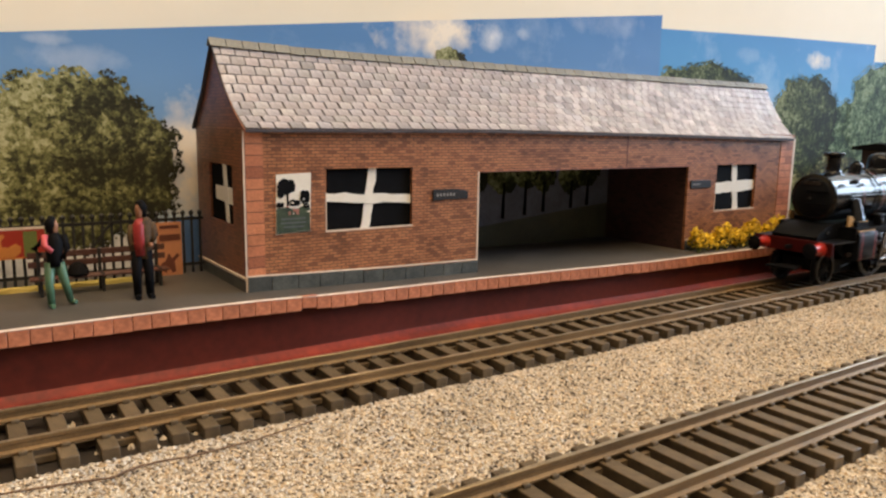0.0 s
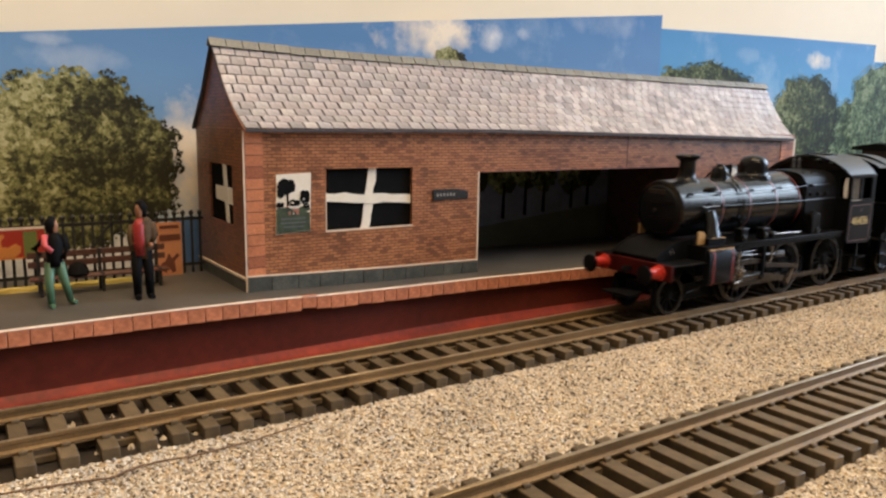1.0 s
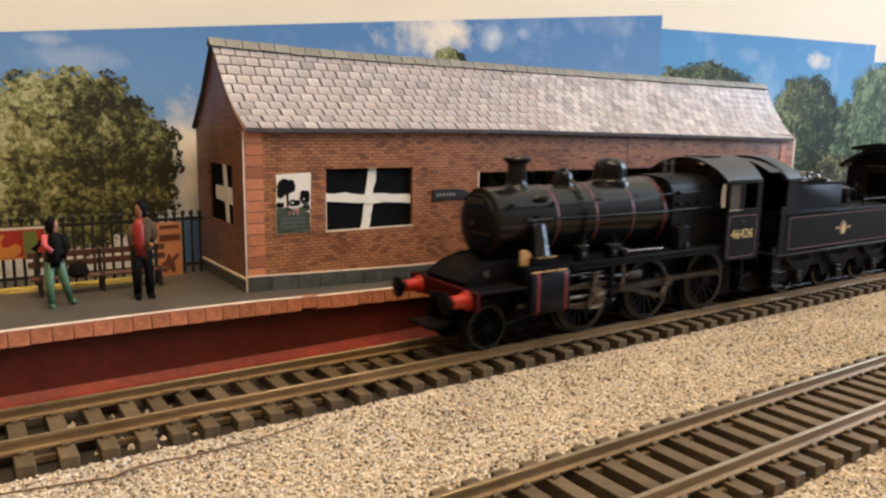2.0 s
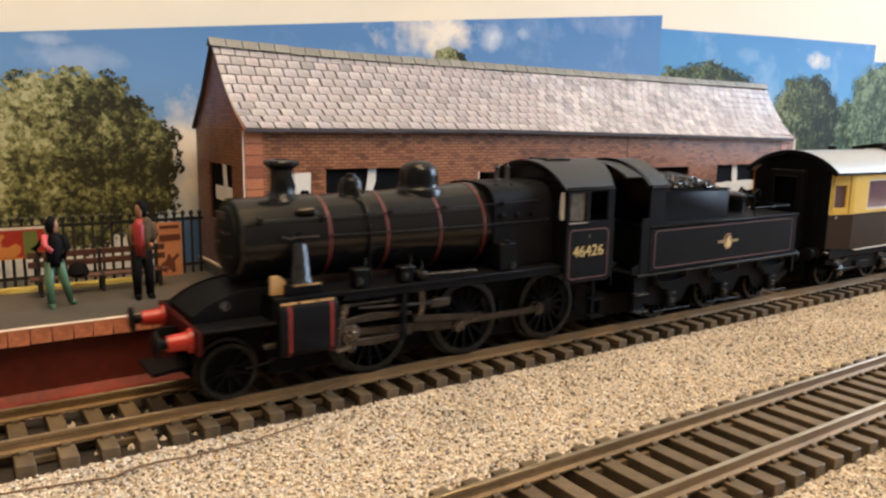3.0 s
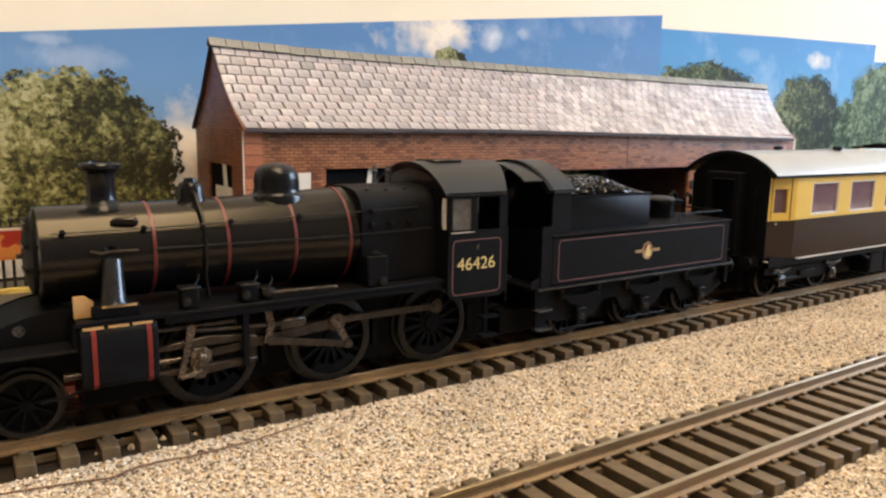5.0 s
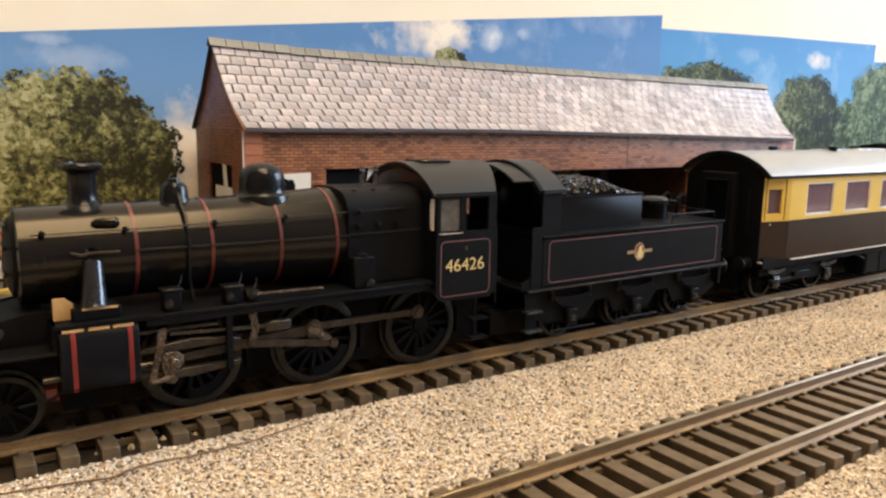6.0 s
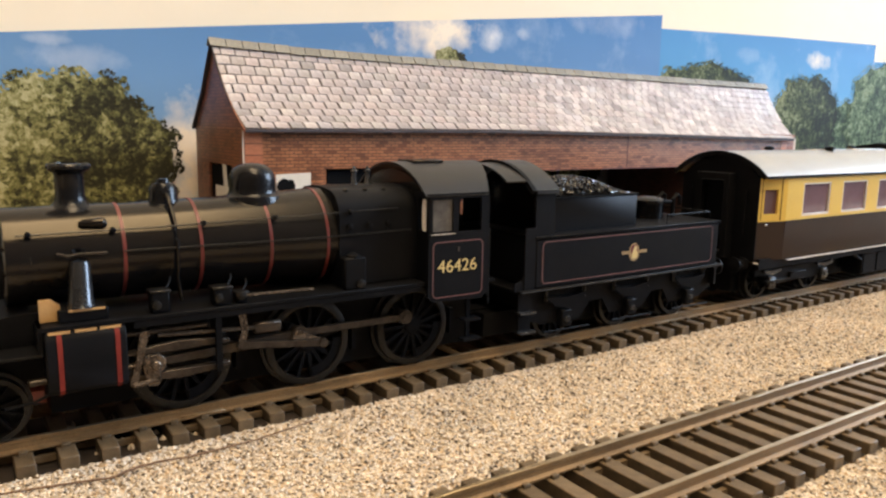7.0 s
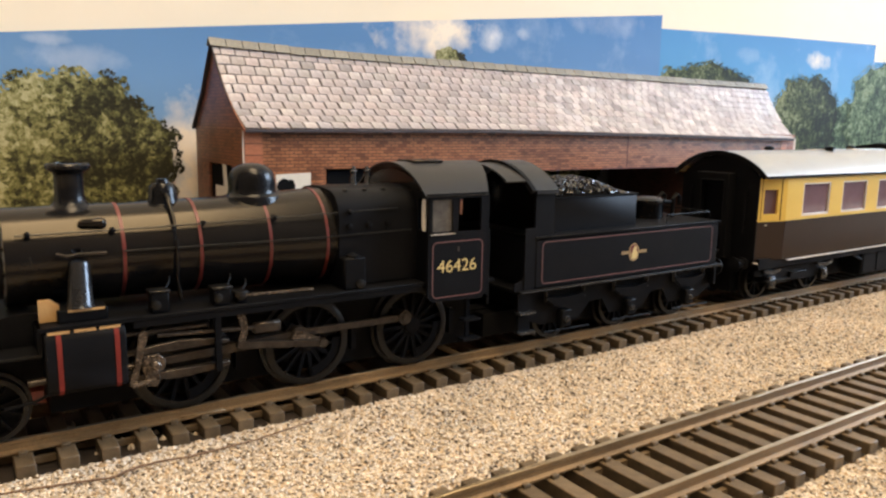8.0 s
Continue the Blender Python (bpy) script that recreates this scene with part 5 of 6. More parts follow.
        part("steam_pipe", tube([(-46.4, s * 12.4, 24.3), (-46.4, s * 12.2, 25.2), (-46.2, s * 11.6, 28.4), (-45.9, s * 10.3, 32.4), (-45.8, s * 8.8, 34.4)], [2.7, 2.35, 2.05, 1.75, 1.6], 24), T_PIPE, smoke, "satin grey outside steam pipe")
        part("pipe_foot", box(-50.5, -42.0, s * 11.6 - 2.6, s * 11.6 + 2.6, 22.3, 24.6), T_FRAME, smoke, bevel=0.2)
        # cream strip in place of the lamp's reflection on this edge
        part("foot_edge", box(-48.8, -42.6, s * 14.3 - 0.12, s * 14.3 + 0.12, 24.3, 24.7), T_CREAM, smoke, "lamp glint painted on the pipe foot's edge")
        part("cream_plate", prism("y", [(-53.4, 22.5), (-50.0, 22.5), (-50.0, 25.4), (-51.4, 26.6), (-53.4, 26.6)], s * 12.2 - 0.4, s * 12.2 + 0.4), T_CREAM, smoke, "small cream block on the running plate")
    # running plate
    rp = part("running_plate", box(-54.2, 27.2, -16.3, 16.3, 21.5, 22.3), T_FRAME, lo, "long running plate above the wheels", bevel=0.12)
    part("front_footplate", box(-69.2, -53.4, -16.0, 16.0, 16.9, 17.6), T_FRAME, rp, "low flat footplate behind the buffer beam", bevel=0.12)
    # highlight along the footplate, painted as a slightly lighter strip
    part("footplate_edge", box(-69.0, -53.6, -16.15, -16.0, 17.2, 17.65), T_TYRE, rp, "lighter edge strip that paints the low footplate's highlight")
    curve = [(-54.4, 23.4), (-57.5, 23.3), (-60.5, 22.8), (-63.5, 21.9), (-66.4, 20.6), (-69.0, 18.9)]
    part("sloping_plate", prism("y", curve + [(x, z - 0.6) for x, z in reversed(curve)], -8.7, 8.7), T_FRAME, rp, "curved plate between the frames")
    for s in (-1, 1):
        part("frame_top", prism("y", [(-52.0, 17.6), (-52.0, 23.6)] + [(x, z + 0.35) for x, z in curve] + [(-69.0, 17.6)], s * 9.0 - 0.3, s * 9.0 + 0.3), T_SATIN, rp, "curved top of the main frame")
        part("works_plate", lathe("y", (-62.3, s * 9.3, 20.6), [(0, 1.1), (s * 0.15, 1.1), (s * 0.16, 0.85), (s * 0.05, 0.8)], 18), T_STEEL_GLINT, rp, "small oval works plate")
        part("step_riser", box(-54.2, -53.4, min(s * 9.3, s * 16.0), max(s * 9.3, s * 16.0), 17.6, 22.3), T_FRAME, rp, "riser up to the running plate")
    part("running_plate_lip", box(-54.0, -37.0, -16.4, -16.0, 21.6, 22.35), T_FRAME, rp)
    part("valance", box(-38, 26.8, -16.1, -15.5, 20.2, 21.45), T_FRAME, rp)
    for x0, x1, z1 in ((-34.5, -31.0, 26.4), (-22.5, -18.8, 25.8), (-17.8, -15.6, 24.4)):
        lub = part("lubricator", box(x0, x1, -15.0, -12.2, 22.3, z1), T_FRAME, rp, "mechanical lubricator box", bevel=0.3)
        part("lid", box(x0 - 0.25, x1 + 0.25, -15.2, -12.0, z1 - 0.1, z1 + 0.4), T_TYRE, lub, bevel=0.12)
        part("drive_wheel", lathe("y", (x0 + 0.9, -15.0, 24.0), [(0, 0.9), (-0.6, 0.9), (-0.8, 0.4)], 12), T_TYRE, lub, "small ratchet wheel")
        part("oil_pipe", tube([(x1 - 0.4, -13.4, z1 + 0.3), (x1 + 0.6, -12.6, z1 + 1.6), (x1 + 1.0, -11.2, z1 + 2.2)], 0.16, 6), T_FRAME, lub)
    part("pull_rod", tube([(-18, -15.2, 24.0), (-1, -15.2, 23.6)], 0.32, 8), T_BRASS, rp, "bright reversing rod")
    part("injector_box", box(6.6, 12.0, -15.2, -12.2, 22.3, 29.6), T_FRAME, rp, "box on the running plate beside the firebox", bevel=0.35)
    part("injector_cap", lathe("z", (9.3, -13.7, 29.5), [(0, 1.5), (0.5, 1.5), (0.7, 1.0), (1.1, 0.3)], 14), T_FRAME, rp)
    part("injector_flange", lathe("y", (10.6, -15.2, 23.4), [(0, 1.1), (-0.4, 1.1), (-0.6, 0.5)], 12), T_TYRE, rp)
    # frames and buffer beam
    for s in (-1, 1):
        part("main_frame", prism("y", [(-69, 17.5), (-69, 8), (-56, 8), (-52, 13.5), (-42, 8.0), (-36, 7.0), (40, 7.0), (46, 10), (46, 21.4), (-58, 21.4)], s * 6.3 - 0.4, s * 6.3 + 0.4), T_FRAME, lo)
    beam = part("buffer_beam", box(-70.2, -69.2, -16.2, 16.2, 12.6, 17.6), T_BEAM_SHADE, lo, "red buffer beam, its shade put into the colour", bevel=0.15)
    for s in (-1, 1):
        bu = part("buffer", lathe("x", (0, s * 11.5, 14.9), [(-70.2, 2.6), (-70.8, 2.5), (-71.0, 1.9), (-75.0, 1.65)], 20), T_BEAM, beam, "red buffer housing")
        part("buffer_head", lathe("x", (0, s * 11.5, 14.9), [(-75.0, 1.1), (-76.6, 1.1), (-76.8, 2.9), (-77.3, 2.9), (-77.6, 2.0)], 20), T_FRAME, bu, "black steel buffer head")
        part("guard_iron", prism("x", [(s * 7.4, 11.4), (s * 8.6, 11.4), (s * 8.9, 2.0), (s * 8.1, 2.0)], -68.4, -67.6), T_FRAME, beam)
    part("coupling_hook", prism("y", [(-70.2, 13.8), (-73.6, 13.6), (-74.4, 14.8), (-73.6, 15.4), (-70.2, 15.2)], -0.5, 0.5), T_FRAME, beam)
    part("tension_coupling", prism("z", [(-66, -3), (-76, -6), (-77, -6), (-77, 6), (-76, 6), (-66, 3)], 6.4, 7.2), T_FRAME, lo, "flat black model coupling")
    # cylinders
    for s in (-1, 1):
        a, b = sorted((s * 11.2, s * 17.2))
        c = s * 14.2
        out = [(c - 2.9, 10.6), (c - 2.0, 9.6), (c + 2.0, 9.6), (c + 2.9, 10.6), (c + 3.0, 15), (c + 3.0, 19.6), (c + 2.0, 21.3), (c - 2.0, 21.3), (c - 3.0, 19.6), (c - 3.0, 15)]
        cy = part("cylinder", prism("x", out, -53.2, -39.6), T_SATIN, lo, "lined black cylinder block", bevel=0.2)
        for x in (-50.9, -41.2):
            grown = [(c + (u - c) * 1.02, 15.4 + (v - 15.4) * 1.012) for u, v in out]
            part("cylinder_band", prism("x", grown, x - 0.42, x + 0.42), T_LINE, cy, "thin red line round the cylinder")
        for x in (-52.4, -46.2, -40.6):
            part("cover_bolt", lathe("z", (x, c - 0.6 * s, 21.2), [(0, 0.8), (0.5, 0.7), (0.6, 0.2)], 8), T_FRAME, cy)
        part("cylinder_top", box(-52.8, -40.0, c - 1.6, c + 1.6, 21.3, 21.5), T_FRAME, cy)
        # three cream dashes paint the lamp's golden reflection
        for xx in (-52.6, -48.2, -44.0):
            part("worn_edge", box(xx, xx + 3.6, c - 2.3, c - 1.5, 20.95, 21.45), T_CREAM, cy, "lamp glint painted along the cylinder's top edge")
        part("tail_rod", tube([(-53.2, c, 12.0), (-56.0, c, 12.0)], 0.7, 10), T_STEEL, cy)
        part("drain_pipe", tube([(-52, c, 9.7), (-55, c, 8.4), (-60, c + 0.4 * s, 8.0)], 0.3, 6), T_FRAME, cy)
        # slide bars and motion bracket
        for z, up in ((14.4, 1), (10.4, -1)):
            part("slide_bar", prism("y", [(-39.5, z), (-19.5, z), (-19.5, z + up * 0.7), (-23, z + up * 1.3), (-29.5, z + up * 1.9), (-36, z + up * 1.3), (-39.5, z + up * 0.7)], s * 14.2 - 0.8, s * 14.2 + 0.8), T_STEEL, lo, "fish-bellied steel slide bar", bevel=0.12)
        part("valve_spindle", tube([(-39.5, s * 14.2, 18.6), (-24, s * 14.2, 18.6)], 0.45, 8), T_STEEL, lo)
        part("slide_bracket", prism("x", [(s * 12.0, 21.4), (s * 16.0, 21.4), (s * 16.0, 9.0), (s * 15.2, 9.0), (s * 15.2, 19.4), (s * 12.8, 19.4), (s * 12.8, 9.0), (s * 12.0, 9.0)], -22.6, -21.4), T_FRAME, lo, "dark bracket that carries the slide bars")
        part("expansion_link", prism("y", [(-18.0, 13.0), (-16.6, 13.0), (-15.5, 16.8), (-16.3, 20.6), (-17.8, 20.6), (-17.0, 16.8)], s * 14.6 - 0.5, s * 14.6 + 0.5), T_BRASS, lo, "curved valve gear link")
        part("radius_rod", tube([(-33.5, s * 14.6, 17.8), (-16.5, s * 14.6, 16.8), (-9.0, s * 14.6, 16.6)], [0.4, 0.45, 0.6], 8), T_STEEL, lo)
        part("reach_block", box(-14.4, -8.3, s * 14.4 - 0.7, s * 14.4 + 0.7, 15.2, 17.7), T_STEEL, lo, "worn steel reversing arm", bevel=0.4)
    # cab
    cab = part("cab", panel("y", -17.2, -16.5, (27.3, 44.4), (22.3, 42.6), [(28.1, 34.4, 33.9, 42.0), (35.8, 42.6, 33.9, 42.0)]), T_SATIN, lo, "black lined cab with open windows")
    part("cab_side", panel("y", 16.5, 17.2, (27.3, 44.4), (17.4, 42.6), [(28.1, 34.4, 33.9, 42.0), (35.8, 42.6, 33.9, 42.0)]), T_SATIN, cab)
    part("lower_side", prism("y", [(28.6, 17.4), (43.2, 16.9), (44.4, 18.2), (44.4, 22.3), (27.3, 22.3), (27.3, 18.6)], -17.2, -16.5), T_SATIN, cab)
    part("cab_front", panel("x", 27.5, 28.1, (-16.5, 16.5), (21, 43.5), [(-15.6, -12.6, 34.5, 42.0), (12.6, 15.6, 34.5, 42.0)]), T_SATIN, cab)
    part("cab_front_top", prism("x", [(-16.4, 43.5), (16.4, 43.5), (12, 45.6), (6, 47.6), (0, 48.4), (-6, 47.6), (-12, 45.6)], 27.5, 28.1), T_BLACK, cab)
    part("cab_floor", box(28.2, 48, -16.2, 16.2, 20.4, 21.2), T_FRAME, cab)
    part("backhead", box(28.3, 32.5, -8, 8, 21.2, 38), T_FRAME, cab)
    roof = part("cab_roof", shell_roof(26.4, 44.5, 17.5, 42.7, 50.0, 0.5, 24, back_cut=8.0), T_ROOF, cab, "arched black cab roof")
    part("roof_gutter", box(26.6, 44.3, -17.75, -17.45, 42.9, 43.3), T_FRAME, roof, "rain strip along the cab eave")
    part("rear_pillar", box(44.45, 45.2, -17.1, -16.5, 17.5, 42.8), T_FRAME, cab)
    part("roof_vent", box(31, 40, -4, 4, 49.3, 50.4), T_BLACK, roof, bevel=0.2)
    wf = part("window_frame", panel("y", -17.32, -17.2, (27.7, 34.9), (33.5, 42.3), [(28.4, 34.1, 34.2, 41.8)]), T_FRAME, cab)
    part("pane", box(28.4, 34.1, -16.9, -16.8, 34.2, 41.8), T_PANE, wf, "cab window pane with its pale reflection put into the colour")
    # glare in the front window, built as a white sliver
    part("spectacle_rim", prism("x", [(-15.9, 34.4), (-15.0, 34.4), (-14.6, 36.0), (-14.6, 40.2), (-15.0, 41.9), (-15.9, 41.9)], 27.0, 27.45), T_GLARE, cab, "white sliver that paints the glare in the cab front window")
    part("window_ledge", box(27.9, 34.6, -17.6, -17.33, 33.5, 33.8), T_BRIGHT, cab, "bright ledge under the cab window")
    lining(cab, 28.5, 43.3, 18.1, 31.8, -17.25, 0.28, T_LINE_PALE)
    lettering(cab, "46426", 35.7, -17.26, 25.6, 4.35, T_GOLD, "gold running number on the cab side")
    part("power_mark", box(35.7, 36.3, -17.27, -17.2, 29.2, 30.3), T_STEEL, cab, "tiny pale mark above the number")
    part("cab_handrail", tube([(45.4, -16.8, 15), (45.4, -16.8, 34)], 0.28, 8), T_FRAME, cab)
    for k, z in enumerate((6.0, 11.0)):
        part("cab_step", box(38.5, 43.5, -16.8, -13.8, z, z + 0.6), T_FRAME, cab)
    part("step_hanger", box(40.4, 41.6, -14.6, -14.0, 6, 17.6), T_FRAME, cab)
    # wheels and rods
    for i, x in enumerate(AX):
        for s in (-1, 1):
            wheel("driving_wheel", lo, x, DRIVE_R, DRIVE_R - 0.05, s, 15, "black spoked driving wheel", "drive", CRANK if s < 0 else -CRANK)
        part("axle", tube([(x, -7.4, DRIVE_R), (x, 7.4, DRIVE_R)], 1.6, 10), T_FRAME, lo)
        part("brake_block", box(x + 11.0, x + 12.2, -9.6, -7.8, 6.5, 13), T_FRAME, lo)
    for s in (-1, 1):
        wheel("pony_wheel", lo, -62.0, 6.3, 6.25, s, 10, "black spoked pony truck wheel", "small")
    part("axle", tube([(-62, -7.4, 6.3), (-62, 7.4, 6.3)], 1.2, 10), T_FRAME, lo)
    part("keeper_plate", box(-52, 34, -5.8, 5.8, 2.6, 8.2), T_FRAME, lo)
    # added block that stops the lit platform face showing beneath the cab
    part("ashpan", box(6, 47, -6.6, 6.6, 2.4, 10), T_FRAME, lo, bevel=0.3)
    part("pony_truck", prism("y", [(-66, 6), (-58, 6), (-52, 11), (-52, 13), (-66, 10)], -5.5, 5.5), T_FRAME, lo)
    return lo


def build_rods(lo):
    """Coupling rod, connecting rod, crosshead and eccentric rod, all at their own turning points."""
    made = []
    for s, ph in ((-1, 0.0), (1, math.pi / 2)):
        y = s * 12.0
        bm = prism("y", [(AX[0], DRIVE_R - 0.75), (AX[2], DRIVE_R - 0.75), (AX[2], DRIVE_R + 0.75), (AX[0], DRIVE_R + 0.75)], y - 0.4, y + 0.4)
        for x in AX:
            lathe("y", (x, y, DRIVE_R), [(-0.6, 1.75), (0.6, 1.75)], 14, bm)
        made.append((part("coupling_rod", bm, T_STEEL, lo, "long steel coupling rod", org=(0, y, DRIVE_R)), "couple", s, ph))
        y = s * 13.6
        bm = prism("y", [(-ROD_L, DRIVE_R - 0.75), (0, DRIVE_R - 1.15), (0, DRIVE_R + 1.15), (-ROD_L, DRIVE_R + 0.75)], y - 0.4, y + 0.4)
        lathe("y", (0, y, DRIVE_R), [(-0.7, 2.1), (0.7, 2.1)], 16, bm)
        lathe("y", (-ROD_L, y, DRIVE_R), [(-0.7, 1.4), (0.7, 1.4)], 14, bm)
        made.append((part("connecting_rod", bm, T_STEEL, lo, "steel connecting rod", org=(0, y, DRIVE_R)), "connect", s, ph))
        y = s * 14.4
        bm = prism("y", [(-1.9, 10.4), (1.3, 10.4), (2.4, 11.4), (2.4, 13.2), (1.2, 14.3), (-1.5, 14.3), (-2.2, 13.0)], y - 1.2, y + 1.2)
        prism("y", [(-1.4, 8.2), (0.6, 8.0), (1.2, 9.2), (1.0, 12.2), (-0.6, 12.6), (-1.6, 10.4)], y - 1.7, y + 1.7, bm)
        lathe("y", (0.4, y, 12.2), [(-2.2, 0.6), (-2.1, 1.0), (2.1, 1.0), (2.2, 0.6)], 12, bm)
        tube([(-2, y, 12.2), (-14, y, 12.2)], 0.6, 10, bm)
        ch = part("crosshead", bm, T_BRASS, lo, "bright sliding crosshead", org=(0, y, 12.2), bevel=0.2)
        part("combination_lever", prism("y", [(-4.6, 8.9), (-3.4, 8.4), (-2.1, 13.5), (-0.6, 19.0), (-1.4, 19.4), (-2.3, 19.0), (-3.2, 13.8)], y + s * 1.3 - 0.3, y + s * 1.3 + 0.3), T_BRASS, ch, "upright valve gear lever")
        part("union_link", tube([(-4.0, y + s * 1.7, 8.9), (0.4, y + s * 1.7, 9.4)], 0.5, 8), T_BRASS, ch)
        made.append((ch, "cross", s, ph))
        y = s * 15.0
        bm = prism("y", [(-18.6, -0.75), (0, -0.7), (0, 0.7), (-18.6, 0.75)], y - 0.3, y + 0.3)
        lathe("y", (0, y, 0), [(-0.5, 1.0), (0.5, 1.0)], 12, bm)
        lathe("y", (-18.6, y, 0), [(-0.5, 0.8), (0.5, 0.8)], 12, bm)
        made.append((part("eccentric_rod", bm, T_STEEL, lo, "thin eccentric rod", org=(0, y, 0)), "eccentric", s, ph))
        bm = prism("y", [(-1.6, -1.1), (5.9, -0.7), (5.9, 0.7), (-1.6, 1.1)], y - s * 0.7 - 0.3, y - s * 0.7 + 0.3)
        made.append((part("return_crank", bm, T_BRASS, lo, "short return crank", org=(0, y - s * 0.7, 0)), "return", s, ph))
    return made


def build_tender():
    te = root("tender", 98, 0, 0, "black lined model tender loaded with coal", "tender")
    body = part("tank", box(60.8, 136.6, -17.0, 17.0, 16.9, 30.2), T_SATIN, te, "lined black tender tank", bevel=0.35)
    part("top_flange", box(60.6, 136.9, -17.4, 17.4, 30.2, 30.8), T_FRAME, body, bevel=0.15)
    part("sole_plate", box(55.5, 139.0, -17.6, 17.6, 16.0, 16.9), T_FRAME, te, "narrow footplate edge", bevel=0.12)
    # the bluish shine of the edge, painted as a lighter strip
    part("edge_shine", box(56, 138.6, -17.75, -17.6, 16.35, 16.75), T_STEEL_GLINT, te, "thin strip that paints the shine on the footplate edge")
    lining(body, 63.0, 133.6, 18.0, 29.4, -17.06, 0.28, T_LINE_PALE)
    oval = [(98.0 + 2.15 * math.cos(k * math.tau / 24), 23.8 + 2.6 * math.sin(k * math.tau / 24)) for k in range(24)]
    cr = part("crest", prism("y", oval, -17.08, -17.0), T_CREST, body, "small gold and red oval crest")
    part("crest_wheel", prism("y", [(98.0 + 1.6 * math.cos(k * math.tau / 20), 24.6 + 1.5 * math.sin(k * math.tau / 20)) for k in range(20)], -17.12, -17.085), T_BAND, cr)
    part("crest_lion", prism("y", [(97.0, 22.0), (99.2, 22.0), (99.4, 23.6), (98.8, 24.4), (99.2, 25.2), (98.2, 25.6), (97.6, 24.8), (97.2, 23.6)], -17.15, -17.125), T_GOLD, cr)
    for x0, x1 in ((92.9, 95.7), (100.3, 103.3)):
        part("crest_bar", box(x0, x1, -17.08, -17.0, 23.4, 24.3), T_CREST, cr)
    bk = part("coal_bunker", prism("x", [(-12.5, 30.6), (12.5, 30.6), (12.5, 39.9), (12.0, 40.1), (-12.0, 40.1), (-12.5, 39.9)], 67.3, 103.2), T_SATIN, te, "raised coal bunker", bevel=0.2)
    part("bunker_rim", box(67.4, 103.5, -12.75, 12.75, 39.9, 40.35), T_FRAME, bk)
    # coal
    rng = random.Random(9)
    vs, fs = [], []
    for i in range(2600):
        x, y = rng.uniform(68.2, 103.0), rng.uniform(-11.8, 11.8)
        edge = min(1.0, (x - 64) / 12, (104.5 - x) / 14) * math.sqrt(max(0.02, 1 - (y / 12.6) ** 2))
        c = Vector((x, y, 39.4 + 5.2 * max(0, edge) * rng.uniform(0.86, 1.02)))
        s = rng.uniform(0.32, 0.8)
        b0 = len(vs)
        rot = Euler((rng.uniform(0, 6), rng.uniform(0, 6), rng.uniform(0, 6))).to_matrix()
        for q in ((1, 0, 0), (-1, 0, 0), (0, 1, 0), (0, -1, 0), (0, 0, 1), (0, 0, -1)):
            vs.append(c + rot @ Vector(q) * s * rng.uniform(0.7, 1.2))
        for f in ((0, 2, 4), (2, 1, 4), (1, 3, 4), (3, 0, 4), (2, 0, 5), (1, 2, 5), (3, 1, 5), (0, 3, 5)):
            fs.append(tuple(b0 + k for k in f))
    me = bpy.data.meshes.new("coal")
    me.from_pydata([(v - ORG[te]) * MM for v in vs], [], fs)
    me.materials.append(T_COAL)
    coal = new("coal", me)
    coal.parent = te
    tagged(coal, "heap of glossy black coal", kind="stuff")
    # cab end of the tender
    fr = part("tender_cab", shell_roof(60.2, 68.0, 17.0, 42.9, 49.9, 0.5, 24), T_ROOF, te, "arched hood over the tender front")
    part("hood_rim", shell_roof(58.9, 60.3, 17.15, 42.8, 50.1, 1.3, 24), T_FRAME, fr, "black front rim of the hood")
    part("weather_sheet", shell_roof(52.6, 59.2, 14.4, 45.2, 49.3, 0.4, 20), T_ROOF, fr, "lower arched sheet between cab and hood")
    part("hood_fascia", box(60.4, 67.9, -17.2, -16.9, 42.0, 43.0), T_ROOF, fr)
    part("end_wall", prism("x", [(-16.4, 30.8), (16.4, 30.8), (16.4, 43.0), (11, 46.0), (5, 48.2), (0, 48.8), (-5, 48.2), (-11, 46.0), (-16.4, 43.0)], 66.6, 67.4), T_BLACK, fr)
    for s in (-1, 1):
        part("side_sheet", prism("y", [(60.8, 30.6), (67.2, 30.6), (67.2, 42.9), (60.8, 42.9)], s * 16.2 - 0.3, s * 16.2 + 0.3), T_SATIN, fr)
        part("corner_sheet", prism("y", [(54.0, 16.9), (60.8, 16.9), (60.8, 33.2), (57.4, 33.2), (57.2, 21.5), (56.4, 19.6), (54.0, 18.8)], s * 16.6 - 0.3, s * 16.6 + 0.3), T_SATIN, te)
        part("grab_rail", tube([(57.2, s * 16.9, 17), (57.2, s * 16.9, 33)], 0.28, 8), T_FRAME, te)
        part("step_plate", prism("y", [(55.8, 16), (60.5, 16), (60.0, 5.2), (56.3, 5.2)], s * 16.0 - 0.3, s * 16.0 + 0.3), T_FRAME, te)
        for z in (5.4, 10.6):
            part("step", box(55.6, 60.8, s * 16.8 - 1.2, s * 16.8 + 1.2, z, z + 0.55), T_STEEL_GLINT, te)
    # made-up sheet: closes the far side so that the gap stays dark
    part("far_sheet", box(45.2, 59.4, 15.8, 16.2, 17, 42.5), T_SATIN, te, "added dark sheet that keeps the gap behind the cab dark")
    # rear tank top
    part("filler", lathe("z", (121.0, -1.0, 0), [(30.6, 5.0), (35.0, 5.0), (35.6, 5.3), (36.6, 5.2), (37.2, 4.4), (37.6, 2.6), (37.7, 0.4)], 24), T_GLOSS, te, "round water filler with domed lid")
    part("filler_lever", tube([(123, -2, 36.5), (130, -3, 35.5)], 0.6, 8), T_FRAME, te)
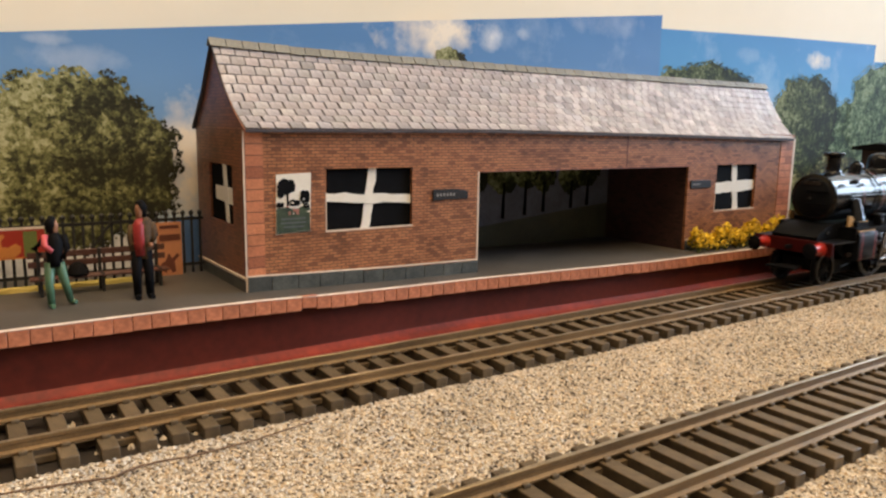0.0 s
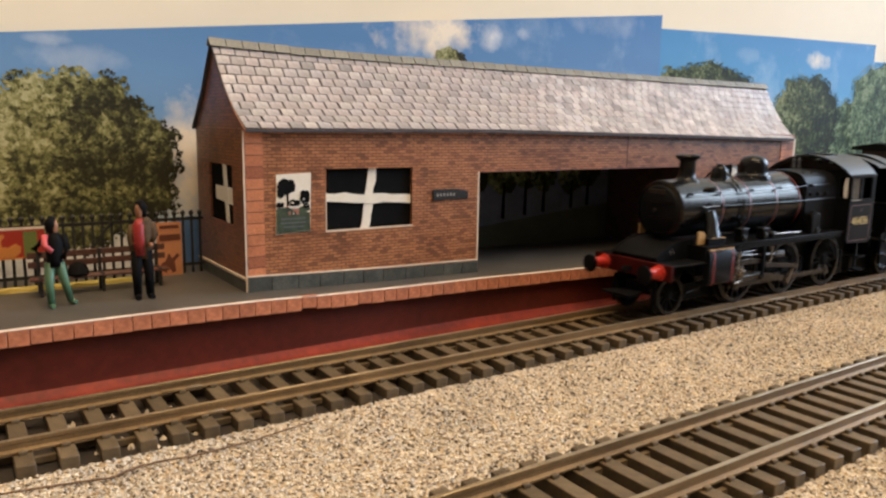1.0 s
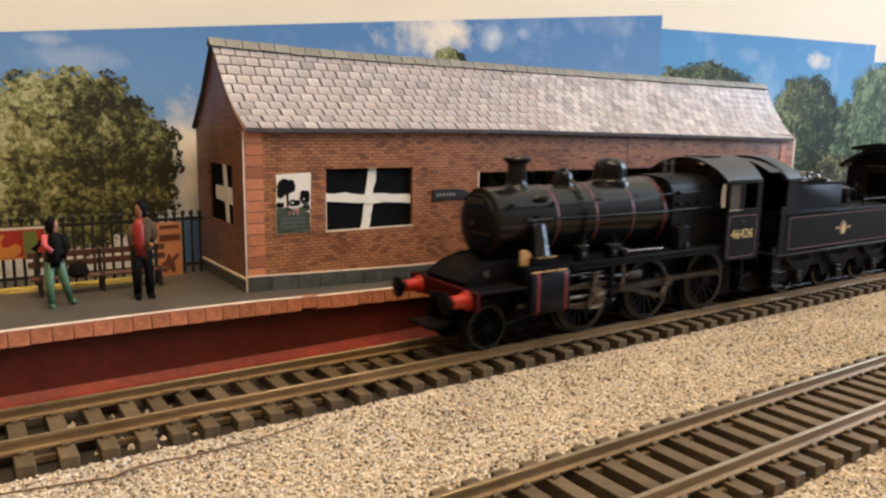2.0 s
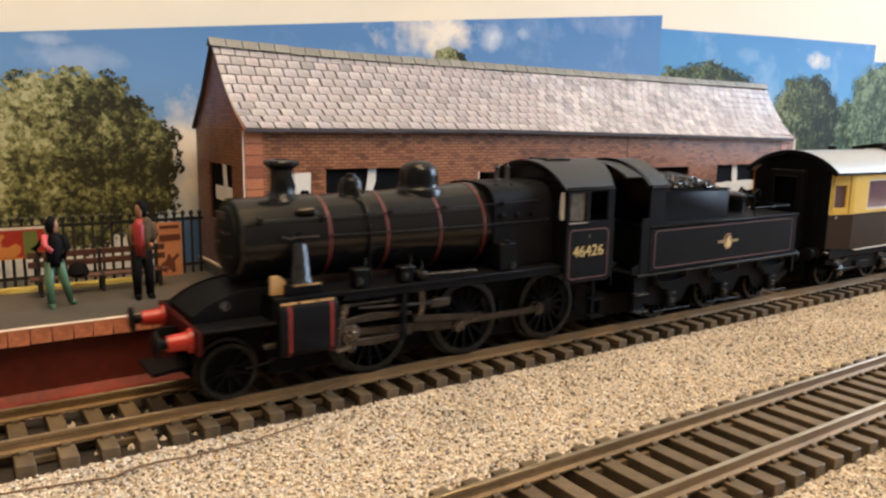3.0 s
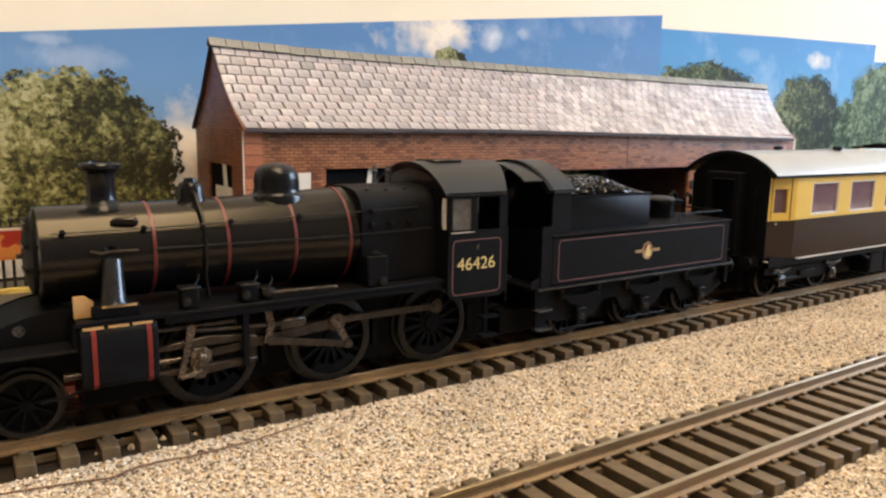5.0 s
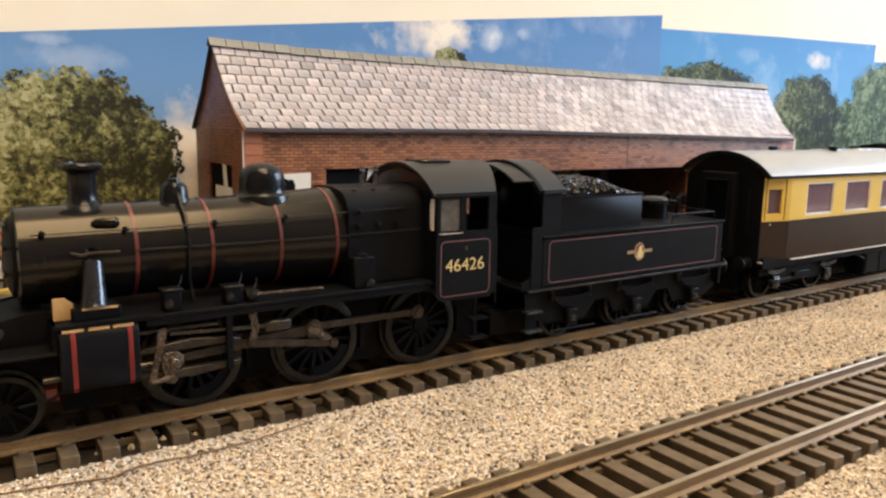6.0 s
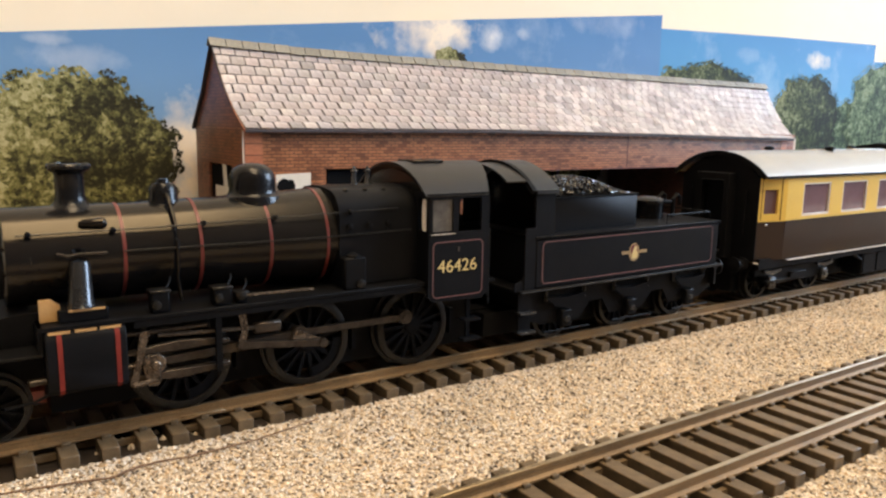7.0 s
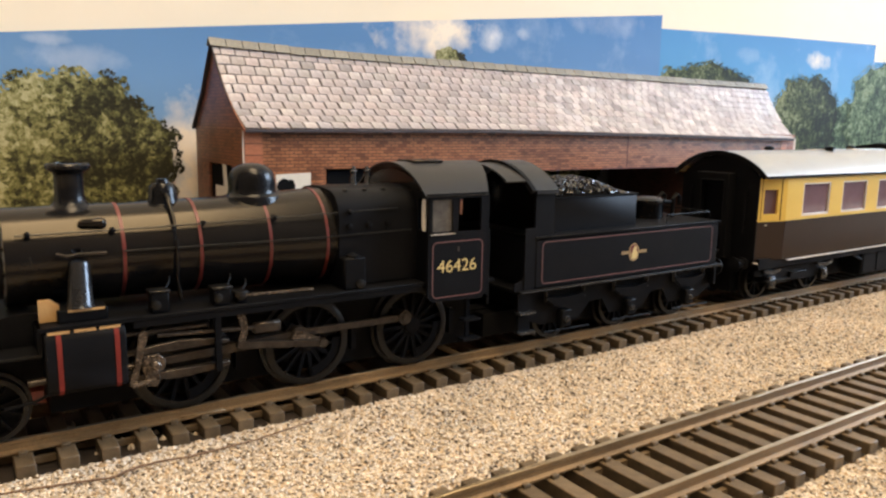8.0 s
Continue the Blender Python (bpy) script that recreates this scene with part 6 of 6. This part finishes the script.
    part("tank_rail", tube([(113.2, -15.6, 31), (113.2, -15.6, 33.6), (133.2, -15.6, 33.6), (133.8, -15.6, 31)], 0.25, 8), T_FRAME, te, "low rail along the tank top")
    part("tank_rail", tube([(133.2, -15.6, 33.6), (133.2, 15.6, 33.6)], 0.25, 8), T_FRAME, te, "low rail along the tank top")
    for y in (-3.0, 3.0):
        part("vent_pipe", tube([(131, y, 30.6), (131, y, 36.5), (132.5, y, 38.0), (134.2, y, 37.0), (134.2, y, 34.5)], 0.7, 10), T_FRAME, te)
    # underframe
    for s in (-1, 1):
        part("side_frame", prism("y", [(60, 16), (60, 8), (66, 6), (80, 6), (84, 10.5), (89, 10.5), (92, 6), (106, 6), (110, 10.5), (115, 10.5), (118, 6), (132, 6), (138, 9), (138, 16)], s * 13.8 - 0.3, s * 13.8 + 0.3), T_FRAME, te)
        for x in (73.6, 99.6, 126.0):
            ab = part("axlebox", box(x - 1.9, x + 1.9, s * 15.0 - 1.2, s * 15.0 + 1.2, 4.8, 9.6), T_FRAME, te, "axlebox below a leaf spring", bevel=0.35)
            part("axle_cap", lathe("y", (x, s * 16.2, 7.0), [(0, 1.1), (s * 0.4, 0.9), (s * 0.5, 0.3)], 12), T_PIPE, ab)
            part("leaf_spring", prism("y", [(x - 7, 13.0), (x - 4, 11.0), (x, 10.2), (x + 4, 11.0), (x + 7, 13.0), (x + 7, 14.0), (x + 3.5, 13.4), (x, 13.2), (x - 3.5, 13.4), (x - 7, 14.0)], s * 15.0 - 0.7, s * 15.0 + 0.7), T_FRAME, ab)
            for d in (-7, 7):
                part("spring_hanger", tube([(x + d, s * 15.0, 16), (x + d, s * 15.0, 12.4)], 0.5, 8), T_TYRE, ab)
            wheel("tender_wheel", te, x, 7.1, 7.05, s, 12, "black spoked tender wheel", "small")
            part("brake_rod", tube([(x - 8, s * 15.6, 4.2), (x + 9, s * 15.6, 4.0)], 0.22, 6), T_FRAME, te)
            part("brake_hanger", box(x + 7.8, x + 8.8, s * 9 - 0.6, s * 9 + 0.6, 4, 14), T_FRAME, te)
    for x in (73.6, 99.6, 126.0):
        part("axle", tube([(x, -14, 7.1), (x, 14, 7.1)], 1.1, 10), T_FRAME, te)
    part("drag_beam", box(137.2, 138.4, -16, 16, 10, 17), T_FRAME, te, bevel=0.1)
    for s in (-1, 1):
        part("buffer", lathe("x", (138.4, s * 11.5, 14.5), [(0, 2.4), (0.6, 2.2), (0.8, 1.5), (5.2, 1.3), (5.3, 2.7), (5.9, 2.7), (6.1, 1.4)], 16), T_FRAME, te)
    part("well_tank", box(64, 134, -10, 10, 9, 16.0), T_FRAME, te)
    # added block that keeps the space under the tender dark
    part("brake_pull", box(52, 137, -6.6, 6.6, 2.6, 9.0), T_FRAME, te)
    part("drawbar", box(44, 62, -2.5, 2.5, 8.5, 9.5), T_FRAME, te)
    return te


def build_coach():
    co = root("passenger_coach", 275, 0, 0, "brown and cream model railway coach with a pale roof", "coach")
    xa, xb, xt = 159.0, 394.0, 171.2
    wins = []
    x = 180.9
    while x < 375:
        wins.append((x, x + 17.3))
        x += 25.5
    for s in (-1, 1):
        y0, y1 = sorted((s * 17.1, s * 18.0))
        side = part("upper_side", panel("y", y0, y1, (xt, xb), (28.6, 43.2), [(a, b, 29.8, 41.2) for a, b in wins]), C_YELLOW, co, "cream-yellow upper side with large windows")
        part("lower_side", prism("x", [(s * 17.1, 15.4), (s * 17.6, 15.4), (s * 18.05, 20), (s * 18.05, 28.55), (s * 17.1, 28.55)], xt, xb), C_BROWN, co, "brown lower side")
        part("waist_line", box(xt, xb, min(s * 18.05, s * 18.2), max(s * 18.05, s * 18.2), 28.2, 28.7), C_BROWN, side)
        for a, b in wins:
            wn = part("window_frame", panel("y", min(s * 17.2, s * 17.9), max(s * 17.2, s * 17.9), (a + 0.01, b - 0.01), (29.81, 41.19), [(a + 0.6, b - 0.6, 30.5, 40.7)]), C_FRAME, side, "pale window frame")
            part("pane", box(a + 0.7, b - 0.7, min(s * 17.25, s * 17.4), max(s * 17.25, s * 17.4), 30.5, 40.7), C_GLASS, wn, "window pane with a purple-grey reflection put into its colour")
        # tapered end bay with its door
        def taper(t, off=0.0):
            return s * (15.4 + (18.0 - 15.4) * t + off)
        for name, z0, z1, mat in (("door_bay", 28.6, 43.2, C_YELLOW), ("door_bay_lower", 15.4, 28.55, C_BROWN)):
            bm = bmesh.new()
            if name == "door_bay":
                # sill, head and the two jambs round the door light
                for t0, t1, za, zb in ((0, 1, z0, 31.2), (0, 1, 39.4, z1), (0, 0.2, 31.2, 39.4), (0.68, 1, 31.2, 39.4)):
                    xx0, xx1 = xa + (xt - xa) * t0, xa + (xt - xa) * t1
                    prism("z", [(xx0, taper(t0)), (xx1, taper(t1)), (xx1, taper(t1, -0.8)), (xx0, taper(t0, -0.8))], za, zb, bm)
            else:
                prism("z", [(xa, taper(0)), (xt, taper(1)), (xt, taper(1, -0.8)), (xa, taper(0, -0.8))], z0, z1, bm)
            d = part(name, bm, mat, co, "tapered end bay with a narrow door")
            if name == "door_bay":
                part("door_line", prism("z", [(xa + 1.2, taper(0.1, 0.05)), (xa + 1.5, taper(0.125, 0.05)), (xa + 1.5, taper(0.125, -0.02)), (xa + 1.2, taper(0.1, -0.02))], 29, 43), C_BROWN, d)
                part("door_line", prism("z", [(xa + 9.6, taper(0.79, 0.05)), (xa + 10.0, taper(0.82, 0.05)), (xa + 10.0, taper(0.82, -0.02)), (xa + 9.6, taper(0.79, -0.02))], 29, 43), C_BROWN, d)
                part("door_light", prism("z", [(xa + 2.44, taper(0.2, -0.6)), (xa + 8.3, taper(0.68, -0.6)), (xa + 8.3, taper(0.68, -0.7)), (xa + 2.44, taper(0.2, -0.7))], 31.2, 39.4), C_INNER, d, "dark narrow door window")
                part("door_handle", lathe("y", (xa + 3.6, taper(0.24), 27.6), [(0, 0.4), (s * 0.6, 0.4), (s * 0.8, 0.2)], 8), T_BRIGHT, d)
    end_out = [(-15.4, 15.4), (15.4, 15.4), (15.4, 43.2), (12, 46.4), (7, 49.4), (0, 50.8), (-7, 49.4), (-12, 46.4), (-15.4, 43.2)]
    end = part("coach_end", prism("x", [(u * 1.004, v) for u, v in end_out], xa - 0.12, xa + 0.8), T_FRAME, co, "black coach end with gangway")
    gw = part("gangway", panel("x", xa - 4.0, xa, (-6.5, 6.5), (15.8, 44.5), [(-4.6, 4.6, 17.5, 42.0)]), T_FRAME, end, "dark corridor connection", bevel=0.2)
    part("gangway_door", box(xa - 0.3, xa - 0.02, -4.6, 4.6, 17.5, 42.0), T_FRAME, gw)
    for s in (-1, 1):
        part("end_handrail", tube([(xa - 0.2, s * 11, 24), (xa - 1.0, s * 11, 25), (xa - 1.0, s * 11, 38), (xa - 0.2, s * 11, 39)], 0.3, 8), T_FRAME, end)
        part("end_buffer", lathe("x", (xa, s * 11.5, 14.0), [(0, 2.2), (-0.6, 2.0), (-0.8, 1.4), (-4.8, 1.2), (-4.9, 2.6), (-5.4, 2.6), (-5.6, 1.4)], 16), T_FRAME, end)
    part("coach_end", prism("x", end_out, xb - 0.8, xb), T_FRAME, co)
    roof = part("roof", shell_roof(xa - 1.0, xb + 1.2, 18.7, 44.1, 51.8, 0.7, 28), C_ROOF, co, "smooth pale grey roof")
    part("roof_end_trim", shell_roof(xa - 1.6, xa - 1.0, 18.8, 44.0, 51.9, 1.6, 28), T_FRAME, roof, "black arched edge of the roof")
    part("rain_strip", box(xa - 0.6, xb, -18.7, -18.1, 43.2, 44.1), T_FRAME, roof)
    for k in range(7):
        x = 192 + k * 29
        part("roof_vent", lathe("z", (x, -3.5 if k % 2 else 3.5, 50.6), [(0, 1.5), (1.4, 1.3), (1.6, 1.9), (2.4, 1.7), (2.7, 0.4)], 12), T_FRAME, roof)
    for x in (214, 243):
        part("roof_panel", box(x, x + 22, -2.0, 2.0, 51.3, 52.1), T_BRIGHT, roof, "flat bright strip on the roof", bevel=0.1)
    part("coach_floor", box(xa + 1, xb - 1, -17, 17, 14.8, 16.0), T_FRAME, co)
    # added panel so that the coach windows do not look black
    part("inner_wall", box(xa + 6, xb - 4, -12.0, -11.4, 16, 44), C_BACKING, co, "added purple-brown panel that tones the windows")
    for k in range(9):
        part("seat", box(186 + k * 25.9 - 3.2, 186 + k * 25.9 + 1.2, -16.5, -12.2, 16, 33), C_INNER, co, bevel=0.4)
    # underframe
    for s in (-1, 1):
        part("sole_bar", box(xa + 1, xb - 1, s * 16.4 - 0.5, s * 16.4 + 0.5, 12.4, 15.3), T_FRAME, co)
        # pale strips paint the glints on the black footboard and step edges
        part("foot_board", box(xt + 4, xb - 20, s * 17.6 - 0.6, s * 17.6 + 0.6, 14.65, 14.95), C_FRAME, co, "pale strip that paints the glint along the footboard")
        part("end_step", box(xa, xt - 2, s * 15.9 - 0.7, s * 15.9 + 0.7, 14.5, 14.8), C_FRAME, co)
        part("truss_rod", tube([(222, s * 15, 13), (240, s * 15, 6), (310, s * 15, 6), (328, s * 15, 13)], 0.6, 8), T_FRAME, co)
    for bx in (187.0, 364.0):
        for s in (-1, 1):
            bo = part("bogie", prism("y", [(bx - 25, 9.5), (bx - 21, 9.5), (bx - 12, 6.0), (bx + 12, 6.0), (bx + 21, 9.5), (bx + 25, 9.5), (bx + 25, 11.4), (bx - 25, 11.4)], s * 14.0 - 0.5, s * 14.0 + 0.5), T_FRAME, co, "black four-wheeled bogie side")
            for d in (-16.5, 16.5):
                part("axlebox", box(bx + d - 1.8, bx + d + 1.8, s * 15.0 - 1.1, s * 15.0 + 1.1, 4.6, 9.0), T_SHINY, bo, bevel=0.3)
                # caps and springs are lighter to paint in their glints
                part("axle_cap", lathe("y", (bx + d, s * 16.1, 6.9), [(0, 1.2), (s * 0.5, 1.0), (s * 0.6, 0.3)], 12), T_STEEL_GLINT, bo)
                part("spring", prism("y", [(bx + d - 5, 10.6), (bx + d, 9.4), (bx + d + 5, 10.6), (bx + d + 5, 11.6), (bx + d, 11.0), (bx + d - 5, 11.6)], s * 15.2 - 0.6, s * 15.2 + 0.6), T_STEEL_GLINT, bo, "leaf spring in lighter steel that paints its glints")
                wheel("coach_wheel", co, bx + d, 6.9, 6.85, s, 10, "black coach wheel", "small")
            part("bogie_step", box(bx - 22, bx - 8, s * 16.6 - 0.8, s * 16.6 + 0.8, 7.6, 8.0), T_TYRE, bo, "step edge in dull steel")
            part("bogie_bolster", box(bx - 5, bx + 5, s * 14.9 - 0.6, s * 14.9 + 0.6, 6.4, 9.4), T_FRAME, bo, bevel=0.3)
        for d in (-16.5, 16.5):
            part("axle", tube([(bx + d, -14, 6.9), (bx + d, 14, 6.9)], 1.0, 10), T_FRAME, co)
    part("centre_frame", box(160, 390, -6.5, 6.5, 2.8, 14.7), T_FRAME, co)
    bb = part("battery_box", box(230, 262, -15.6, -8, 3.6, 12.6), T_FRAME, co, "dark equipment box below the floor", bevel=0.3)
    for k in range(3):
        part("box_door", box(231 + k * 10.4, 240 + k * 10.4, -15.9, -15.6, 4.4, 11.8), T_FRAME, bb, bevel=0.1)
    return co


loco = build_loco()
rods = build_rods(loco)
tender = build_tender()
coach = build_coach()

# ---- how the train rolls in and stops ----
STOP_X = 65.43
RUN = [(0.0, 277.0), (0.5, 227.6), (1.0, 186.4), (1.5, 150.1), (1.7, 135.4), (2.8, 55.6), (3.0, 43.8), (3.5, 20.6), (4.0, 12.5), (4.5, 8.15), (6.0, 2.35), (6.5, 0.8), (7.0, 0.1), (7.4, 0.0), (8.0, 0.0)]


def run(t):
    """How far the train still has to go at t seconds: a smooth curve that never turns back."""
    n = len(RUN)
    h = [RUN[i + 1][0] - RUN[i][0] for i in range(n - 1)]
    d = [(RUN[i + 1][1] - RUN[i][1]) / h[i] for i in range(n - 1)]
    m = [d[0] - (d[1] - d[0]) * 0.5]
    for i in range(1, n - 1):
        a, b = 2 * h[i] + h[i - 1], h[i] + 2 * h[i - 1]
        m.append(0.0 if d[i - 1] * d[i] <= 0 else (a + b) / (a / d[i - 1] + b / d[i]))
    m.append(0.0)
    i = max(k for k in range(n - 1) if RUN[k][0] <= t + 1e-9)
    u = min(1.0, (t - RUN[i][0]) / h[i])
    return (RUN[i][1] * (1 + 2 * u) * (1 - u) ** 2 + m[i] * h[i] * u * (1 - u) ** 2 + RUN[i + 1][1] * u * u * (3 - 2 * u) + m[i + 1] * h[i] * u * u * (u - 1))


def crank_angle(t):
    return radians(139.6) - run(t) / 7.85


def motions():
    times = [i / 15 for i in range(121)]
    for thing_ob, x in ((loco, 0.0), (tender, 98.0), (coach, 275.0)):
        walk(thing_ob, [(t, pose((STOP_X + run(t) + x) * MM, 0, 0)) for t in times])
    for ob, at, roll in KEYED:
        x, y, z = at * MM
        if roll == "drive":
            walk(ob, [(t, pose(x, y, z, 0, -math.degrees(crank_angle(t)) + (90 if at.y > 0 else 0), 0)) for t in times])
        else:
            walk(ob, [(t, pose(x, y, z, 0, math.degrees(run(t) / 7.0), 0)) for t in times])
    for ob, kind, s, ph in rods:
        rows = []
        y = ORG[ob].y * MM
        for t in times:
            a = crank_angle(t) - ph
            px, pz = CRANK * math.cos(a), CRANK * math.sin(a)
            lean = math.asin((DRIVE_R + pz - 12.2) / ROD_L)
            if kind == "couple":
                rows.append((t, pose(px * MM, y, (DRIVE_R + pz) * MM)))
            elif kind == "connect":
                rows.append((t, pose(px * MM, y, (DRIVE_R + pz) * MM, 0, -math.degrees(lean), 0)))
            elif kind == "cross":
                rows.append((t, pose((px - ROD_L * math.cos(lean)) * MM, y, 12.2 * MM)))
            else:
                ex, ez = px + 5.5 * math.cos(a + 3.45), DRIVE_R + pz + 5.5 * math.sin(a + 3.45)
                if kind == "return":
                    rows.append((t, pose(px * MM, y, (DRIVE_R + pz) * MM, 0, -math.degrees(a + 3.45), 0)))
                else:
                    rows.append((t, pose(ex * MM, y, ez * MM, 0, -math.degrees(math.asin(max(-1, min(1, (ez - 13.4) / 18.6)))), 0)))
        walk(ob, rows)


motions()
